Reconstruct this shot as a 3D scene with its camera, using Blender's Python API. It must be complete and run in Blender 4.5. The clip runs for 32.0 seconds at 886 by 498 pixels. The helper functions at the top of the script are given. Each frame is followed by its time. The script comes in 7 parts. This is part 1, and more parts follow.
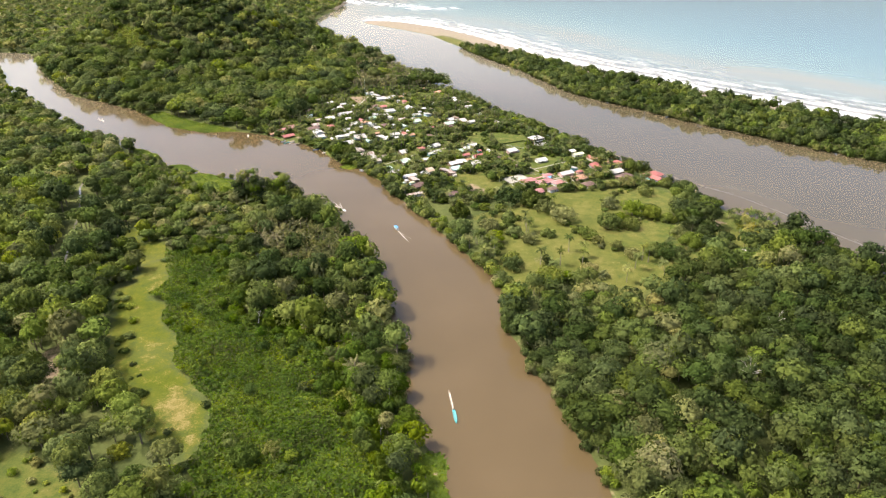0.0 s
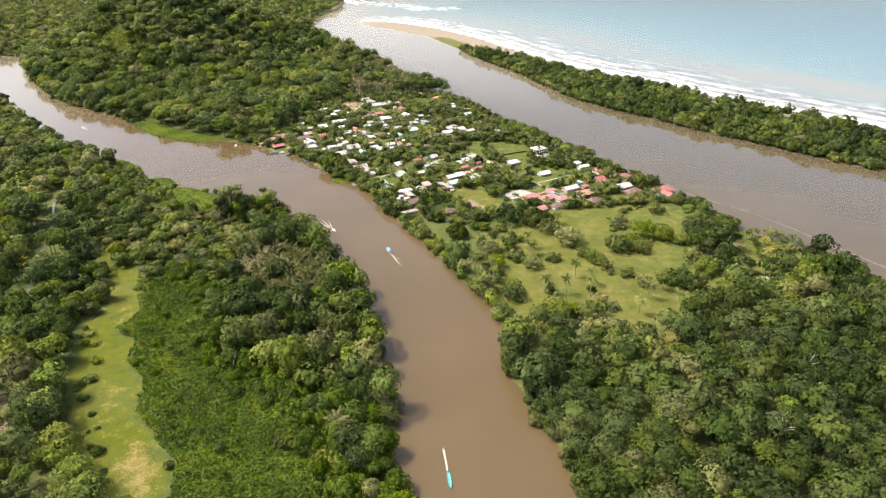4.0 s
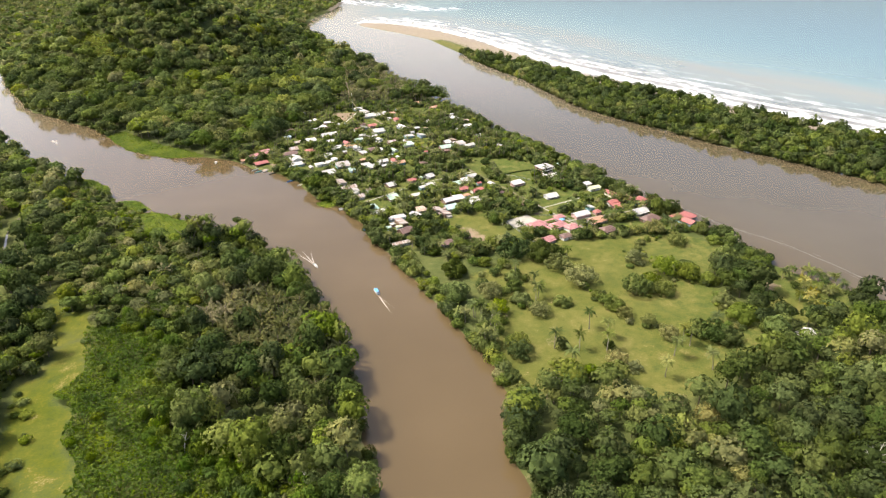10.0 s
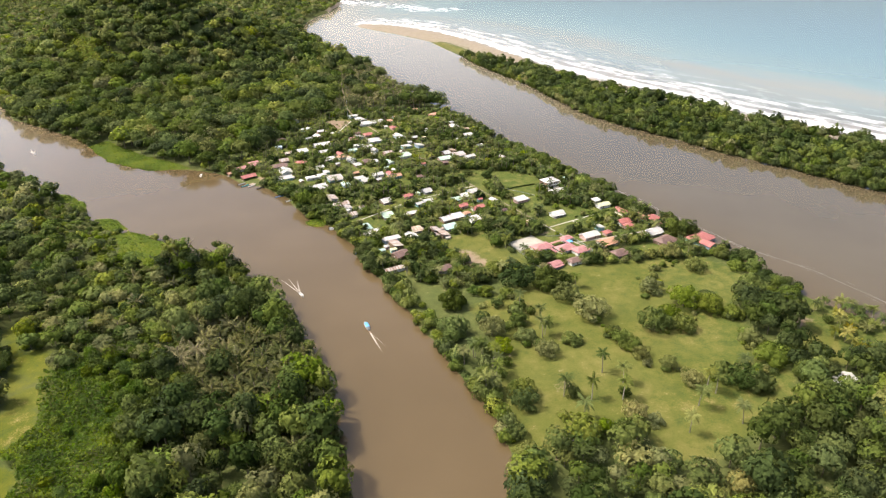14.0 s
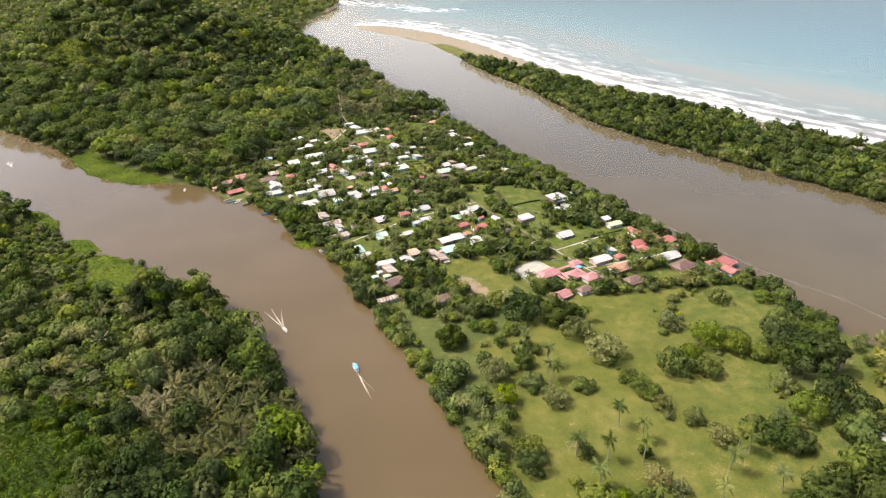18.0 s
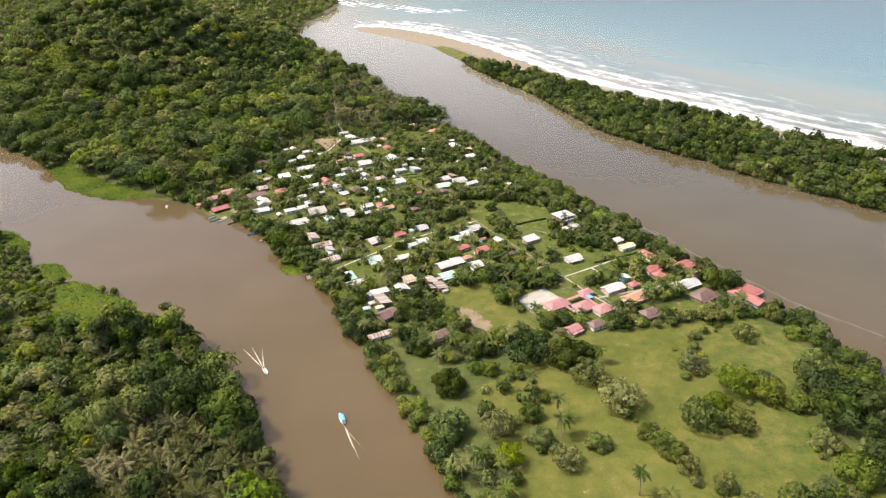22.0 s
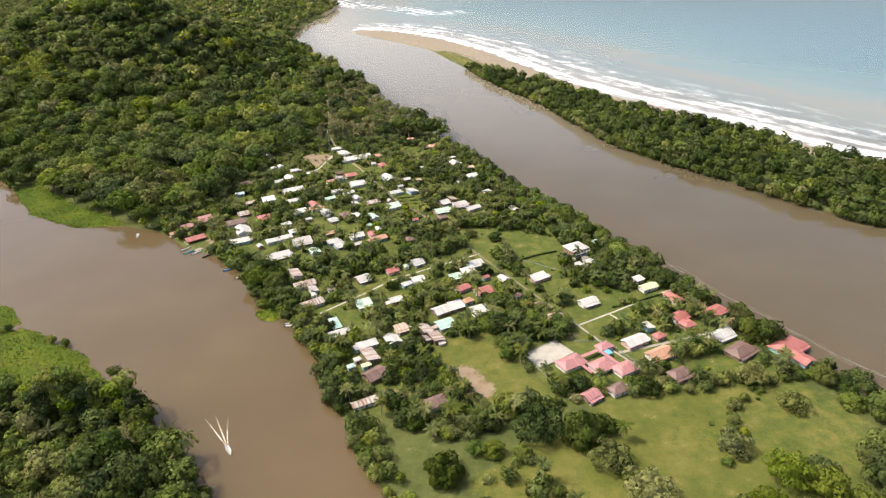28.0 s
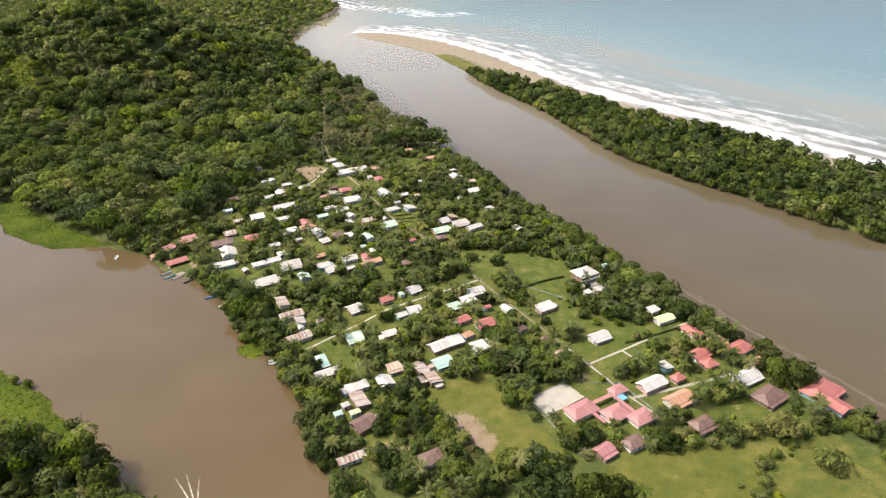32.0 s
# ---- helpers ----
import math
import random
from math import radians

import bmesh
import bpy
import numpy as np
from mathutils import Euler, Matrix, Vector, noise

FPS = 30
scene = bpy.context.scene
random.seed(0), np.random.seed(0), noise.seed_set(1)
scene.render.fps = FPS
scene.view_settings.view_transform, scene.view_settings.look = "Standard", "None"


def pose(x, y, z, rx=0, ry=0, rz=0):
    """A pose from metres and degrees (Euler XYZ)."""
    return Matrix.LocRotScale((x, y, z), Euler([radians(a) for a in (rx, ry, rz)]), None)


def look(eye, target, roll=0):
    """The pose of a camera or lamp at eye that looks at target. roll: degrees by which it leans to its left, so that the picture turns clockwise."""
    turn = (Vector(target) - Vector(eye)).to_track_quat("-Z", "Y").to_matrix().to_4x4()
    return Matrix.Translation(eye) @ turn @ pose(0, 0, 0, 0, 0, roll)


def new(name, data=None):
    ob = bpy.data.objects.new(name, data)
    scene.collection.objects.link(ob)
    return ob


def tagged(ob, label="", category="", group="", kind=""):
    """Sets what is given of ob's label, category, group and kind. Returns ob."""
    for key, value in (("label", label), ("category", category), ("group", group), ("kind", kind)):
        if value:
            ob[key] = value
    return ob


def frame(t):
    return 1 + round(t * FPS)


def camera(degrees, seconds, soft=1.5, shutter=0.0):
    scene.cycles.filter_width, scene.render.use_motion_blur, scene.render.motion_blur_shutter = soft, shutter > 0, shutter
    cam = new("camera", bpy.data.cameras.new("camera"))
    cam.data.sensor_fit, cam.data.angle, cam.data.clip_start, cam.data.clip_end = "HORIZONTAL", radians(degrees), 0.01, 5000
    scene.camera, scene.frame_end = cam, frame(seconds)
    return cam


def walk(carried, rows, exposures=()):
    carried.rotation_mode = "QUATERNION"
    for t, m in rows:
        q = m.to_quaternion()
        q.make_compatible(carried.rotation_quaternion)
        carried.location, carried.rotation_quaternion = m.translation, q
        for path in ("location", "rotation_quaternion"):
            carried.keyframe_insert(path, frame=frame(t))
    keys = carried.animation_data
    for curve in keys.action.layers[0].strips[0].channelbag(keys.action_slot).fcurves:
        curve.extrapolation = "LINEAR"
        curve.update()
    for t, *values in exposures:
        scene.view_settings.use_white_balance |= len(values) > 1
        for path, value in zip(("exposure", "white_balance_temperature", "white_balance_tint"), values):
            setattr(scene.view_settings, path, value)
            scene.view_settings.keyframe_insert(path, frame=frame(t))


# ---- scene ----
cam = camera(68.0, 32.0, 1.25)
PATH = [
    (0, (0.00, 0.00, 240.00), (0.00, 90.01, 196.42), -0.96),
    (2, (2.18, 23.11, 240.51), (2.12, 113.07, 196.84), -0.99),
    (4, (4.24, 46.63, 240.80), (4.11, 136.55, 197.04), -1.02),
    (6, (6.20, 70.48, 240.88), (5.98, 160.36, 197.04), -1.06),
    (8, (8.07, 94.57, 240.80), (7.75, 184.41, 196.89), -1.11),
    (10, (9.86, 118.81, 240.59), (9.43, 208.61, 196.60), -1.15),
    (12, (11.58, 143.12, 240.26), (11.02, 232.89, 196.21), -1.21),
    (14, (13.24, 167.41, 239.87), (12.54, 257.16, 195.76), -1.26),
    (16, (14.86, 191.61, 239.43), (13.99, 281.33, 195.27), -1.32),
    (18, (16.43, 215.62, 238.99), (15.40, 305.31, 194.78), -1.38),
    (20, (17.98, 239.37, 238.56), (16.77, 329.04, 194.31), -1.45),
    (22, (19.52, 262.76, 238.19), (18.11, 352.41, 193.90), -1.52),
    (24, (21.05, 285.72, 237.90), (19.43, 375.34, 193.58), -1.60),
    (26, (22.59, 308.15, 237.73), (20.74, 397.76, 193.38), -1.68),
    (28, (24.15, 329.97, 237.70), (22.06, 419.57, 193.34), -1.76),
    (30, (25.74, 351.11, 237.85), (23.40, 440.69, 193.48), -1.85),
    (32, (27.36, 371.47, 238.21), (24.76, 461.04, 193.83), -1.94),
]
walk(cam, [(t, look(eye, aim, roll)) for t, eye, aim, roll in PATH], [(0.0, 1.25), (32.0, 0.86)])

# ---- world and light ----
SUN_EL, SUN_AZ = 56.0, -84.0          # degrees; azimuth from +y towards +x
w = bpy.data.worlds.new("sky")
scene.world = w
w.use_nodes = True
nt = w.node_tree
sky = nt.nodes.new("ShaderNodeTexSky")
sky.sky_type, sky.sun_disc = "NISHITA", False
sky.sun_elevation, sky.sun_rotation = radians(SUN_EL), radians(SUN_AZ)
sky.air_density, sky.dust_density, sky.ozone_density = 0.8, 6.0, 0.8
nt.links.new(sky.outputs[0], nt.nodes["Background"].inputs[0])
nt.nodes["Background"].inputs[1].default_value = 0.15
sd = bpy.data.lights.new("sun", "SUN")
sd.energy, sd.angle, sd.color = 2.6, radians(5.0), (1.0, 0.945, 0.855)
sun = new("sun", sd)
to_sun = Vector((math.sin(radians(SUN_AZ)) * math.cos(radians(SUN_EL)), math.cos(radians(SUN_AZ)) * math.cos(radians(SUN_EL)), math.sin(radians(SUN_EL))))
sun.matrix_world = look(to_sun * 900, (0, 0, 0))

# ---- materials ----
def material(name, rough=0.7, spec=0.3, metal=0.0):
    m = bpy.data.materials.new(name)
    m.use_nodes = True
    b = m.node_tree.nodes["Principled BSDF"]
    b.inputs["Roughness"].default_value = rough
    b.inputs["Specular IOR Level"].default_value = spec
    b.inputs["Metallic"].default_value = metal
    return m, m.node_tree, b


def node(t, kind, **inputs):
    n = t.nodes.new("ShaderNode" + kind)
    for key, value in inputs.items():
        key = key.replace("_", " ")
        if hasattr(value, "is_output"):
            t.links.new(value, n.inputs[key])
        else:
            n.inputs[key].default_value = value
    return n


def noise_of(t, scale, detail=3.0, vec=None, rough=0.55):
    n = node(t, "TexNoise", Scale=scale, Detail=detail, Roughness=rough)
    t.links.new(vec if vec else node(t, "NewGeometry").outputs["Position"], n.inputs["Vector"])
    return n.outputs["Fac"]


def ramp(t, fac, stops):
    r = t.nodes.new("ShaderNodeValToRGB")
    els = r.color_ramp.elements
    while len(els) < len(stops):
        els.new(0.5)
    for e, (p, c) in zip(els, stops):
        e.position, e.color = p, (*c, 1)
    t.links.new(fac, r.inputs[0])
    return r.outputs[0]


def mixed(t, fac, a, b):
    n = t.nodes.new("ShaderNodeMix")
    n.data_type = "RGBA"
    for sock, v in ((n.inputs[0], fac), (n.inputs[6], a), (n.inputs[7], b)):
        if hasattr(v, "is_output"):
            t.links.new(v, sock)
        else:
            sock.default_value = v if isinstance(v, float) else (*v, 1)
    return n.outputs[2]


def maths(t, op, a, b=0.0, clamp=False):
    n = t.nodes.new("ShaderNodeMath")
    n.operation, n.use_clamp = op, clamp
    for sock, v in ((n.inputs[0], a), (n.inputs[1], b)):
        if hasattr(v, "is_output"):
            t.links.new(v, sock)
        else:
            sock.default_value = v
    return n.outputs[0]


def bump(t, b, height, strength, distance):
    n = node(t, "Bump", Strength=strength, Distance=distance, Height=height)
    t.links.new(n.outputs[0], b.inputs["Normal"])


def attr(t, name):
    n = t.nodes.new("ShaderNodeAttribute")
    n.attribute_name = name
    return n.outputs["Fac"]


def leaf_material(name, dark, mid, light, shared):
    """Foliage: each tree takes a tone of its own, each clump of leaves a shade of it."""
    m, t, b = material(name, 0.75, 0.07)
    own = t.nodes.new("ShaderNodeObjectInfo").outputs["Random"] if shared else attr(t, "tint")
    isl = t.nodes.new("ShaderNodeNewGeometry").outputs["Random Per Island"]
    fac = maths(t, "ADD", maths(t, "MULTIPLY", own, 0.78), maths(t, "MULTIPLY", isl, 0.22))
    hue = t.nodes.new("ShaderNodeTexWhiteNoise")
    hue.noise_dimensions = "1D"
    t.links.new(maths(t, "MULTIPLY", own, 917.0), hue.inputs["W"])
    split = t.nodes.new("ShaderNodeSeparateColor")
    t.links.new(hue.outputs["Color"], split.inputs[0])
    hsv = node(t, "HueSaturation", Hue=maths(t, "ADD", 0.481, maths(t, "MULTIPLY", split.outputs[0], 0.028)), Saturation=maths(t, "ADD", 0.86, maths(t, "MULTIPLY", split.outputs[1], 0.30)),
               Value=maths(t, "ADD", 0.74, maths(t, "MULTIPLY", split.outputs[2], 0.54)), Color=ramp(t, fac, ((0.1, dark), (0.5, mid), (0.95, light))))
    col = hsv.outputs[0]
    grain = noise_of(t, 2.3, 4, None, 0.7)
    spot = maths(t, "MULTIPLY", maths(t, "SUBTRACT", grain, 0.42), 3.0, True)
    t.links.new(mixed(t, spot, mixed(t, 0.12, col, dark), mixed(t, 0.07, col, light)), b.inputs["Base Color"])
    bump(t, b, grain, 0.38, 0.5)
    tr = t.nodes.new("ShaderNodeBsdfTranslucent")
    t.links.new(col, tr.inputs[0])
    mx = t.nodes.new("ShaderNodeMixShader")
    mx.inputs[0].default_value = 0.36
    out = t.nodes["Material Output"]
    t.links.new(b.outputs[0], mx.inputs[1])
    t.links.new(tr.outputs[0], mx.inputs[2])
    t.links.new(mx.outputs[0], out.inputs[0])
    return m


GREENS = {
    "rainforest_leaves": ((0.042, 0.065, 0.017), (0.103, 0.137, 0.031), (0.203, 0.232, 0.057)),
    "dark_leaves": ((0.026, 0.041, 0.012), (0.058, 0.082, 0.021), (0.118, 0.148, 0.034)),
    "olive_leaves": ((0.075, 0.091, 0.029), (0.155, 0.167, 0.056), (0.274, 0.260, 0.095)),
    "bright_leaves": ((0.075, 0.115, 0.017), (0.146, 0.191, 0.028), (0.257, 0.278, 0.047)),
    "palm_leaves": ((0.046, 0.067, 0.019), (0.096, 0.122, 0.033), (0.190, 0.198, 0.060)),
    "wild_palm_leaves": ((0.046, 0.058, 0.018), (0.112, 0.116, 0.040), (0.320, 0.290, 0.135)),
    "reed_leaves": ((0.049, 0.085, 0.011), (0.095, 0.138, 0.017), (0.199, 0.212, 0.030)),
    "golden_palm_leaves": ((0.082, 0.095, 0.016), (0.177, 0.170, 0.028), (0.309, 0.270, 0.055)),
    "vine_leaves": ((0.035, 0.064, 0.009), (0.074, 0.118, 0.014), (0.142, 0.180, 0.022)),
}
LEAF = {k: leaf_material(k, *v, True) for k, v in GREENS.items()}
FOREST = {k: leaf_material("forest_" + k, *v, False) for k, v in GREENS.items()}


def plain(name, colour, rough=0.6, spec=0.3, grain=0.25, scale=1.2, metal=0.0, dirt=None, bumpy=0.0):
    """A surface with blotches at two scales, slightly different on each object."""
    m, t, b = material(name, rough, spec, metal)
    pos = node(t, "TexCoord").outputs["Object"]
    n = maths(t, "ADD", maths(t, "MULTIPLY", noise_of(t, scale, 4, pos), 0.6), maths(t, "MULTIPLY", noise_of(t, scale * 9, 3, pos), 0.4))
    dark = dirt or tuple(c * (1 - grain * 1.6) for c in colour)
    lite = tuple(min(1, c * (1 + grain * 0.5)) for c in colour)
    col = ramp(t, n, ((0.30, dark), (0.52, colour), (0.75, lite)))
    own = t.nodes.new("ShaderNodeObjectInfo").outputs["Random"]
    t.links.new(mixed(t, maths(t, "MULTIPLY", own, 0.3), col, dark), b.inputs["Base Color"])
    if bumpy:
        bump(t, b, n, 0.6, bumpy)
    return m


def roofing(name, colour, rust, amount, metal=0.0, rough=0.5):
    """Corrugated sheet: ribs down the slope, sheets of slightly different age, rust in runs."""
    m, t, b = material(name, rough, 0.35, metal)
    pos = node(t, "TexCoord").outputs["Object"]
    sep = t.nodes.new("ShaderNodeSeparateXYZ")
    t.links.new(pos, sep.inputs[0])
    own = t.nodes.new("ShaderNodeObjectInfo").outputs["Random"]
    shift = maths(t, "ADD", sep.outputs[0], maths(t, "MULTIPLY", own, 50.0))
    sheet = t.nodes.new("ShaderNodeTexWhiteNoise")
    sheet.noise_dimensions = "1D"
    t.links.new(maths(t, "FLOOR", maths(t, "MULTIPLY", shift, 0.9)), sheet.inputs["W"])
    comb = t.nodes.new("ShaderNodeCombineXYZ")
    t.links.new(maths(t, "MULTIPLY", shift, 2.2), comb.inputs[0])
    t.links.new(maths(t, "MULTIPLY", sep.outputs[1], 0.35), comb.inputs[1])
    runs = noise_of(t, 0.8, 4, comb.outputs[0])
    level = maths(t, "ADD", maths(t, "MULTIPLY", runs, 0.7), maths(t, "MULTIPLY", sheet.outputs["Value"], 0.3))
    k = 1.0 - amount
    col = ramp(t, level, ((max(0.0, k - 0.40), colour), (max(0.02, k - 0.28), tuple(c * 0.86 for c in colour)), (min(0.98, k + 0.02), rust)))
    t.links.new(col, b.inputs["Base Color"])
    wave = maths(t, "SINE", maths(t, "MULTIPLY", sep.outputs[0], 36.0))
    bump(t, b, wave, 0.35, 0.02)
    return m


RUST = (0.20, 0.105, 0.065)
ROOF = {
    "w": roofing("white_roofing", (0.50, 0.49, 0.465), (0.40, 0.36, 0.31), 0.33),
    "p": roofing("pink_roofing", (0.37, 0.175, 0.165), (0.30, 0.13, 0.12), 0.25),
    "r": roofing("red_roofing", (0.37, 0.135, 0.115), (0.27, 0.09, 0.075), 0.25),
    "o": roofing("orange_roofing", (0.43, 0.245, 0.155), (0.34, 0.17, 0.11), 0.25),
    "b": roofing("brown_roofing", (0.17, 0.105, 0.085), (0.10, 0.06, 0.05), 0.3),
    "g": roofing("pale_green_roofing", (0.42, 0.54, 0.42), (0.30, 0.34, 0.26), 0.25),
    "t": roofing("teal_roofing", (0.36, 0.52, 0.45), (0.46, 0.50, 0.45), 0.3),
    "k": roofing("rusty_roofing", (0.47, 0.43, 0.385), RUST, 0.36),
    "y": roofing("yellow_green_roofing", (0.58, 0.58, 0.36), (0.40, 0.38, 0.22), 0.25),
    "e": roofing("grey_roofing", (0.40, 0.38, 0.35), (0.27, 0.20, 0.16), 0.3),
    "n": roofing("tan_roofing", (0.46, 0.37, 0.28), (0.30, 0.19, 0.12), 0.35),
    "B": roofing("blue_roofing", (0.38, 0.46, 0.50), (0.28, 0.33, 0.36), 0.25),
}
ROOF_WORD = {"w": "white metal", "p": "faded pink metal", "r": "red metal", "o": "orange metal", "b": "dark brown", "g": "pale green metal", "t": "teal metal",
             "k": "patched rusty metal", "y": "yellow-green metal", "e": "grey metal", "n": "tan weathered metal", "B": "blue metal"}
WALL = [plain("cream_wall", (0.62, 0.57, 0.47), 0.8), plain("white_wall", (0.70, 0.69, 0.65), 0.8), plain("turquoise_wall", (0.26, 0.46, 0.46), 0.8),
        plain("board_wall", (0.22, 0.15, 0.10), 0.8), plain("pink_wall", (0.52, 0.34, 0.30), 0.8), plain("pale_blue_wall", (0.38, 0.48, 0.58), 0.8)]
WALL_WORD = ["cream", "white", "turquoise", "brown board", "pinkish", "pale blue"]
BARK = plain("bark", (0.20, 0.165, 0.125), 0.85, 0.15, 0.4, 2.0)
PALE_BARK = plain("pale_bark", (0.27, 0.24, 0.19), 0.85, 0.15, 0.3, 2.0)
DOORWOOD = plain("door_wood", (0.16, 0.10, 0.065), 0.6)
FRAMEWHITE = plain("frame_paint", (0.66, 0.65, 0.61), 0.5)
CONCRETE = plain("concrete", (0.33, 0.30, 0.245), 0.85, 0.2, 0.28, 0.25, bumpy=0.02)
COURTTOP = plain("court_concrete", (0.35, 0.325, 0.27), 0.85, 0.2, 0.22, 0.18)
DIRT = plain("dirt", (0.27, 0.22, 0.15), 0.95, 0.1, 0.3, 0.3)
TRODDEN = plain("trodden_earth", (0.19, 0.165, 0.105), 0.95, 0.1, 0.35, 0.3)
PLANK = plain("weathered_plank", (0.30, 0.25, 0.195), 0.85, 0.2, 0.35, 1.5)
POST = plain("post_wood", (0.20, 0.155, 0.11), 0.85)
HULLWHITE = plain("hull_white", (0.72, 0.72, 0.70), 0.35, 0.5, 0.12)
HULLBLUE = plain("hull_blue", (0.045, 0.22, 0.52), 0.35, 0.5, 0.15)
CANOPYBLUE = plain("canopy_blue", (0.13, 0.36, 0.62), 0.5, 0.4, 0.12)
HULLTEAL = plain("hull_teal", (0.10, 0.48, 0.50), 0.35, 0.5, 0.15)
DARKTRIM = plain("dark_trim", (0.05, 0.05, 0.05), 0.5)
FENCEGREY = plain("fence_metal", (0.30, 0.33, 0.30), 0.6)
glass, _, gb = material("window_glass", 0.08, 0.5)
gb.inputs["Base Color"].default_value = (0.03, 0.04, 0.045, 1)


def ground_material():
    m, t, b = material("ground_cover", 0.95, 0.1)
    big, mid, fine = noise_of(t, 0.018, 4), noise_of(t, 0.13, 7, None, 0.68), noise_of(t, 1.1, 5, None, 0.7)
    mix3 = maths(t, "ADD", maths(t, "MULTIPLY", mid, 0.62), maths(t, "MULTIPLY", fine, 0.38))
    under = ramp(t, mix3, ((0.30, (0.030, 0.042, 0.012)), (0.55, (0.070, 0.085, 0.024)), (0.75, (0.14, 0.13, 0.05))))
    lawn = ramp(t, mix3, ((0.36, (0.034, 0.054, 0.011)), (0.50, (0.068, 0.086, 0.017)), (0.64, (0.128, 0.118, 0.036))))
    dry = ramp(t, mix3, ((0.33, (0.092, 0.096, 0.016)), (0.52, (0.160, 0.127, 0.038)), (0.70, (0.26, 0.20, 0.100))))
    hay = ramp(t, maths(t, "ADD", maths(t, "MULTIPLY", mix3, 0.6), maths(t, "MULTIPLY", noise_of(t, 0.035, 3), 0.4)), ((0.36, (0.048, 0.064, 0.012)), (0.50, (0.084, 0.091, 0.018)), (0.64, (0.136, 0.122, 0.035))))
    marsh = ramp(t, mix3, ((0.30, (0.038, 0.055, 0.005)), (0.52, (0.070, 0.083, 0.007)), (0.72, (0.136, 0.116, 0.013))))
    sand = ramp(t, mix3, ((0.33, (0.165, 0.134, 0.097)), (0.52, (0.225, 0.187, 0.140)), (0.70, (0.29, 0.248, 0.192))))
    mud = ramp(t, mix3, ((0.35, (0.165, 0.118, 0.075)), (0.65, (0.235, 0.180, 0.125))))
    edge = maths(t, "MULTIPLY", maths(t, "SUBTRACT", mix3, 0.5), 2.6)
    col = under
    for name, tone in (("lawn", lawn), ("hay", hay), ("marsh", marsh), ("dry", dry), ("sand", sand), ("mud", mud)):
        k = maths(t, "MULTIPLY", maths(t, "SUBTRACT", maths(t, "ADD", attr(t, name), edge), 0.30), 2.5, True)
        col = mixed(t, k, col, tone)
    tone2 = mixed(t, maths(t, "MULTIPLY", maths(t, "SUBTRACT", big, 0.4), 1.2, True), col, mixed(t, 0.45, col, (0.20, 0.17, 0.06)))
    t.links.new(tone2, b.inputs["Base Color"])
    bump(t, b, mix3, 0.7, 0.9)
    return m


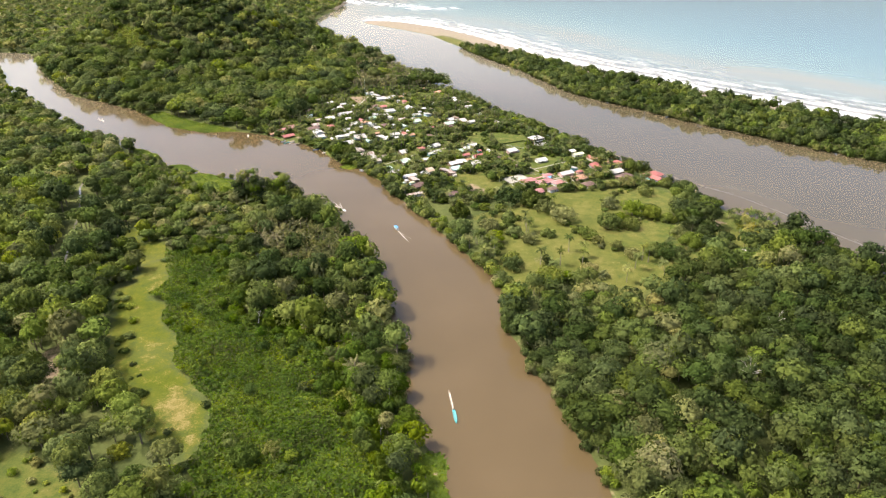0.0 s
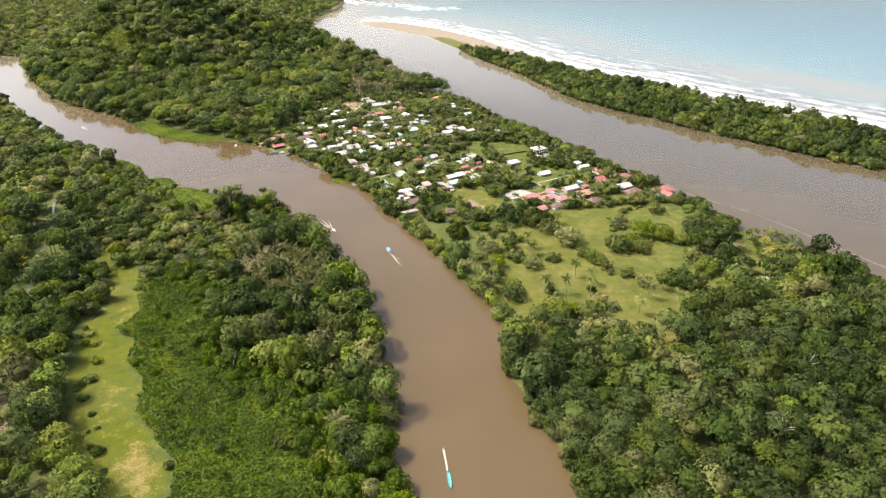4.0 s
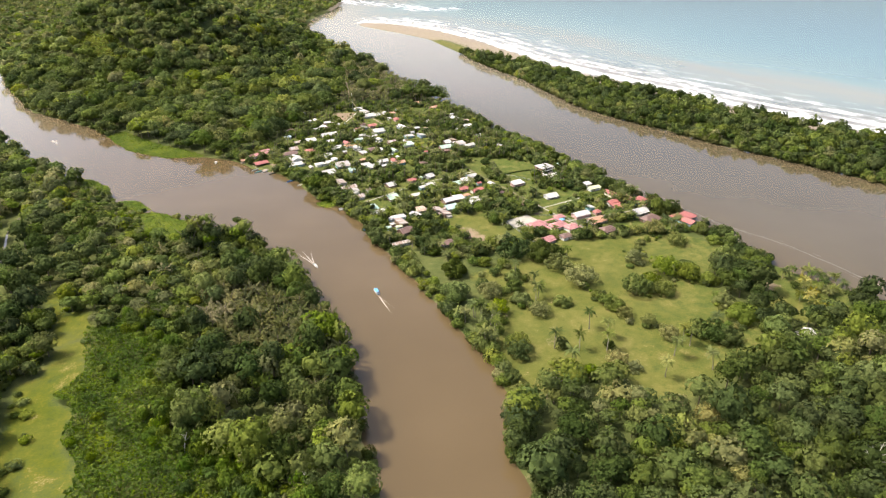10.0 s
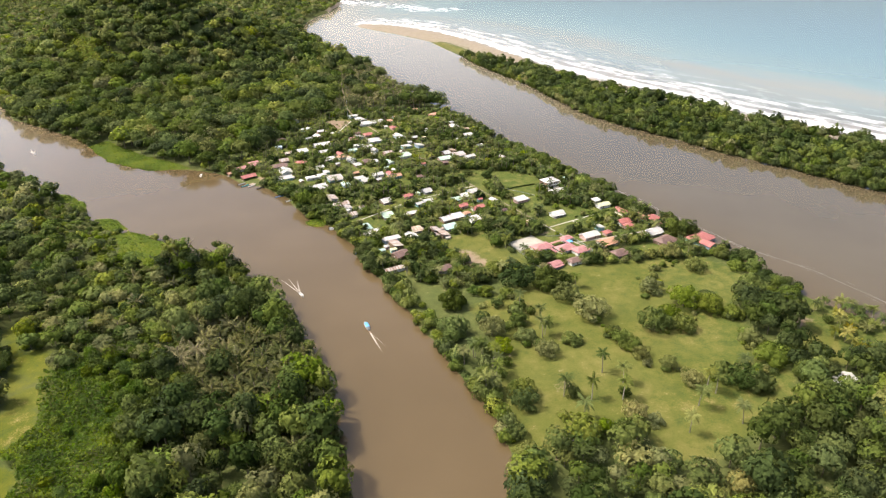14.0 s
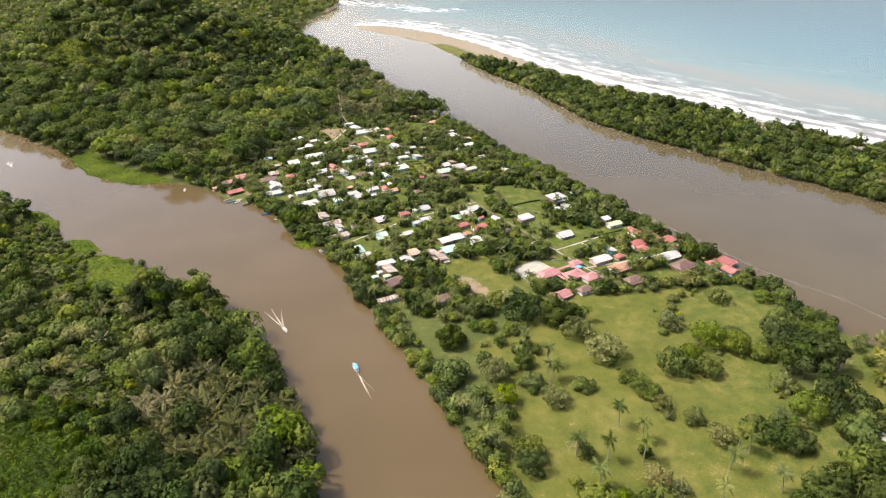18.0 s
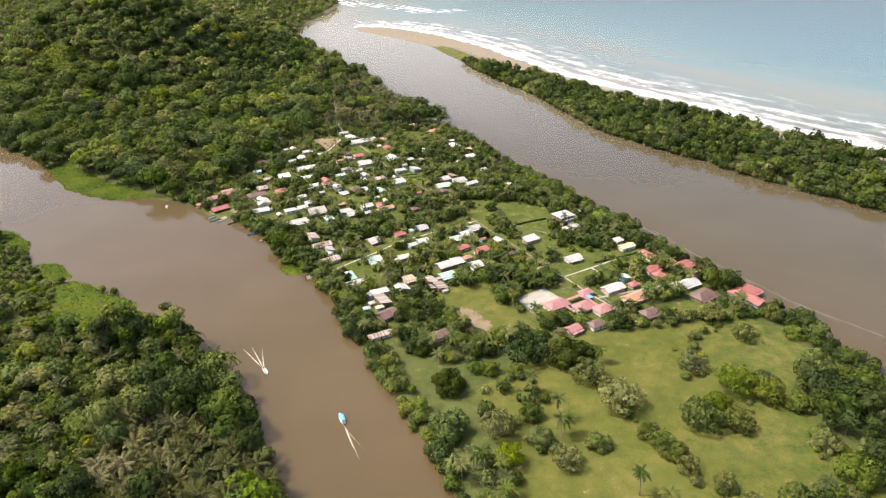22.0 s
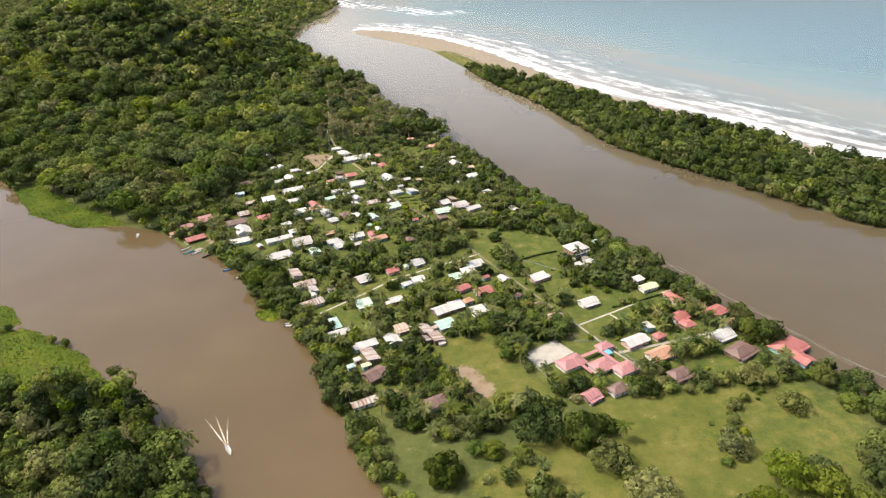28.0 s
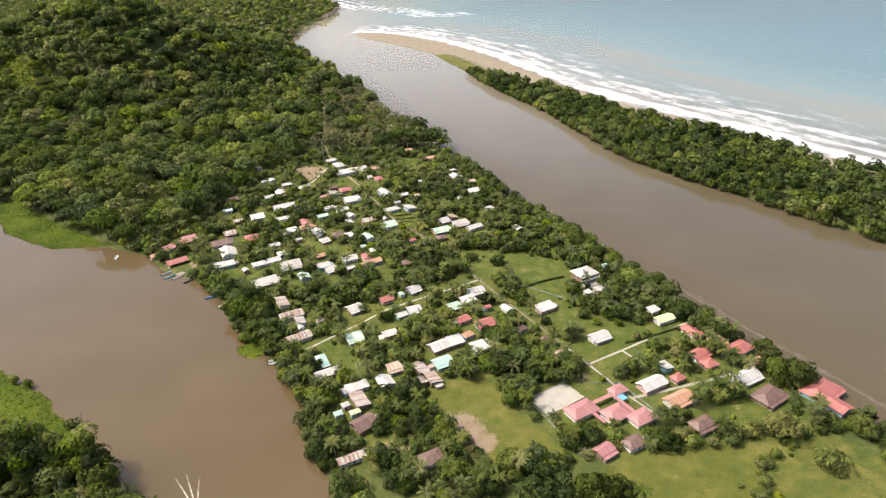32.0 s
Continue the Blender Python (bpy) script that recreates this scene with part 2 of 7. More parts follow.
def water_material():
    """Silty river water that passes into the sea: sand-coloured shallows, blue-green depth, and surf that breaks along the beach."""
    m, t, b = material("silty_water", 0.12, 0.5)
    b.inputs["IOR"].default_value = 1.33
    t.links.new(maths(t, "ADD", 0.5, maths(t, "MULTIPLY", attr(t, "east"), 0.25)), b.inputs["Specular IOR Level"])
    off, sea = attr(t, "off"), attr(t, "sea")
    pos = node(t, "NewGeometry").outputs["Position"]
    turn = node(t, "Mapping")
    t.links.new(pos, turn.inputs["Vector"])
    turn.vector_type = "TEXTURE"
    turn.inputs["Rotation"].default_value = (0, 0, radians(123))
    turn.inputs["Scale"].default_value = (2.8, 1.0, 1.0)
    flow = noise_of(t, 0.012, 2)
    fine = noise_of(t, 0.05, 2)
    river = ramp(t, maths(t, "ADD", maths(t, "MULTIPLY", flow, 0.9), maths(t, "MULTIPLY", fine, 0.1)),
                 ((0.30, (0.081, 0.057, 0.027)), (0.52, (0.088, 0.062, 0.030)), (0.72, (0.096, 0.068, 0.034))))
    river = mixed(t, attr(t, "east"), river, ramp(t, flow, ((0.3, (0.077, 0.061, 0.034)), (0.7, (0.088, 0.070, 0.040)))))
    streak = noise_of(t, 0.010, 4, turn.outputs[0])
    wob = maths(t, "ADD", off, maths(t, "MULTIPLY", maths(t, "SUBTRACT", streak, 0.5), 260.0))
    depth = ramp(t, maths(t, "DIVIDE", wob, 900.0), ((0.0, (0.21, 0.178, 0.132)), (0.07, (0.165, 0.180, 0.152)), (0.15, (0.165, 0.196, 0.172)), (0.22, (0.205, 0.203, 0.160)), (0.31, (0.152, 0.205, 0.188)), (0.55, (0.108, 0.170, 0.174)), (1.0, (0.089, 0.143, 0.160))))
    # far water goes paler: sky sheen and haze put into the base colour
    river = mixed(t, attr(t, "far_haze"), river, (0.275, 0.240, 0.180))
    col = mixed(t, sea, river, depth)
    # surf: broken rolls parallel to the beach
    crest = noise_of(t, 0.032, 5, turn.outputs[0], 0.66)
    roll = maths(t, "SINE", maths(t, "ADD", maths(t, "MULTIPLY", off, 0.20), maths(t, "MULTIPLY", streak, 7.0)))
    near = maths(t, "SUBTRACT", 1.0, maths(t, "DIVIDE", maths(t, "ABSOLUTE", maths(t, "SUBTRACT", off, 12.0)), 160.0), True)
    wash = maths(t, "SUBTRACT", 1.0, maths(t, "DIVIDE", off, 34.0), True)
    f = maths(t, "ADD", maths(t, "MULTIPLY", maths(t, "MAXIMUM", near, attr(t, "bar")), 0.42), maths(t, "MULTIPLY", roll, 0.13))
    f = maths(t, "ADD", f, maths(t, "MULTIPLY", maths(t, "SUBTRACT", crest, 0.5), 1.9))
    lace = noise_of(t, 0.11, 4, turn.outputs[0], 0.7)
    f = maths(t, "ADD", f, maths(t, "MULTIPLY", maths(t, "SUBTRACT", lace, 0.5), 0.9))
    f = maths(t, "ADD", f, maths(t, "MULTIPLY", wash, 0.34))
    foam = maths(t, "MULTIPLY", maths(t, "MULTIPLY", maths(t, "SUBTRACT", f, 0.11), 1.35, True), maths(t, "MULTIPLY", attr(t, "beach"), maths(t, "MULTIPLY", maths(t, "MAXIMUM", near, attr(t, "bar")), 2.4, True)), True)
    milky = maths(t, "MULTIPLY", maths(t, "SUBTRACT", 1.0, maths(t, "DIVIDE", maths(t, "ADD", off, maths(t, "MULTIPLY", streak, 60.0)), 95.0), True), attr(t, "beach"))
    col = mixed(t, maths(t, "MULTIPLY", milky, 0.6), col, (0.40, 0.385, 0.35))
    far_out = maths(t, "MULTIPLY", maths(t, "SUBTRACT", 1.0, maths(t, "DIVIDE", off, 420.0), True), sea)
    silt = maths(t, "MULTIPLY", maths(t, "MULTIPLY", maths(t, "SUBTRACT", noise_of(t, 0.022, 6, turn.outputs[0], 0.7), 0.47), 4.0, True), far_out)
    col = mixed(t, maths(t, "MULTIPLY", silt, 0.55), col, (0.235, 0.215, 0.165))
    col = mixed(t, foam, col, (0.68, 0.675, 0.655))
    t.links.new(col, b.inputs["Base Color"])
    t.links.new(maths(t, "ADD", maths(t, "MULTIPLY", foam, 0.6), 0.075), b.inputs["Roughness"])
    return m

# ---- the lie of the land ----
WEST_LAND = [(20, -200), (8, 150), (2, 221), (-1, 236), (-9, 258), (-16, 282), (-24, 301), (-22, 320), (-24, 353), (-32, 374), (-40, 403), (-47, 437), (-58, 477),
             (-72, 505), (-90, 545), (-106, 568), (-122, 588), (-150, 612), (-172, 632), (-204, 658), (-232, 680), (-264, 696), (-291, 709), (-326, 735), (-346, 768), (-392, 799), (-442, 830),
             (-505, 890), (-560, 945), (-620, 1010), (-691, 1105), (-768, 1160), (-800, 1230), (-865, 1330), (-960, 1400), (-1150, 1450), (-3400, 1500), (-3400, -200)]
NORTH_LAND = [(95, -200), (88, 150), (79, 225), (72, 256), (66, 280), (60, 306), (52, 334), (44, 366), (42, 388), (43, 411), (41, 430), (39, 450), (29, 464), (19, 485), (11, 507), (-6, 540),
              (-27, 580), (-40, 612), (-57, 634), (-62, 657), (-73, 675), (-86, 698), (-100, 712), (-117, 727), (-135, 760), (-150, 780), (-172, 804), (-205, 823), (-228, 848), (-255, 864),
              (-318, 874), (-380, 905), (-433, 965), (-470, 1004), (-537, 1053), (-614, 1107), (-734, 1260), (-799, 1350), (-880, 1480), (-908, 1546), (-1000, 1585), (-1400, 1600), (-3400, 1700)]
NORTH_LAND_EAST = [(-3400, 4900), (-1900, 4900), (-1000, 3700), (-480, 2900), (-346, 2660), (-352, 2400), (-378, 2205), (-372, 2010), (-331, 1880), (-270, 1722), (-186, 1540), (-133, 1453),
                   (-62, 1260), (-13, 1167), (15, 1107), (46, 1045), (62, 1008), (98, 923), (131, 856), (155, 806), (181, 748), (209, 698), (233, 655), (245, 622), (256, 590), (270, 562), (300, 528),
                   (309, 492), (321, 452), (346, 430), (420, 350), (540, 210), (650, 80), (760, -200)]
SPIT = [(950, -200), (800, 240), (620, 520), (500, 690), (448, 749), (402, 806), (366, 850), (335, 885), (305, 934), (267, 988), (238, 1024), (210, 1079), (193, 1132), (153, 1268), (114, 1357),
        (76, 1455), (50, 1548), (19, 1631), (-20, 1750), (-106, 1876), (-175, 1965), (-215, 2022), (-224, 2062)]
BEACH = [(-224, 2062), (-195, 2078), (-115, 2030), (-6, 1900), (80, 1742), (161, 1542), (212, 1408), (260, 1316), (306, 1252), (343, 1198), (371, 1159), (396, 1116), (420, 1068), (452, 1022), (520, 938), (596, 850), (756, 640), (996, 325), (1376, -200)]
SPIT_WOOD = [(900, -200), (800, 258), (625, 530), (500, 700), (405, 812), (308, 938), (213, 1084), (157, 1270), (118, 1358), (80, 1455), (58, 1528), (96, 1512), (150, 1420), (205, 1326), (250, 1250),
             (290, 1192), (336, 1146), (374, 1094), (404, 1032), (436, 982), (500, 905), (586, 802), (745, 590), (980, 270), (1220, -200)]


def inside(poly, X, Y):
    p = np.array(poly, float)
    q = np.roll(p, -1, 0)
    r = np.zeros(np.shape(X), bool)
    for (ax, ay), (bx, by) in zip(p, q):
        if ay != by:
            r ^= ((ay > Y) != (by > Y)) & (X < (bx - ax) * (Y - ay) / (by - ay) + ax)
    return r


def far_from(line, X, Y, closed=False):
    p = np.array(line, float)
    ends = zip(p, np.roll(p, -1, 0)) if closed else zip(p[:-1], p[1:])
    best = np.full(np.shape(X), 1e9)
    for a, b in ends:
        d = b - a
        s = np.clip(((X - a[0]) * d[0] + (Y - a[1]) * d[1]) / (d @ d + 1e-9), 0, 1)
        best = np.minimum(best, np.hypot(X - a[0] - s * d[0], Y - a[1] - s * d[1]))
    return best


def signed(poly, X, Y):
    d = far_from(poly, X, Y, True)
    return np.where(inside(poly, X, Y), d, -d)


def wavy(X, Y, size, seed=0.0):
    """Smooth waviness between -1 and 1 with a few sines."""
    a = np.sin(X / size + 1.3 * np.sin(Y / (size * 1.7) + seed) + seed)
    b = np.sin(Y / (size * 0.8) + 1.1 * np.sin(X / (size * 1.3) + seed * 2) - seed)
    c = np.sin((X + Y) / (size * 0.43) + seed * 3)
    return (a + b + 0.6 * c) / 2.6


ALL_NORTH = NORTH_LAND + NORTH_LAND_EAST
ALL_SPIT = SPIT + BEACH[1:]


def shore(X, Y):
    """Metres inland from the nearest bank; below 0 in the water."""
    s = np.maximum(np.maximum(signed(WEST_LAND, X, Y), signed(ALL_NORTH, X, Y)), signed(ALL_SPIT, X, Y))
    return s + 2.2 * wavy(X, Y, 7.0, 0.7) * np.clip(2.0 - Y / 900.0, 0, 1)


def hill(X, Y):
    g = lambda cx, cy, sx, sy, h: h * np.exp(-(((X - cx) / sx) ** 2 + ((Y - cy) / sy) ** 2))  # noqa: E731
    z = g(-545, 1470, 165, 185, 108) + g(-700, 1560, 160, 200, 46) + g(-400, 1560, 120, 210, 34) + g(-620, 1360, 70, 70, 16)
    return z * (1 + 0.10 * wavy(X, Y, 38.0, 2.0))


def ground_z(X, Y, s=None):
    X, Y = np.asarray(X, float), np.asarray(Y, float)
    s = shore(X, Y) if s is None else s
    return np.clip(s / 5.0, -3.0, 1.0) * 1.1 + np.clip(s / 60.0, 0, 1) * (0.5 + hill(X, Y))


def z_at(x, y):
    return float(ground_z(np.array([x]), np.array([y]))[0])


def mesh_of(name, V, quads=None, tris=None, normals=None, mats=(), slots=None, smooth=False, attrs=None):
    """A mesh from vertex and face arrays; slots: a material index a face, quads first."""
    quads = np.zeros((0, 4), int) if quads is None or len(quads) == 0 else np.asarray(quads)
    tris = np.zeros((0, 3), int) if tris is None or len(tris) == 0 else np.asarray(tris)
    me = bpy.data.meshes.new(name)
    nq, n3 = len(quads), len(tris)
    me.vertices.add(len(V))
    me.vertices.foreach_set("co", np.asarray(V, np.float32).ravel())
    me.loops.add(nq * 4 + n3 * 3)
    me.loops.foreach_set("vertex_index", np.concatenate([quads.ravel(), tris.ravel()]).astype(np.int32))
    me.polygons.add(nq + n3)
    me.polygons.foreach_set("loop_start", np.concatenate([np.arange(nq) * 4, nq * 4 + np.arange(n3) * 3]).astype(np.int32))
    if slots is not None:
        me.polygons.foreach_set("material_index", np.asarray(slots, np.int32))
    me.polygons.foreach_set("use_smooth", np.full(nq + n3, smooth or normals is not None))
    for key, values in (attrs or {}).items():
        me.attributes.new(key, "FLOAT", "POINT").data.foreach_set("value", np.asarray(values, np.float32).ravel())
    for m in mats:
        me.materials.append(m)
    me.update()
    me.validate()
    if normals is not None:
        me.normals_split_custom_set_from_vertices(np.asarray(normals, np.float32).tolist())
    return me


def lines(*spans):
    """Grid lines from (start, end, step) spans."""
    out = [np.arange(a, b, c, dtype=float) for a, b, c in spans]
    return np.concatenate(out + [[float(spans[-1][1])]])


def sheet(xs, ys):
    X, Y = np.meshgrid(xs, ys)
    i = np.arange(len(xs) * len(ys)).reshape(len(ys), len(xs))
    q = np.stack([i[:-1, :-1], i[:-1, 1:], i[1:, 1:], i[1:, :-1]], -1).reshape(-1, 4)
    return X.ravel(), Y.ravel(), q


def warp(X, Y, k=1.0):
    """Makes drawn edges uneven."""
    return X + k * (3.2 * wavy(X, Y, 9.0, 1.0) + 1.6 * wavy(X, Y, 3.1, 5.0)), Y + k * (3.2 * wavy(X, Y, 10.0, 4.0) + 1.6 * wavy(X, Y, 3.4, 2.0))


# open ground: polygons of grass, dry grass and marsh
FIELD = [(8, 672), (24, 682), (40, 686), (60, 656), (75, 629), (75, 616), (44, 612), (20, 638)]
MEADOW = [(27, 560), (55, 580), (100, 612), (125, 622), (207, 632), (236, 604), (225, 580), (203, 546), (206, 511), (215, 490), (204, 446), (190, 444), (172, 430), (148, 413), (133, 405), (122, 408), (115, 431), (98, 437), (80, 424), (66, 416), (54, 408), (41, 424), (38, 463), (47, 495), (34, 539)]
MEADOW_EAST = [(236, 550), (252, 545), (258, 513), (254, 488), (238, 486), (234, 516)]
GROVE = [(250, 566), (278, 563), (297, 560), (304, 534), (276, 484), (255, 486), (255, 515)]
CLEARING = [(-225, 483), (-239, 473), (-239, 445), (-246, 428), (-230, 395), (-219, 367), (-206, 341), (-192, 312), (-178, 297), (-167, 278), (-149, 262), (-131, 256), (-130, 272), (-132, 296), (-149, 309), (-150, 317), (-166, 334), (-179, 365), (-192, 379), (-202, 410), (-215, 420), (-210, 444)]
CLEARING_UP = [(-290, 541), (-278, 549), (-258, 514), (-232, 512), (-226, 488), (-240, 470), (-250, 470), (-262, 505)]
CLEARING_LOW = [(-200, 195), (-250, 260), (-215, 262), (-165, 225), (-130, 195)]
VINES = [(-226, 489), (-205, 507), (-172, 481), (-153, 430), (-142, 390), (-104, 374), (-78, 347), (-58, 318), (-42, 286), (-30, 252), (-20, 215), (-112, 205), (-128, 250), (-129, 296), (-147, 311), (-149, 318), (-165, 335), (-178, 366), (-191, 380), (-201, 411), (-214, 421), (-209, 445)]
OLD_CLEARING = [(-250, 428), (-228, 490), (-180, 460), (-150, 380), (-118, 300), (-118, 250), (-150, 258), (-194, 310), (-222, 365)]
HILL_FERNS = [(-638, 1354), (-607, 1343), (-575, 1330), (-522, 1296), (-505, 1268), (-545, 1258), (-590, 1278), (-624, 1306)]
LAWNS = [FIELD, MEADOW, MEADOW_EAST, CLEARING, CLEARING_LOW,
         [(36, 800), (52, 785), (66, 812), (60, 850), (30, 850)], [(64, 790), (92, 772), (112, 800), (84, 830), (66, 822)], [(66, 762), (88, 752), (98, 770), (78, 782)]]
LAWNS += [GROVE, [(91, 676), (105, 680), (110, 665), (96, 661)]]
LAWNS += [[(98, 706), (122, 722), (116, 760), (92, 752), (84, 728)], [(104, 690), (140, 708), (134, 690), (112, 676)], [(86, 652), (124, 650), (126, 636), (92, 632)],
         [(-42, 742), (-22, 752), (-30, 772), (-48, 758)], [(-150, 812), (-132, 800), (-118, 818), (-140, 832)], [(-60, 706), (-40, 712), (-32, 690), (-50, 684)],
         [(150, 656), (205, 660), (210, 640), (160, 632)], [(-4, 690), (14, 698), (20, 688), (4, 678)], [(118, 708), (160, 730), (150, 748), (112, 728)]]
DRY = [[(-163, 312), (-150, 310), (-141, 296), (-134, 273), (-135, 260), (-147, 273), (-162, 296)], [(-211, 360), (-180, 362), (-167, 334), (-152, 311), (-182, 312), (-200, 335)], [(-232, 458), (-223, 473), (-208, 426), (-223, 427)],
       [(17, 650), (28, 646), (42, 626), (44, 614), (32, 618), (20, 634)], [(90, 448), (150, 470), (190, 462), (150, 446)], [(-151, 1058), (-140, 1067), (-116, 1061), (-114, 1030), (-130, 1013), (-141, 1025)],
       [(-40, 632), (0, 628), (10, 616), (-20, 612)], [(150, 520), (190, 540), (200, 520), (160, 505)]]
MARSH = [[(-272, 870), (-318, 866), (-376, 896), (-434, 962), (-420, 985), (-360, 930), (-310, 895)], [(-116, 716), (-110, 708), (-98, 706), (-94, 712), (-100, 722), (-112, 724)],
         [(-283, 696), (-270, 703), (-255, 696), (-235, 681), (-209, 667), (-188, 645), (-180, 631), (-200, 630), (-228, 636), (-242, 640), (-259, 657)], [(-316, 730), (-299, 732), (-271, 710), (-285, 696), (-301, 707)],
         [(-12, 259), (0, 252), (2, 234), (0, 220), (-14, 222), (-17, 245)], [(-392, 806), (-365, 789), (-341, 768), (-333, 750), (-376, 778)], [(-214, 667), (-192, 652), (-197, 644), (-208, 652)]]

# small lawns and bare yards among the houses
LAWNS += [[(-103, 1023), (-92, 1032), (-69, 982), (-78, 977)], [(-35, 922), (-16, 925), (-9, 895), (-24, 892)], [(-44, 1083), (-18, 1081), (-14, 1041), (-35, 1049)], [(-108, 872), (-92, 875), (-84, 849), (-101, 846)],
          [(-190, 931), (-176, 934), (-168, 912), (-181, 902)], [(-99, 919), (-89, 918), (-84, 887), (-92, 891)], [(-220, 1156), (-203, 1155), (-189, 1090), (-204, 1102)], [(-69, 1010), (-50, 1008), (-51, 989), (-65, 993)]]
LAWNS += [[(-81, 860), (-68, 866), (-61, 839), (-73, 840)], [(0, 882), (21, 885), (21, 855), (4, 867)], [(-72, 802), (-63, 805), (-59, 787), (-67, 785)], [(-38, 819), (-27, 822), (-18, 783), (-32, 783)],
          [(-58, 753), (-50, 760), (-37, 745), (-51, 733)], [(-67, 710), (-54, 722), (-45, 713), (-46, 699), (-50, 693)], [(-38, 735), (-26, 744), (-16, 749), (-13, 739), (-27, 726)], [(9, 787), (21, 797), (21, 779), (12, 777)]]
LAWNS += [[(59, 838), (85, 834), (111, 823), (108, 807), (84, 793), (63, 791), (64, 815)], [(70, 777), (80, 783), (94, 786), (105, 775), (101, 757), (79, 763)], [(103, 733), (131, 734), (135, 721), (115, 698), (105, 695), (93, 709), (99, 717)],
          [(149, 718), (173, 731), (164, 715), (147, 708)], [(123, 704), (140, 710), (142, 702), (130, 696)], [(170, 656), (183, 646), (175, 637), (168, 645)]]
LAWNS += [[(-24, 628), (-2, 627), (14, 629), (11, 620), (-4, 617), (-16, 616)], [(21, 840), (44, 842), (42, 812), (25, 800)], [(-155, 818), (-139, 825), (-128, 805), (-144, 793)]]
DRY += [[(-24, 628), (-2, 627), (14, 629), (11, 620), (-4, 617), (-16, 616)], [(-69, 1008), (-52, 1006), (-53, 992), (-65, 994)], [(-12, 905), (2, 902), (2, 888), (-10, 890)], [(-4, 640), (6, 650), (16, 642), (6, 634)]]

MARSH_EDGE = [(-372, 786), (-297, 712), (-268, 698), (-240, 689), (-232, 654), (-222, 624), (-252, 637), (-300, 672), (-345, 704), (-388, 752)]
XS = lines((-3400, -1200, 100), (-1200, -480, 16), (-480, -300, 8), (-300, 340, 4.5), (340, 640, 12), (640, 1400, 60), (1400, 3400, 200))
YS = lines((-200, 150, 35), (150, 900, 4.5), (900, 1200, 6), (1200, 2100, 14), (2100, 3100, 40), (3100, 4900, 200))
GX, GY, GQ = sheet(XS, YS)
GS = shore(GX, GY)
GZ = ground_z(GX, GY, GS)
UX, UY = warp(GX, GY)
soft_in = lambda poly, width: np.clip(0.5 + signed(poly, UX, UY) / width, 0, 1)  # noqa: E731
lawn_a = np.max([soft_in(p, 7) for p in LAWNS], 0)
VILLAGE_GRASS = [(-57, 634), (-28, 604), (60, 606), (150, 626), (236, 632), (207, 700), (152, 806), (96, 923), (60, 1008), (14, 1106), (-140, 1114), (-172, 1062), (-192, 985), (-216, 905), (-228, 850), (-172, 806), (-117, 730), (-62, 660)]
lawn_a = np.maximum(lawn_a, soft_in(VILLAGE_GRASS, 10) * (0.72 + 0.28 * wavy(GX, GY, 9.0, 3.0)))
dry_a = np.max([soft_in(p, 12) * (0.66, 0.24, 0.40, 0.85, 0.25, 0.8, 0.7, 0.18, 0.75, 0.5, 0.6, 0.6)[k] for k, p in enumerate(DRY)], 0)
dry_a = np.maximum(dry_a, soft_in(MEADOW, 14) * (0.03 + 0.10 * wavy(GX, GY, 13.0, 8.0)))
east_side = np.clip((GX - 120) / 80, 0, 1)
hay_a = np.max([soft_in(p, 10) * k for p, k in ((MEADOW, 0.85 - 0.38 * east_side), (CLEARING, 0.05), (FIELD, 0.75), (MEADOW_EAST, 0.7), (CLEARING_LOW, 0.5))], 0)
marsh_a = np.maximum.reduce([np.max([soft_in(p, 7) for p in MARSH + [HILL_FERNS]], 0), soft_in(CLEARING, 9) * (0.74 + 0.22 * wavy(GX, GY, 17.0, 2.5)), soft_in(CLEARING_UP, 7) * 0.7])
wood_s = signed(SPIT_WOOD, GX, GY)
seaward = (far_from(BEACH, GX, GY) < far_from(SPIT[:17], GX, GY) - 6) | (GY > 1530)
sand_a = np.clip(inside(ALL_SPIT, GX, GY) * seaward * np.clip(-wood_s / 8 + 0.3, 0, 1) + (GY > 2380) * (GX > -640) * np.clip(1 - GS / 45, 0, 1), 0, 1)
grass_tip = np.clip(1 - far_from([(88, 1530), (66, 1566), (36, 1640), (0, 1715)], GX, GY) / 34, 0, 1)
mud_a = np.clip(1 - np.abs(GS + 1) / 4.0, 0, 1) * (sand_a < 0.3) * (GY < 1300) * (GX < 0.5 * (1250 - GY)) * 0.35
BARE = [[(-242, 314), (-253, 340), (-256, 359), (-240, 352), (-228, 326), (-230, 312)], [(-193, 838), (-182, 836), (-174, 820), (-181, 810)], [(243, 549), (254, 542), (246, 527), (238, 531)], [(83, 675), (102, 686), (103, 681), (90, 672)], [(72, 474), (82, 478), (86, 468), (76, 464)], [(-150, 1056), (-140, 1065), (-118, 1060), (-116, 1032), (-130, 1016), (-140, 1026)], [(-12, 905), (2, 902), (2, 888), (-10, 890)], [(-22, 626), (-8, 625), (2, 624), (0, 619), (-14, 618)], [(18, 648), (30, 650), (41, 634), (42, 622), (34, 620), (22, 632)]]
mud_a = np.maximum(mud_a, np.max([np.clip(0.5 + signed(p, UX, UY) / 6, 0, 1) * k for p, k in zip(BARE, (0.62, 0.8, 0.75, 0.7, 0.6, 0.85, 0.7, 0.7, 0.8))], 0))
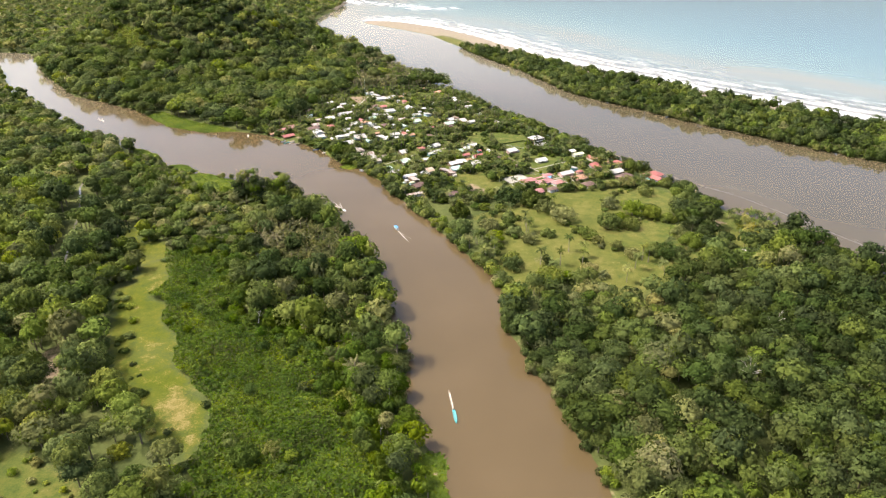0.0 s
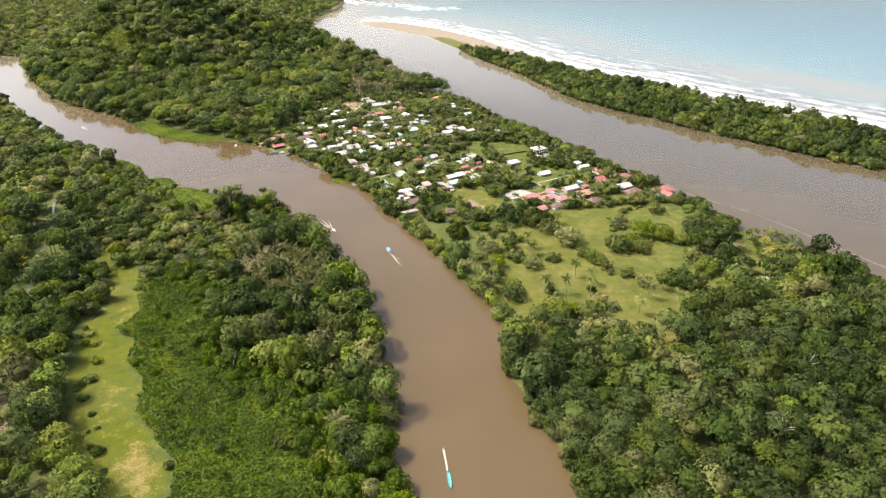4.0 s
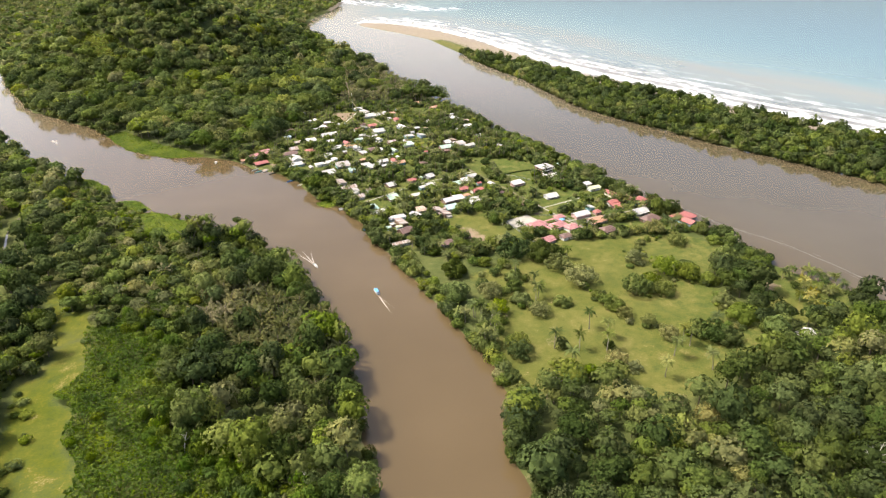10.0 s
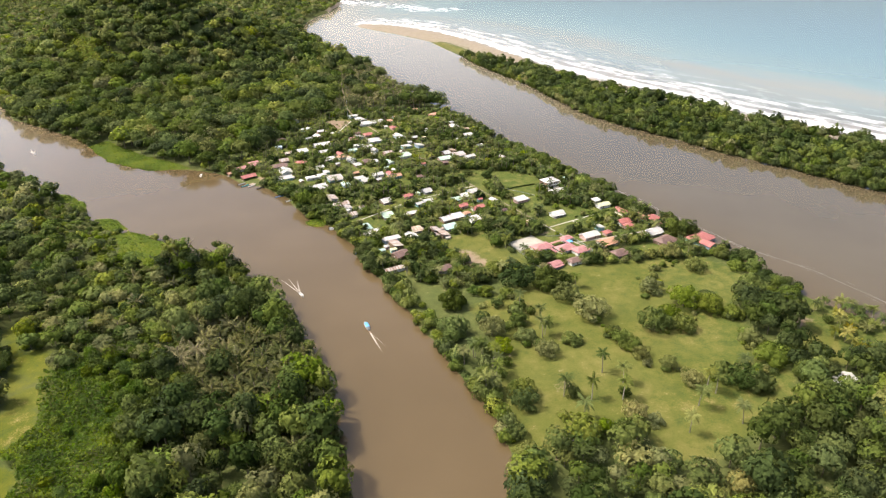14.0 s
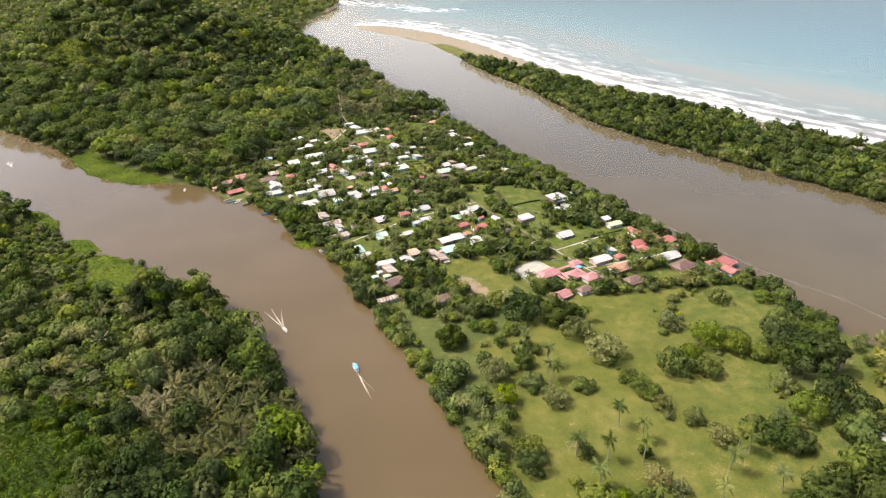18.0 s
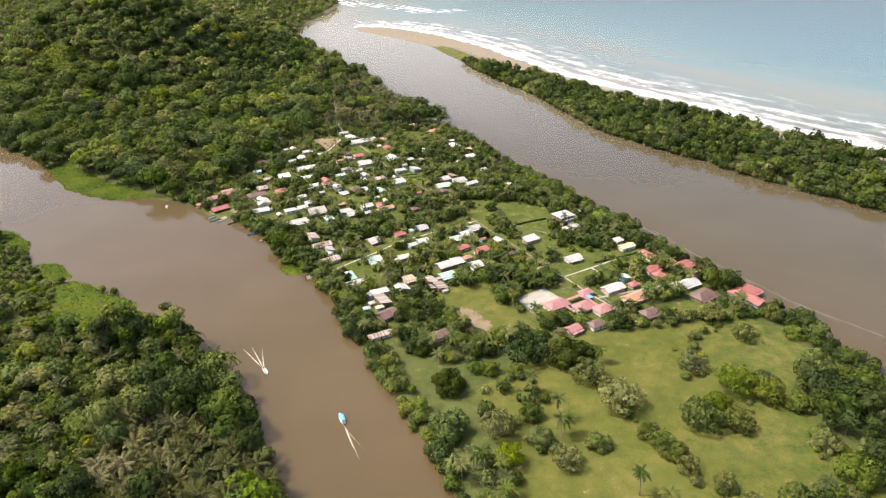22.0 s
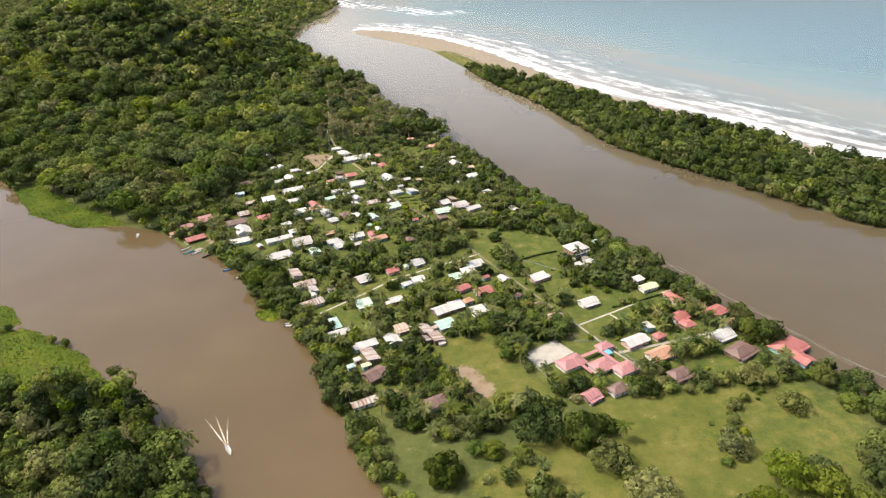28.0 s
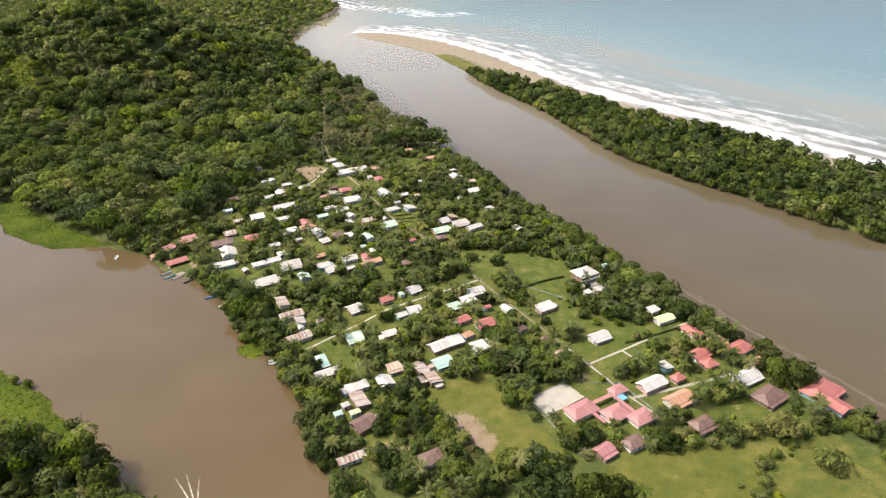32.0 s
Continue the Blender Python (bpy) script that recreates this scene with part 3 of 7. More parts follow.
ground = new("ground", mesh_of("ground", np.stack([GX, GY, GZ], 1), GQ, mats=[ground_material()], smooth=True,
                               attrs={"lawn": np.maximum(lawn_a, grass_tip), "dry": np.maximum(dry_a, 0.52 * grass_tip), "hay": hay_a, "marsh": marsh_a, "sand": np.clip(sand_a - grass_tip * 1.2, 0, 1), "mud": mud_a}))
tagged(ground, "low river land with grass, undergrowth and a wooded hill", "ground", kind="structure")

WX, WY, WQ = sheet(lines((-3400, -1200, 200), (-1200, 1500, 20), (1500, 3400, 100)), lines((-200, 900, 30), (900, 2600, 20), (2600, 4900, 60)))
SEA_LINE = BEACH + [(1700, -700)]
north_coast = [(-346, 2660), (-480, 2900), (-1000, 3700), (-1900, 4900)]
off = np.minimum(far_from(SEA_LINE, WX, WY), far_from(north_coast, WX, WY))
# the sea lies east of the beach, the river mouth and the north coast
sea_poly = BEACH[::-1] + north_coast + [(3400, 4900), (3400, -200)]
sea_sd = signed(sea_poly, WX, WY)
sea_mask = np.clip(sea_sd / 170.0 + 0.15, 0, 1)
bar = np.clip(1 - np.minimum(far_from([(-330, 2700), (-240, 2620), (-130, 2520), (-40, 2380), (20, 2390)], WX, WY), far_from([(-215, 2120), (-120, 2130), (-20, 2050)], WX, WY)) / 85.0, 0, 1)
beach_mask = np.clip(sea_sd / 14.0 + 0.3, 0, 1)
east = np.clip(0.5 + signed([(420, 150), (300, 540), (240, 660), (150, 840), (60, 1030), (-60, 1290), (-300, 1820), (-420, 2400), (-300, 2700), (0, 2300), (700, 900), (1000, 150)], WX, WY) / 90, 0, 1)
# where that haze is painted: down the lower east river, weaker in the far west
far_haze = np.maximum(np.clip((WY - 950) / 1000, 0, 1) * east, 0.4 * np.clip((-WX - 420) / 350, 0, 1) * (sea_sd < -400))
off_attr = np.where(sea_sd > -20, np.minimum(off, 900 + 0 * off), 0)
water = new("water", mesh_of("water", np.stack([WX, WY, 0 * WX], 1), WQ, mats=[water_material()], smooth=True, attrs={"off": off_attr, "sea": sea_mask, "beach": beach_mask, "bar": bar, "east": east, "far_haze": far_haze}))
tagged(water, "brown silty river opening into a pale blue-green sea with white surf", "water", kind="structure")

# ---- parts ----
def part(name, me, parent, label="", at=(0, 0, 0), rz=0.0):
    ob = new(name, me)
    ob.parent = parent
    ob.location, ob.rotation_euler = at, (0, 0, radians(rz))
    if label:
        ob["label"] = label
    return ob


def thing(name, x, y, z, rz, label, category, group="", kind=""):
    ob = new(name)
    ob.empty_display_size = 0.5
    ob.matrix_world = pose(x, y, z, 0, 0, rz)
    return tagged(ob, label, category, group, kind)


class Geo:
    """Collects boxes, prisms and tubes into one mesh."""

    def __init__(self):
        self.v, self.q, self.t = [], [], []

    def add(self, verts, quads=(), tris=()):
        n = len(self.v)
        self.v += [tuple(v) for v in verts]
        self.q += [tuple(i + n for i in f) for f in quads]
        self.t += [tuple(i + n for i in f) for f in tris]
        return self

    def box(self, x0, y0, z0, x1, y1, z1):
        v = [(x, y, z) for z in (z0, z1) for x, y in ((x0, y0), (x1, y0), (x1, y1), (x0, y1))]
        return self.add(v, [(3, 2, 1, 0), (4, 5, 6, 7), (0, 1, 5, 4), (1, 2, 6, 5), (2, 3, 7, 6), (3, 0, 4, 7)])

    def tube(self, points, radii, sides=6):
        rings = []
        for (x, y, z), r in zip(points, radii):
            rings += [(x + r * math.cos(k * 2 * math.pi / sides), y + r * math.sin(k * 2 * math.pi / sides), z) for k in range(sides)]
        q = [(a * sides + k, a * sides + (k + 1) % sides, (a + 1) * sides + (k + 1) % sides, (a + 1) * sides + k) for a in range(len(points) - 1) for k in range(sides)]
        return self.add(rings, q)

    def mesh(self, name, mat, smooth=False):
        return mesh_of(name, np.array(self.v, float), self.q, self.t, mats=[mat], smooth=smooth)


# ---- trees ----
rng = np.random.RandomState(7)
ICO_V = np.array([(0, 0, 1)] + [(0.894 * math.cos(a), 0.894 * math.sin(a), 0.447) for a in np.arange(5) * 2 * math.pi / 5] +
                 [(0.894 * math.cos(a), 0.894 * math.sin(a), -0.447) for a in (np.arange(5) + 0.5) * 2 * math.pi / 5] + [(0, 0, -1)])
ICO_F = [(0, 1 + k, 1 + (k + 1) % 5) for k in range(5)] + [(1 + k, 6 + k, 1 + (k + 1) % 5) for k in range(5)] + \
        [(1 + (k + 1) % 5, 6 + k, 6 + (k + 1) % 5) for k in range(5)] + [(6 + k, 11, 6 + (k + 1) % 5) for k in range(5)]


def leaf_tufts(P, N, size, seed):
    """A ragged three-cornered clump of leaves at each point P, turned roughly along N."""
    r = np.random.RandomState(seed)
    n = N + r.normal(0, 0.40, N.shape)
    n /= np.linalg.norm(n, axis=1, keepdims=True) + 1e-9
    a = np.cross(n, r.normal(0, 1, N.shape))
    a /= np.linalg.norm(a, axis=1, keepdims=True) + 1e-9
    b = np.cross(n, a)
    s = size * r.uniform(0.6, 1.35, (len(P), 1))
    c = [P + (a * u + b * v) * s * r.uniform(0.65, 1.35, (len(P), 1)) + n * s * r.uniform(-0.35, 0.35, (len(P), 1)) for u, v in ((-1, -0.7), (1, -0.7), (0.0, 1.1))]
    V = np.stack(c, 1).reshape(-1, 3)
    return V, np.arange(len(P) * 3).reshape(-1, 3)


def crown(seed, lobes, leaves, size, flat=0.7, spread=0.55, body=3, lobe=1.0, rough=0.14):
    """A lumpy crown of radius 1: an inner body of lobes and a ragged coat of leaf clumps. Base at z = 0."""
    r = np.random.RandomState(seed)
    ang = np.arange(lobes) * 2.4 + r.uniform(0, 6)
    rad = spread * np.sqrt((np.arange(lobes) + 0.3) / lobes)
    C = np.stack([rad * np.cos(ang), rad * np.sin(ang), 0.42 * flat + 0.30 * (1 - rad / spread) + r.uniform(-rough, rough, lobes)], 1)
    R = r.uniform(0.36, 0.56, lobes) * lobe
    P, N = [], []
    for k in range(lobes):
        d = r.normal(0, 1, (int(leaves * 3.2 / lobes) + 6, 3))
        d /= np.linalg.norm(d, axis=1, keepdims=True)
        d = d[d[:, 2] > -0.5]
        p = C[k] + d * R[k] * np.array([1, 1, flat]) * r.uniform(0.86, 1.2, (len(d), 1))
        ok = np.ones(len(p), bool)
        for j in range(lobes):
            if j != k:
                ok &= np.linalg.norm((p - C[j]) / (R[j] * np.array([1, 1, flat])), axis=1) > 0.92
        P.append(p[ok]), N.append(d[ok])
    P, N = np.concatenate(P), np.concatenate(N)
    pick = r.permutation(len(P))[:leaves]
    V, leaf_t = leaf_tufts(P[pick], N[pick] + np.array([0, 0, 0.35]), size, seed + 1)
    soft = N[pick] + r.normal(0, 0.16, N[pick].shape)
    soft = [np.repeat(soft / np.linalg.norm(soft, axis=1, keepdims=True), 3, 0)]
    # a shaded heart of branches and inner leaves, always inside the coat
    core, tris = [], []
    for k in range(body):
        tris.append(np.array(ICO_F) + 12 * k)
        j = k * lobes // body
        at, wide = (np.array([0, 0, 0.36 * flat]), np.array([0.50, 0.50, 0.42 * flat]) * (0.55 + 0.45 * lobe)) if k == 0 else (C[j] * np.array([0.96, 0.96, 0.94]), R[j] * 0.80 * np.array([1, 1, flat]))
        core.append(at + ICO_V * wide * r.uniform(0.86, 1.08, (12, 1)))
        soft.append(ICO_V)
    return np.concatenate([V, np.concatenate(core)]), np.zeros((0, 4), int), np.concatenate([leaf_t, np.concatenate(tris) + len(V)]), np.concatenate(soft)


def trunk_geo(height, r0, seed, limbs=3):
    r = np.random.RandomState(seed)
    g = Geo()
    lean = r.normal(0, 0.035, 2) * height
    mid = (lean[0] * 0.4, lean[1] * 0.4, height * 0.5)
    top = (lean[0], lean[1], height)
    g.tube([(0, 0, -0.6), (0, 0, 0.5), mid, top], [r0 * 1.7, r0 * 1.15, r0 * 0.8, r0 * 0.5], 6)
    for k in range(limbs):
        a = k * 2.3 + r.uniform(0, 1)
        e = height * 0.34
        g.tube([mid, (mid[0] + e * 0.5 * math.cos(a), mid[1] + e * 0.5 * math.sin(a), height * 0.75), (mid[0] + e * math.cos(a), mid[1] + e * math.sin(a), height * 1.02)], [r0 * 0.5, r0 * 0.36, r0 * 0.2], 4)
    return g


def feather_crown(seed, fronds=14, up0=0.0, up1=1.35):
    """Coconut crown: arching ribs with hanging leaflets, each a narrow blade."""
    r = np.random.RandomState(seed)
    V, T = [], []
    for k in range(fronds):
        a, up = k * 2.39996 + r.uniform(-0.25, 0.25), r.uniform(up0, up1)
        d, side = np.array([math.cos(a), math.sin(a), 0]), np.array([-math.sin(a), math.cos(a), 0])
        L = r.uniform(0.8, 1.1)
        rib = lambda s: d * L * (0.92 * s) + np.array([0, 0, L * (up * s * 0.62 - (1.2 - 0.42 * up) * s * s * 0.62)])  # noqa: E731
        for i in range(7):
            s = 0.12 + 0.88 * i / 7
            p0, p1 = rib(s), rib(min(1.0, s + 0.125))
            reach = L * 0.21 * math.sin(math.pi * (0.18 + 0.76 * s)) + 0.03
            for sg in (-1, 1):
                n = len(V)
                tip = side * sg * reach * 0.85 + d * reach * 0.4 + np.array([0, 0, -reach * r.uniform(0.2, 0.55)])
                V += [p0, p1, p1 + tip, p0 * 0.4 + p1 * 0.6 + tip * r.uniform(0.8, 1.0)]
                T += [(n, n + 1, n + 2), (n, n + 2, n + 3)]
        n = len(V)
        w0 = side * 0.022
        V += [rib(0.0) - w0, rib(0.0) + w0, rib(0.5) + w0, rib(0.5) - w0, rib(1.0)]
        T += [(n, n + 1, n + 2), (n, n + 2, n + 3), (n + 3, n + 2, n + 4)]
    return np.array(V), np.zeros((0, 4), int), np.array(T), None


BIG = [crown(131 + k, 16 + 2 * k, 1700, 0.052, 0.55 + 0.08 * k, 0.72, 7, 0.66, 0.20) for k in range(4)]
AIRY = [crown(171 + k, 24 + 2 * k, 1150, 0.052, 0.70 + 0.08 * (k % 3), 0.80, 3, 0.50, 0.22) for k in range(5)]
NEAR = [crown(11 + k, 10 + k % 5, 315, 0.092, 0.70 + 0.07 * (k % 4), 0.52 + 0.04 * (k % 3), 4, 0.92, 0.12) for k in range(8)]
FINE = [crown(211 + k, 12 + k % 5, 660, 0.064, 0.70 + 0.07 * (k % 4), 0.54 + 0.04 * (k % 3), 5, 0.88, 0.13) for k in range(7)]
MIDDLE = [crown(41 + k, 6, 104, 0.155, 0.76 + 0.06 * (k % 3), 0.52, 3) for k in range(6)]
SLOPE = [crown(51 + k, 5, 76, 0.17, 0.84 + 0.06 * (k % 3), 0.46 + 0.04 * (k % 2), 4, 1.05, 0.10) for k in range(6)]
HILLSIDE = [crown(151 + k, 9 + k % 3, 250, 0.096, 0.78 + 0.06 * (k % 3), 0.53, 4, 0.95, 0.11) for k in range(7)]
DISTANT = [crown(71 + k, 3, 26, 0.29, 0.7, 0.5, 1) for k in range(5)]
OUTER = [crown(81 + k, 5, 30, 0.28, 0.75, 0.5, 1, 1.1) for k in range(4)]
VILLAGE_FRONDS = [feather_crown(83 + k, 11, -0.1, 1.4) for k in range(3)]
STAND_FRONDS = [feather_crown(87 + k, 9, 0.0, 1.3) for k in range(3)]
FRONDS = [feather_crown(91 + k, 19 + k, -0.15, 1.5) for k in range(4)]
WILD_FRONDS = [feather_crown(97 + k, 15 + k, 0.45, 2.0) for k in range(3)]
STEM = Geo().tube([(0, 0, -0.05), (0.02, 0.01, 1.0)], [0.035, 0.018], 4)
STEM_V, STEM_Q = np.array(STEM.v), np.array(STEM.q)


def wood(name, label, mat, protos, pos, radius, lift, tall, seed, stems=False, category="forest"):
    """Many crowns as one mass of trees. lift: height of the crown's base; tall: stretch upwards."""
    pos = np.asarray(pos)
    if len(pos) == 0:
        return None
    r = np.random.RandomState(seed)
    V, Q, T, S, NN, base = [], [], [], [], [], 0
    which = r.randint(0, len(protos), len(pos))
    for k, (pv, pq, pt, pn) in enumerate(protos):
        i = np.nonzero(which == k)[0]
        if len(i) == 0:
            continue
        a = r.uniform(0, 6.283, len(i))
        c, s = np.cos(a)[:, None], np.sin(a)[:, None]
        R, Z = radius[i][:, None], (radius[i] * tall[i])[:, None]
        x = (pv[:, 0] * c - pv[:, 1] * s) * R + pos[i, 0][:, None]
        y = (pv[:, 0] * s + pv[:, 1] * c) * R + pos[i, 1][:, None]
        z = pv[:, 2] * Z + (pos[i, 2] + lift[i])[:, None]
        V.append(np.stack([x, y, z], -1).reshape(-1, 3))
        if pn is not None:
            n = np.stack([(pn[:, 0] * c - pn[:, 1] * s) / R, (pn[:, 0] * s + pn[:, 1] * c) / R, pn[:, 2] / Z], -1).reshape(-1, 3)
            NN.append(n / np.linalg.norm(n, axis=1, keepdims=True))
        step = (np.arange(len(i)) * len(pv))[:, None, None] + base
        Q.append((pq[None] + step).reshape(-1, 4))
        T.append((pt[None] + step).reshape(-1, 3))
        tone = np.clip(0.22 + 0.56 * r.uniform(0, 1, len(i)) + 0.30 * wavy(pos[i, 0], pos[i, 1], 31.0, 2.0), 0, 1)
        S.append(np.repeat(tone, len(pv)))
        base += len(i) * len(pv)
    nq = sum(len(q) for q in Q)
    if stems:
        H = (lift + radius * tall * 0.45)[:, None]
        x = STEM_V[:, 0] * H + pos[:, 0][:, None]
        y = STEM_V[:, 1] * H + pos[:, 1][:, None]
        z = STEM_V[:, 2] * H + pos[:, 2][:, None]
        V.append(np.stack([x, y, z], -1).reshape(-1, 3))
        Q.append((STEM_Q[None] + (np.arange(len(pos)) * len(STEM_V))[:, None, None] + base).reshape(-1, 4))
        S.append(np.zeros(len(pos) * len(STEM_V)))
        NN.append(np.tile(STEM_V * np.array([1, 1, 0]) / 0.03, (len(pos), 1)))
    Q, T = np.concatenate(Q), np.concatenate(T)
    slots = np.zeros(len(Q) + len(T), int)
    slots[nq:len(Q)] = 1
    ob = new(name, mesh_of(name, np.concatenate(V), Q, T, np.concatenate(NN) if protos[0][3] is not None else None, [mat, BARK], slots, attrs={"tint": np.concatenate(S)}))
    return tagged(ob, label, category, kind="stuff")


def scatter(x0, x1, y0, y1, cell, seed, jitter=0.48):
    r = np.random.RandomState(seed)
    gx, gy = np.meshgrid(np.arange(x0, x1, cell), np.arange(y0, y1, cell * 0.88))
    gx = gx + (np.arange(gx.shape[0]) % 2)[:, None] * cell * 0.5
    p = np.stack([gx.ravel(), gy.ravel()], 1)
    return p + r.uniform(-jitter, jitter, p.shape) * cell


def in_any(polys, P):
    m = np.zeros(len(P), bool)
    x, y = warp(P[:, 0], P[:, 1])
    for p in polys:
        m |= inside(p, x, y)
    return m


def grounded(P):
    return np.column_stack([P, ground_z(P[:, 0], P[:, 1])])


KINDS = ["rainforest_leaves", "dark_leaves", "olive_leaves", "bright_leaves"]
WORDS = {"rainforest_leaves": "mid-green", "dark_leaves": "dark green", "olive_leaves": "greyish olive", "bright_leaves": "bright yellow-green"}


def plant(name, where, P, share, protos, seed, rad, lift, tall=(0.75, 1.15), stems=True):
    """Splits a stretch of forest into its kinds of tree."""
    r = np.random.RandomState(seed)
    # kinds of tree stand in loose groups
    mix = r.uniform(0, 1, len(P)) + 0.55 * wavy(P[:, 0], P[:, 1], 24.0, seed * 0.1)
    rank = (np.argsort(np.argsort(mix)) + 0.5) / max(1, len(P))
    kind = np.array([1, 0, 2, 3])[np.searchsorted(np.cumsum([share[1], share[0], share[2]]), rank)]
    radius = rad[0] + (rad[1] - rad[0]) * r.uniform(0, 1, len(P)) ** 1.25 * np.where(r.uniform(0, 1, len(P)) < 0.14, 1.35, 1.0)
    # the broad crowns stand above the rest
    up = lift[0] + (lift[1] - lift[0]) * np.clip(0.55 * r.uniform(0, 1, len(P)) + 0.45 * (radius - rad[0]) / (rad[1] - rad[0]), 0, 1.3)
    tl = r.uniform(*tall, len(P))
    G = grounded(P)
    for k, key in enumerate(KINDS):
        i = kind == k
        wood(name, f"{WORDS[key]} crowns of {where}", FOREST[key], protos, G[i], radius[i], up[i], tl[i], seed + k, stems)


def dry_land(P, margin):
    return shore(P[:, 0], P[:, 1]) > margin


# west bank forest
SOIL = [(-242, 314), (-253, 340), (-256, 359), (-240, 352), (-228, 326), (-230, 312)]
OPEN = LAWNS + [SOIL, VINES, OLD_CLEARING, CLEARING_UP, MARSH_EDGE] + MARSH
RAFFIA = [(-176, 540), (-151, 552), (-109, 526), (-70, 492), (-52, 462), (-62, 440), (-104, 440), (-146, 486)]
CREEK = [(-392, 690), (-382, 654), (-367, 625), (-346, 580), (-335, 547), (-327, 528), (-318, 505), (-308, 477), (-292, 445)]
P = scatter(-620, 20, 150, 1010, 10.2, 21)
P = P[(P[:, 0] > -0.86 * P[:, 1] - 40) & dry_land(P, 1.5)]
P = P[inside(WEST_LAND, P[:, 0], P[:, 1]) & ~in_any(OPEN, P) & (far_from(CREEK, P[:, 0] + 3, P[:, 1] - 4) > 8.5)]
LOW_TREES = ((-166, 257, 6.2, "bright_leaves"), (-153, 241, 6.5, "bright_leaves"), (-171, 246, 5.6, "rainforest_leaves"), (-184, 279, 4.4, "bright_leaves"), (-177, 282, 3.6, "bright_leaves"), (-142, 233, 5.0, "dark_leaves"),
             (-131, 246, 3.0, "bright_leaves"), (-193, 264, 6.4, "olive_leaves"), (-101, 249, 8.5, "dark_leaves"), (-134, 294, 3.4, "rainforest_leaves"), (-155, 333, 4.4, "dark_leaves"),
             (-79, 309, 4.8, "bright_leaves"), (-57, 297, 5.4, "bright_leaves"), (-112, 264, 6.0, "rainforest_leaves"), (-52, 284, 4.4, "rainforest_leaves"), (-138, 412, 5.0, "olive_leaves"), (-151, 346, 3.6, "bright_leaves"))
for tx, ty, tr_, _ in LOW_TREES:
    P = P[np.hypot(P[:, 0] - tx, P[:, 1] - ty) > tr_ + 2.5]
P = P[~inside(RAFFIA, P[:, 0], P[:, 1]) | (np.random.RandomState(9).uniform(0, 1, len(P)) < 0.25)]
W = np.array([(-252, 440), (-254, 428), (-241, 404), (-232, 386), (-225, 362), (-214, 344), (-203, 322), (-196, 308), (-186, 292)], float)
wood("clearing_edge_trees", "tall dark trees shading the edge of the clearing", FOREST["dark_leaves"], FINE, grounded(W), np.array([7.5, 6.0, 8.2, 7.0, 8.5, 6.6, 8.0, 6.4, 7.2]), np.array([8.0, 6.0, 10, 7.5, 10.5, 7.0, 9.0, 6.5, 8.0]), np.array([1.0, 1.2, 1.0, 1.15, 1.0, 1.2, 1.05, 1.1, 1.0]), 47, True)
near, front = P[:, 1] < 640, P[:, 1] < 345
hung = front & (P[:, 0] > -125) & (np.random.RandomState(12).uniform(0, 1, len(P)) < 0.6)
hr = np.random.RandomState(13)
n = int(hung.sum())
wood("draped_trees", "tall trees hung with bright green creepers", FOREST["vine_leaves"], FINE, grounded(P[hung]), hr.uniform(4.0, 8.5, n), hr.uniform(1.0, 6.5, n), hr.uniform(1.0, 1.5, n), 48, True)
plant("riverside_forest", "dense forest at the foot of the west bank", P[front & ~hung], (0.44, 0.24, 0.14, 0.18), FINE, 305, (4.4, 11.0), (2.0, 13.0), (0.9, 1.45))
light = near & ~front & (P[:, 0] < -165) & (P[:, 0] > -272) & (P[:, 1] > 430)
plant("riverside_forest", "mixed light and dark forest behind the west bank", P[light], (0.40, 0.16, 0.26, 0.18), NEAR, 315, (3.2, 8.6), (2.0, 8.0), (0.75, 1.2))
U = scatter(-275, -60, 430, 645, 7.4, 128)
U = U[dry_land(U, 2.0) & ~in_any(OPEN, U)]
plant("riverside_thicket", "thick undergrowth below the trees of the west bank", U, (0.46, 0.24, 0.12, 0.18), MIDDLE, 318, (3.0, 5.4), (-0.5, 2.5), (0.9, 1.4), stems=False)
plant("riverside_forest", "dense forest on the west bank", P[near & ~front & ~light], (0.38, 0.42, 0.07, 0.13), NEAR, 300, (4.0, 10.5), (1.5, 14.0), (0.95, 1.5))
plant("riverside_forest", "dense forest on the west bank farther up", P[~near], (0.44, 0.22, 0.22, 0.12), MIDDLE, 310, (5.0, 9.6), (4.0, 9.0), (0.75, 1.2))
P = scatter(-1500, -440, 760, 1500, 12.5, 22)
P = P[(P[:, 0] > -0.80 * P[:, 1] - 60) & dry_land(P, 2.0) & inside(WEST_LAND, P[:, 0], P[:, 1]) & ((P[:, 1] > 1010) | (P[:, 0] < -620))]
plant("far_forest", "forest beside the upper river", P, (0.45, 0.25, 0.22, 0.08), DISTANT, 320, (6.5, 9.5), (4, 9), stems=False)

# forest on the southern half of the tongue of land, and along its banks
def tongue_open(P):
    return ~in_any(LAWNS, P)


P = scatter(30, 560, 150, 560, 10.8, 23)
P = P[inside(ALL_NORTH, P[:, 0], P[:, 1]) & dry_land(P, 1.2) & tongue_open(P) & (P[:, 0] < 0.86 * P[:, 1] + 60)]
P = P[(P[:, 1] < 446 + 0.0 * P[:, 0]) | (P[:, 0] > 210)]
P = P[(np.hypot(P[:, 0] - 238, P[:, 1] - 467) > 8) & (np.hypot(P[:, 0] - 235, P[:, 1] - 455) > 4) & (np.hypot(P[:, 0] - 314, P[:, 1] - 500) > 14) & (np.hypot(P[:, 0] - 311, P[:, 1] - 486) > 8)]
deep = P[:, 0] + 14 * wavy(P[:, 0], P[:, 1], 26.0, 1.0) > 0.22 * P[:, 1] + 66
front = (P[:, 1] < 335) & ~deep
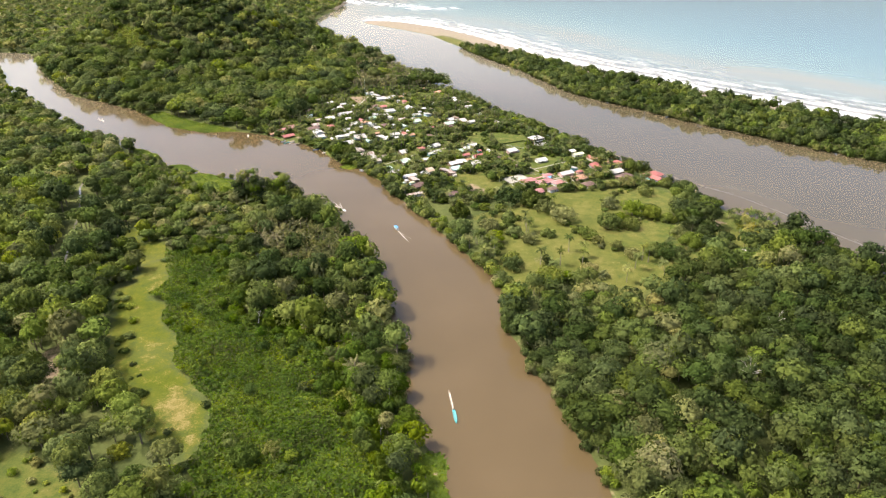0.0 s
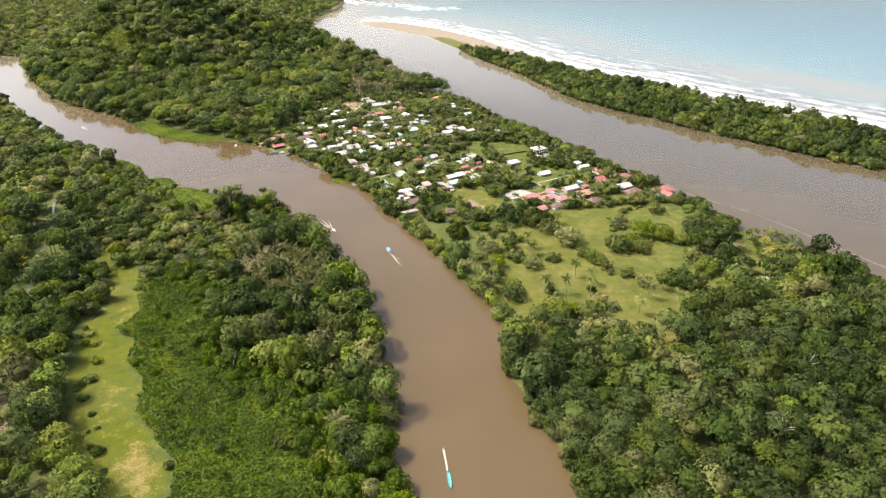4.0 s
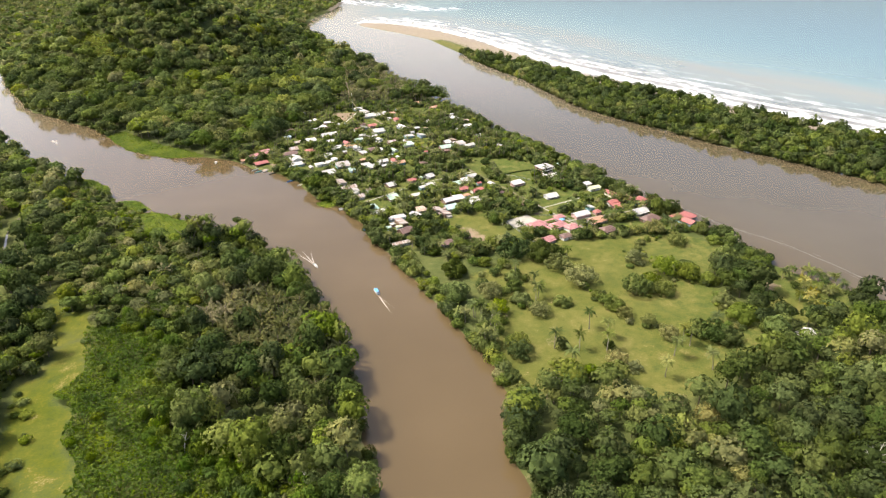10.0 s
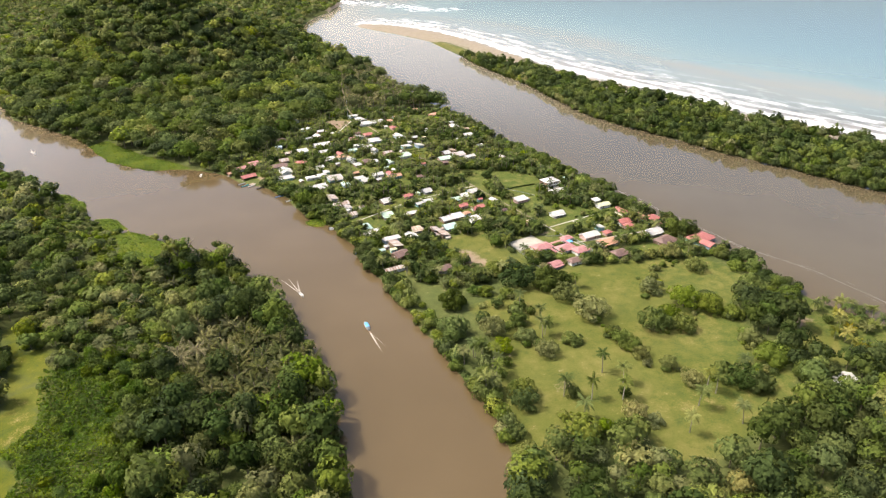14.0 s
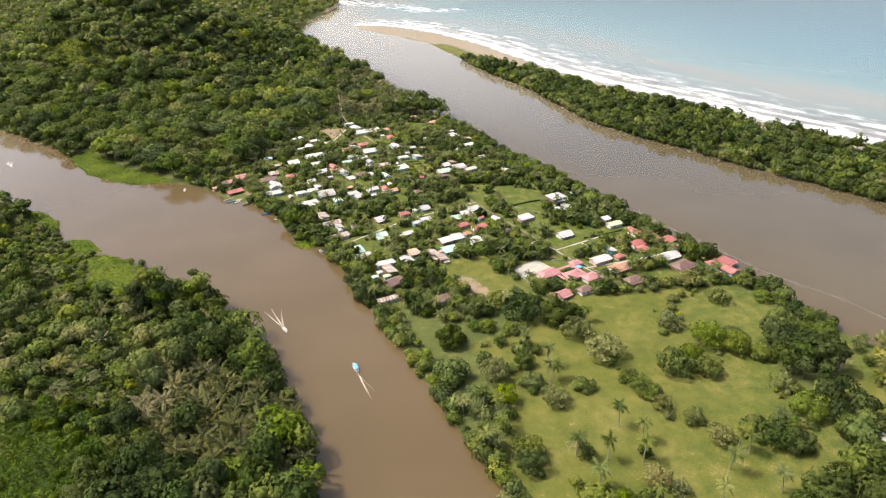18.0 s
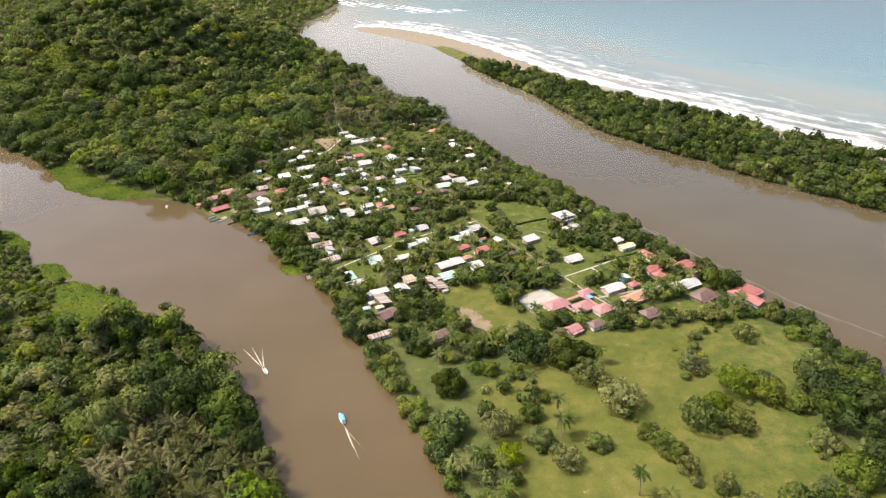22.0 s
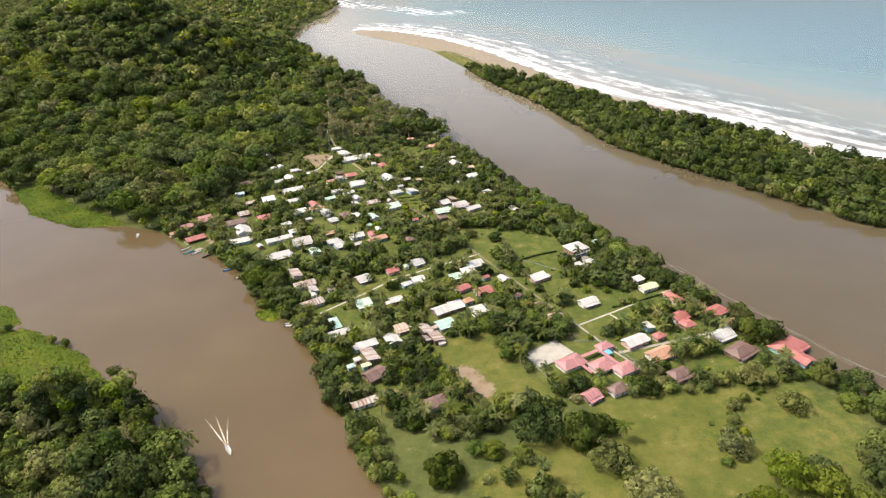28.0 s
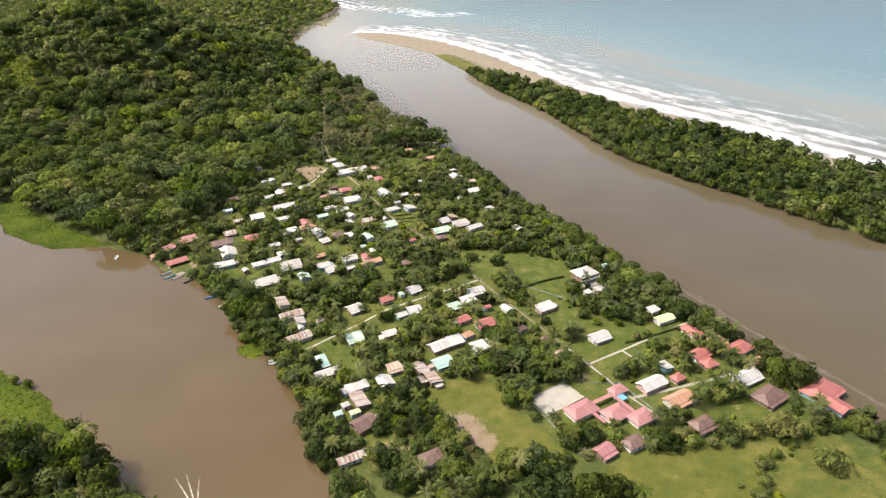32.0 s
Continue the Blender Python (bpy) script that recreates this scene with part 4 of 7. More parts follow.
plant("tongue_forest", "dense forest at the south of the tongue of land", P[front], (0.42, 0.30, 0.20, 0.08), FINE, 342, (4.6, 11.8), (3.0, 9.5), (0.8, 1.25))
plant("tongue_forest", "dense forest between the two rivers", P[~deep & ~front], (0.43, 0.30, 0.20, 0.07), NEAR, 340, (4.4, 11.2), (3.0, 9.5), (0.75, 1.2))
plant("tongue_forest", "dense darker forest near the east shore", P[deep], (0.14, 0.84, 0.02, 0.0), NEAR, 346, (4.6, 10.4), (2.5, 10.5), (0.9, 1.4))

# north forest, hill and far lowland
P = scatter(-900, 60, 870, 1760, 14.4, 24)
x, y = P[:, 0], P[:, 1]
north_of = inside([(-260, 855), (-215, 905), (-190, 985), (-172, 1060), (-140, 1112), (-60, 1112), (15, 1107), (60, 1800), (-1200, 1800), (-1200, 1050), (-620, 1100), (-400, 915)], x, y)
P = P[north_of & dry_land(P, 2.0) & inside(ALL_NORTH, x, y) & ~in_any(MARSH[:1], P) & (~in_any([HILL_FERNS], P) | (np.random.RandomState(6).uniform(0, 1, len(P)) < 0.30)) & (far_from([(-133, 1120), (-163, 1300), (-190, 1420)], x, y) > 4.5)]
palmy = inside([(-150, 1115), (-20, 1115), (-60, 1260), (-130, 1420), (-185, 1400), (-165, 1290)], P[:, 0], P[:, 1]) & (np.random.RandomState(3).uniform(0, 1, len(P)) < 0.7)
foot = P[:, 1] < 1290
plant("hill_forest", "tall rainforest at the foot of the hill beside the village", P[~palmy & foot], (0.58, 0.28, 0.08, 0.06), HILLSIDE, 362, (6.0, 15.5), (2, 12), (0.8, 1.2))
plant("hill_forest", "rainforest on and below the hill", P[~palmy & ~foot], (0.56, 0.24, 0.14, 0.06), SLOPE, 360, (6.0, 14.5), (2, 11), (0.8, 1.25))
STAND = [(-150, 1115), (-20, 1115), (-60, 1260), (-130, 1420), (-185, 1400), (-165, 1290)]
PALM_STAND = scatter(-190, -10, 1112, 1425, 7.6, 28)
PALM_STAND = PALM_STAND[inside(STAND, PALM_STAND[:, 0], PALM_STAND[:, 1]) & dry_land(PALM_STAND, 2.0) & (far_from([(-133, 1120), (-163, 1300), (-190, 1420)], PALM_STAND[:, 0], PALM_STAND[:, 1]) > 4.0)]
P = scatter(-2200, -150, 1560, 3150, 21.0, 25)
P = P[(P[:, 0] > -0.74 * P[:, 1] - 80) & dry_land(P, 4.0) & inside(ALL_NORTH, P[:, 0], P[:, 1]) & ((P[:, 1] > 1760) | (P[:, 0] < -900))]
# olive share raised so that paler crowns stand in for the haze of distance
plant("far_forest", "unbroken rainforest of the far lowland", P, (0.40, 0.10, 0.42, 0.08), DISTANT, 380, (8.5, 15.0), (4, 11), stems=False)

# woods on the sand spit
P = scatter(50, 1000, 150, 1560, 10.5, 26)
P = P[inside(SPIT_WOOD, P[:, 0], P[:, 1]) & dry_land(P, 1.0) & (P[:, 0] < 0.80 * P[:, 1] + 90)]
plant("spit_wood", "low woods along the sand spit", P, (0.32, 0.66, 0.02, 0.0), SLOPE, 400, (4.6, 9.4), (3.0, 8.0), (0.8, 1.3))

# wild palms with long feathery fronds in the west bank forest, and the palm stand north of the village
def palms_mass(name, label, P, seed, length, lift, protos):
    r = np.random.RandomState(seed)
    n = len(P)
    wood(name, label, FOREST["wild_palm_leaves"], protos, grounded(P), r.uniform(*length, n), r.uniform(*lift, n), np.ones(n), seed, True, "palms")


P = scatter(-230, -40, 300, 620, 10.4, 27)
P = P[rng.uniform(0, 1, len(P)) < 0.09]
P = np.concatenate([P[~inside(RAFFIA, P[:, 0], P[:, 1])], [p for p in scatter(-180, -50, 438, 555, 7.8, 127) if inside(RAFFIA, p[:1], p[1:])[0]]])
palms_mass("wild_palms", "feathery grey-green wild palms among the trees", P[inside(WEST_LAND, P[:, 0], P[:, 1]) & dry_land(P, 2) & ~in_any(OPEN, P)], 430, (4.6, 7.4), (6.5, 12.5), WILD_FRONDS)
palms_mass("palm_stand", "dense stand of slender palms north of the village", PALM_STAND, 440, (4.5, 6.5), (7.0, 14.0), STAND_FRONDS)

# the same woods go on to the south, west and east
def outer_ground(P):
    x, y = P[:, 0], P[:, 1]
    out = (y < 150) | ((x < -0.86 * y - 40) & (y < 1010)) | ((x < -0.80 * y - 60) & (y >= 760) & (x < -620)) | ((x > 0.86 * y + 60) & inside(ALL_NORTH, x, y)) | ((x > 0.80 * y + 90) & inside(SPIT_WOOD, x, y))
    return P[out & dry_land(P, 3.0) & ~(inside(ALL_SPIT, x, y) & ~inside(SPIT_WOOD, x, y)) & ~in_any([CLEARING_LOW, SOIL], P)]


beside = lambda P: (P[:, 0] > -340) & (P[:, 0] < 400) & (P[:, 1] < 420)  # noqa: E731
P = outer_ground(scatter(-1500, 900, -200, 1500, 21.0, 39))
plant("outer_forest", "unbroken lowland forest on every side", P[~beside(P)], (0.45, 0.27, 0.22, 0.06), OUTER, 395, (11.0, 16.5), (2, 7), stems=False)
P = outer_ground(scatter(-345, 405, -200, 425, 13.6, 139))
plant("outer_forest", "lowland forest beside the river to the south", P[beside(P)], (0.45, 0.27, 0.20, 0.08), MIDDLE, 397, (6.5, 11.5), (2, 8), stems=False)

# creeping vines over the old clearing, ferns on the hill's bare face, reeds of the marsh
def carpet(name, label, mat, polys, cell, size, swell, seed, category, mound=0.0, tilt=0.0):
    out = []
    for poly in polys:
        a = np.array(poly)
        P = scatter(a[:, 0].min(), a[:, 0].max(), a[:, 1].min(), a[:, 1].max(), cell, seed)
        out.append(P[inside(poly, *warp(P[:, 0], P[:, 1]))])
    P = grounded(np.concatenate(out))
    P = P[P[:, 2] > -5.0]
    P[:, 2] = np.maximum(P[:, 2], 0.1) + mound * np.clip(wavy(P[:, 0], P[:, 1], 13.0, 0.4) + 0.15, 0, 1) + swell * (0.7 + wavy(P[:, 0], P[:, 1], 6.0, seed) * 0.5 + wavy(P[:, 0], P[:, 1], 2.3, seed + 1.0) * 0.4)
    r = np.random.RandomState(seed)
    V, F = leaf_tufts(P, np.array([0, 0, 1.0]) + r.normal(0, tilt, (len(P), 3)), size, seed)
    ob = new(name, mesh_of(name, V, None, F, mats=[mat], attrs={"tint": np.repeat(np.clip(0.5 + 0.4 * wavy(P[:, 0], P[:, 1], 9.0, 1.0) + r.normal(0, 0.12, len(P)), 0, 1), 3)}))
    return tagged(ob, label, category, kind="stuff")


carpet("vine_carpet", "thick bright green creepers smothering an old clearing", FOREST["vine_leaves"], [VINES], 0.84, 0.84, 3.2, 3, "vines", 7.0, 0.45)
# trees at the river side of the clearing, draped from top to foot
dr = np.random.RandomState(44)
edge = np.array([(-205, 507), (-172, 481), (-153, 430), (-142, 390), (-104, 374), (-78, 347), (-58, 318), (-42, 286), (-30, 252), (-22, 215)], float)
k = dr.randint(0, 9, 260)
P = edge[k] + (edge[k + 1] - edge[k]) * dr.uniform(0, 1, (260, 1)) + dr.normal(0, 8.0, (260, 2))
P = P[dry_land(P, 4.0)]
wood("draped_trees", "trees wholly draped with bright green creepers", FOREST["vine_leaves"], NEAR, grounded(P), dr.uniform(2.4, 6.4, len(P)), dr.uniform(0.0, 7.0, len(P)), dr.uniform(1.0, 1.8, len(P)), 45, True)
P = scatter(-410, -185, 590, 770, 5.2, 29)
plant("marsh_bushes", "low bushes behind the floating grass", P[in_any([MARSH_EDGE], P) & ~in_any(MARSH, P)], (0.35, 0.1, 0.2, 0.35), MIDDLE, 450, (2.0, 4.0), (-0.2, 0.5), (0.8, 1.2), stems=False)
carpet("fern_slope", "light green ferns on the steep bare hillside", FOREST["bright_leaves"], [HILL_FERNS], 2.2, 1.7, 4.0, 4, "ferns")
carpet("floating_marsh", "flat bright green floating grass along the bank", FOREST["reed_leaves"], MARSH, 1.5, 0.75, 0.25, 5, "marsh grass")

def floating_mat(poly, seed):
    """A thin raft of matted grass on the water."""
    a = np.array(poly, float)
    X, Y, q = sheet(np.arange(a[:, 0].min() - 4, a[:, 0].max() + 5, 1.4), np.arange(a[:, 1].min() - 4, a[:, 1].max() + 5, 1.4))
    u, v = warp(X, Y, 0.9)
    keep = inside(poly, u, v)
    q = q[keep[q].all(1)]
    used, q = np.unique(q, return_inverse=True)
    z = np.maximum(ground_z(X[used], Y[used]) + 0.05, 0.10 + 0.05 * wavy(X[used], Y[used], 2.0, seed))
    ob = new("grass_mat", mesh_of("grass_mat", np.stack([X[used], Y[used], z], 1), q.reshape(-1, 4), mats=[FOREST["reed_leaves"]], smooth=True,
                                  attrs={"tint": np.clip(0.48 + 0.35 * wavy(X[used], Y[used], 8.0, seed) + 0.15 * wavy(X[used], Y[used], 2.6, seed), 0, 1)}))
    return tagged(ob, "flat raft of matted green grass floating by the bank", "marsh grass", kind="stuff")


for k, poly in enumerate(MARSH):
    floating_mat(poly, 0.7 * k)

# ---- roads and paths ----
def ribbon(name, line, width, mat, label, lift=0.06):
    """A flat strip with thickness that follows a line over the ground."""
    pts = []
    for (ax, ay), (bx, by) in zip(line[:-1], line[1:]):
        n = max(2, int(math.hypot(bx - ax, by - ay) / 4))
        pts += [(ax + (bx - ax) * k / n, ay + (by - ay) * k / n) for k in range(n)]
    pts.append(line[-1])
    p = np.array(pts, float)
    d = np.gradient(p, axis=0)
    d /= np.linalg.norm(d, axis=1, keepdims=True)
    side = np.stack([-d[:, 1], d[:, 0]], 1) * width / 2
    g, n = Geo(), len(p)
    V = []
    for k in range(n):
        wob = 1 + 0.08 * math.sin(k * 1.7)
        z = z_at(*p[k]) + lift
        for s, dz in ((-1, -0.35), (-1, 0), (1, 0), (1, -0.35)):
            V.append((*(p[k] + s * wob * side[k]), z + dz))
    q = [(4 * k + j, 4 * k + j + 1, 4 * k + 5 + j, 4 * k + 4 + j) for k in range(n - 1) for j in range(3)]
    g.add(V, q)
    return tagged(new(name, g.mesh(name, mat)), label, "path", kind="structure")


MAIN = [(130, 645), (117, 664), (102, 691), (88, 715), (62, 759), (42, 794), (14, 848), (-36, 919), (-71, 993), (-112, 1068), (-133, 1134), (-163, 1300), (-190, 1420)]
CROSS_A = [(-70, 712), (-39, 741), (-24, 757), (0, 772), (42, 797)]
CROSS_B = [(102, 691), (129, 707), (158, 725), (184, 741)]
CROSS_C = [(121, 660), (144, 667), (169, 675), (184, 681)]
CROSS_D = [(-116, 1058), (-125, 1010), (-150, 985)]
ribbon("path_main", MAIN[:4], 1.4, CONCRETE, "narrow pale concrete village street")
ribbon("path_main_middle", MAIN[3:7], 1.7, TRODDEN, "trodden earth street between hedges and gardens")
ribbon("path_main_north", MAIN[6:], 2.1, DIRT, "sandy track running north out of the village")
ribbon("path_landing", CROSS_A, 1.5, COURTTOP, "pale concrete footpath to the boat landing")
ribbon("path_east", CROSS_B, 1.5, COURTTOP, "pale concrete footpath to the east shore")
ribbon("path_school", CROSS_C, 2.0, CONCRETE, "pale concrete lane past the school")
ribbon("path_north", CROSS_D, 1.8, COURTTOP, "pale concrete footpath between houses")
creek_water, ct, cb = material("creek_water", 0.12, 0.5)
ct.links.new(ramp(ct, noise_of(ct, 0.2, 3), ((0.3, (0.10, 0.09, 0.065)), (0.7, (0.16, 0.145, 0.11)))), cb.inputs["Base Color"])
ribbon("creek", CREEK, 1.9, creek_water, "narrow pale creek winding through the forest", 0.05)
ROADS = [MAIN, CROSS_A, CROSS_B, CROSS_C, CROSS_D]

# ---- houses ----
PANE = Geo().box(-0.42, -0.03, -0.42, 0.42, 0.03, 0.42).mesh("pane", glass)
WFRAME = Geo().box(-0.55, -0.06, 0.42, 0.55, 0.06, 0.55).box(-0.55, -0.06, -0.55, 0.55, 0.06, -0.42).box(-0.55, -0.06, -0.42, -0.42, 0.06, 0.42).box(0.42, -0.06, -0.42, 0.55, 0.06, 0.42).mesh("window_frame", FRAMEWHITE)
DOOR = Geo().box(-0.5, -0.05, 0, 0.5, 0.05, 2.05).box(-0.4, -0.08, 0.2, 0.4, 0.0, 0.95).box(-0.4, -0.08, 1.15, 0.4, 0.0, 1.9).mesh("door", DOORWOOD)
PPOST = Geo().box(-0.09, -0.09, 0, 0.09, 0.09, 2.3).mesh("porch_post", POST)
hr = random.Random(11)
ar = random.Random(23)
HOUSES = []


def roof_mesh(w, d, kind, mat, over=0.7, rise=None):
    """Gable, hip or single-slope roof with thickness, ridge along x, eaves at z = 0."""
    a, b, t = w / 2 + over, d / 2 + over, 0.14
    h = rise or (0.20 * d + 0.35)
    g = Geo()
    if kind == "s":
        V = [(-a, -b, 0), (a, -b, 0), (a, b, h * 0.9), (-a, b, h * 0.9)]
        g.add(V + [(x, y, z - t) for x, y, z in V], [(0, 1, 2, 3), (7, 6, 5, 4), (0, 4, 5, 1), (1, 5, 6, 2), (2, 6, 7, 3), (3, 7, 4, 0)])
    else:
        r = a if kind == "g" else max(0.3, a - b * 0.85)
        V = [(-a, -b, 0), (a, -b, 0), (a, b, 0), (-a, b, 0), (-r, 0, h), (r, 0, h)]
        V += [(x, y, z - t) for x, y, z in V]
        g.add(V, [(0, 1, 5, 4), (2, 3, 4, 5), (10, 11, 7, 6), (11, 10, 9, 8), (0, 6, 7, 1), (2, 8, 9, 3)])
        if kind == "g":
            g.add([V[i] for i in (0, 4, 10, 6, 3, 9, 1, 5, 11, 7, 2, 8)], [(0, 1, 2, 3), (1, 4, 5, 2), (7, 6, 9, 8), (10, 7, 8, 11)])
        else:
            g.add([V[i] for i in (3, 0, 4, 9, 6, 10, 1, 2, 5, 7, 8, 11)], [(0, 3, 4, 1), (6, 9, 10, 7)], [(0, 1, 2), (6, 7, 8), (3, 5, 4), (9, 11, 10)])
    g.box(-a * 0.999, -0.09, h - 0.02, a * 0.999, 0.09, h + 0.05) if kind == "g" else None
    return g.mesh("roof", mat), h


def wall_mesh(w, d, h, kind, rise, mat):
    g = Geo().box(-w / 2, -d / 2, -0.6, w / 2, d / 2, h)
    if kind == "g":
        k = rise * (d / 2) / (d / 2 + 0.7) + 0.0
        for x in (-w / 2, w / 2 - 0.15):
            g.add([(x, -d / 2, h), (x, d / 2, h), (x, 0, h + k), (x + 0.15, -d / 2, h), (x + 0.15, d / 2, h), (x + 0.15, 0, h + k)], [(0, 3, 5, 2), (1, 2, 5, 4)], [(1, 0, 2), (3, 4, 5)])
    return g.mesh("wall", mat)


def window(parent, x, y, z, rz):
    wf = part("window", WFRAME, parent, "", (x, y, z), rz)
    part("pane", PANE, wf)


def house(x, y, w, d, rz, look_, storeys=1, porch=None, label=""):
    """A village house on short piles: walls, roof, door, windows and sometimes a porch."""
    c, kind = look_
    k = hr.choice((3, 3, 0, 1)) if c in "kbn" else hr.choice((0, 1, 1, 2, 4, 5, 3))
    h = 2.5 * storeys + 0.25
    size = "small" if w < 7 else "long" if w > 1.75 * d else "two-storey" if storeys > 1 else "single-storey"
    shape = {"g": "gable", "h": "hipped", "s": "single-slope"}[kind]
    ob = thing("house", x, y, z_at(x, y) + 0.05, rz, label or f"{size} {WALL_WORD[k]} house with {shape} {ROOF_WORD[c]} roof", "house", "village houses")
    rm, rise = roof_mesh(w, d, kind, ROOF[c], 0.75 if w > 6 else 0.4)
    part("wall", wall_mesh(w, d, h, kind, rise, WALL[k]), ob)
    part("roof", rm, ob, f"{shape} {ROOF_WORD[c]} roof", (0, 0, h + 0.05))
    part("door", DOOR, ob, "", (hr.uniform(-0.2, 0.2) * w, -d / 2 - 0.04, 0.1), 0)
    for s in range(storeys):
        zc = 1.5 + 2.5 * s
        n = 2 if w < 9 else 3 if w < 14 else 5
        for q in range(n):
            xx = -w / 2 + w * (q + 0.5) / n
            if abs(xx) > 0.9 or s:
                window(ob, xx, -d / 2 - 0.03, zc, 0)
        window(ob, -w / 2 - 0.03, 0, zc, 90)
        if d > 6:
            window(ob, w / 2 + 0.03, 0, zc, 90)
    if porch if porch is not None else (w > 7 and hr.random() < 0.4):
        pd = 2.2
        V = [(-w / 2 - 0.4, -d / 2 - pd - 0.4, h - 0.55), (w / 2 + 0.4, -d / 2 - pd - 0.4, h - 0.55), (w / 2 + 0.4, -d / 2 - 0.05, h - 0.12), (-w / 2 - 0.4, -d / 2 - 0.05, h - 0.12)]
        g = Geo().add(V + [(a, b, z - 0.1) for a, b, z in V], [(0, 1, 2, 3), (7, 6, 5, 4), (0, 4, 5, 1), (1, 5, 6, 2), (2, 6, 7, 3), (3, 7, 4, 0)])
        part("porch_roof", g.mesh("porch_roof", ROOF[c]), ob)
        part("porch_floor", Geo().box(-w / 2, -d / 2 - pd, -0.4, w / 2, -d / 2 - 0.02, 0.08).mesh("porch_floor", CONCRETE), ob)
        for q in range(3):
            part("porch_post", PPOST, ob, "", (-w / 2 + 0.2 + (w - 0.4) * q / 2, -d / 2 - pd + 0.15, -0.08))
    if not label and w > 7.5 and ar.random() < 0.5:
        # a lower lean-to against one end or the back, often of another sheet
        aw, ad, c2 = ar.uniform(0.35, 0.7) * d, ar.uniform(2.4, 3.8), ar.choice((c, c, "w", "k", "e"))
        sx, yy, ah = ar.choice((-1, 1)), ar.uniform(-0.15, 0.15) * d, h - 0.45
        x0, x1 = sorted((sx * (w / 2 + 0.02), sx * (w / 2 + ad)))
        part("annex_wall", Geo().box(x0, yy - aw / 2, -0.5, x1, yy + aw / 2, ah - 0.75).mesh("annex_wall", WALL[ar.choice((0, 1, 3))]), ob)
        xi, xo = sx * (w / 2 + 0.01), sx * (w / 2 + ad + 0.5)
        V = [(xi, yy - aw / 2 - 0.4, ah), (xo, yy - aw / 2 - 0.4, ah - 0.6), (xo, yy + aw / 2 + 0.4, ah - 0.6), (xi, yy + aw / 2 + 0.4, ah)]
        V += [(p, q, r - 0.1) for p, q, r in V]
        q6 = [(0, 1, 2, 3), (7, 6, 5, 4), (0, 4, 5, 1), (1, 5, 6, 2), (2, 6, 7, 3), (3, 7, 4, 0)]
        part("annex_roof", Geo().add(V, q6 if sx > 0 else [f[::-1] for f in q6]).mesh("annex_roof", ROOF[c2]), ob, ROOF_WORD[c2] + " lean-to roof")
    HOUSES.append((x, y, max(w, d) / 2 + 1.0, min(w, d) / 2 + 1.0, radians(rz if w >= d else rz + 90)))
    return ob


house(11, 614, 11.2, 7.9, 28, "bh")
house(-27.5, 615.5, 15.0, 4.2, 27, "kg", porch=False)
house(96, 618, 8.8, 5.9, 35, "pg")
house(112, 623, 9.9, 7.0, 27, "bh")
house(150, 636, 11.9, 6.9, 27, "bh")
house(-25, 640, 11.5, 9.5, 40, "bg", porch=False)
house(-31, 649, 5.2, 3.2, 30, "yh")
house(-40, 648, 4.2, 3.2, 28, "th")
house(224, 650, 14.5, 8.1, 119, "rg")
house(-37, 655, 3.8, 3.2, 34, "wh")
house(144, 656, 15.4, 7.5, 30, "og")
house(193, 658, 16.8, 10.0, 35, "bh")
house(-30, 659, 12.4, 7.1, 120, "ks")
house(223, 662, 20.2, 12.1, 35, "rh")
house(-39, 667, 4.9, 3.3, 123, "wh")
house(133, 669, 15.0, 8.2, 29, "wg")
house(-33, 671, 11.8, 6.3, 26, "wh")
house(149, 674, 6.4, 4.7, 33, "rh")
house(-18, 675, 8.9, 5.8, 121, "wg")
house(188, 675, 13.9, 7.6, 29, "wg")
house(4, 675, 5.9, 3.8, 124, "ks")
house(10, 677, 9.9, 6.4, 118, "ks")
house(-54, 683, 9.2, 6.0, 30, "wg")
house(145, 685, 6.5, 5.3, 117, "ws")
house(171, 687, 8.0, 6.5, 25, "rh")
house(-13, 688, 7.6, 4.8, 27, "ns")
house(200, 688, 8.9, 5.7, 30, "og")
house(212, 688, 4.8, 3.4, 25, "og")
house(15, 693, 10.6, 6.8, 29, "tg")
house(-58, 695, 12.5, 7.1, 116, "th")
house(168, 697, 11.5, 6.3, 34, "rg")
house(86, 698, 6.2, 3.8, 26, "ns")
house(194, 702, 16.0, 9.7, 33, "rh")
house(39, 708, 11.5, 6.8, 26, "ws")
house(13, 709, 11.0, 8.7, 32, "wg")
house(184, 711, 8.4, 6.3, 25, "oh")
house(23, 714, 9.0, 7.1, 27, "ws")
house(79, 715, 4.3, 3.2, 27, "bh")
house(113, 717, 12.0, 6.4, 28, "wg")
house(-41, 720, 9.8, 6.2, 26, "gs")
house(172, 720, 12.1, 6.5, 116, "rg")
house(31, 721, 6.4, 4.4, 35, "oh")
house(-77, 722, 14.3, 7.5, 35, "kg")
house(-19, 724, 8.2, 5.9, 26, "wg")
house(66, 727, 6.0, 4.0, 34, "bh")
house(-78, 733, 3.5, 3.2, 120, "wg")
house(42, 735, 11.6, 6.3, 27, "rg")
house(159, 736, 12.2, 6.3, 26, "yg")
house(28, 739, 8.9, 5.7, 34, "rg")
house(-67, 741, 4.6, 3.5, 27, "ns")
house(-13, 746, 6.2, 4.6, 34, "wg")
house(155, 747, 6.6, 4.6, 31, "ws")
house(-88, 749, 15.2, 7.7, 29, "kg")
house(58, 752, 6.9, 4.4, 124, "wg")
house(84, 752, 12.1, 6.7, 31, "ws")
house(-5, 753, 8.5, 6.6, 25, "wg")
house(45, 754, 4.6, 3.2, 32, "rg")
house(-46, 756, 9.3, 7.5, 35, "wg")
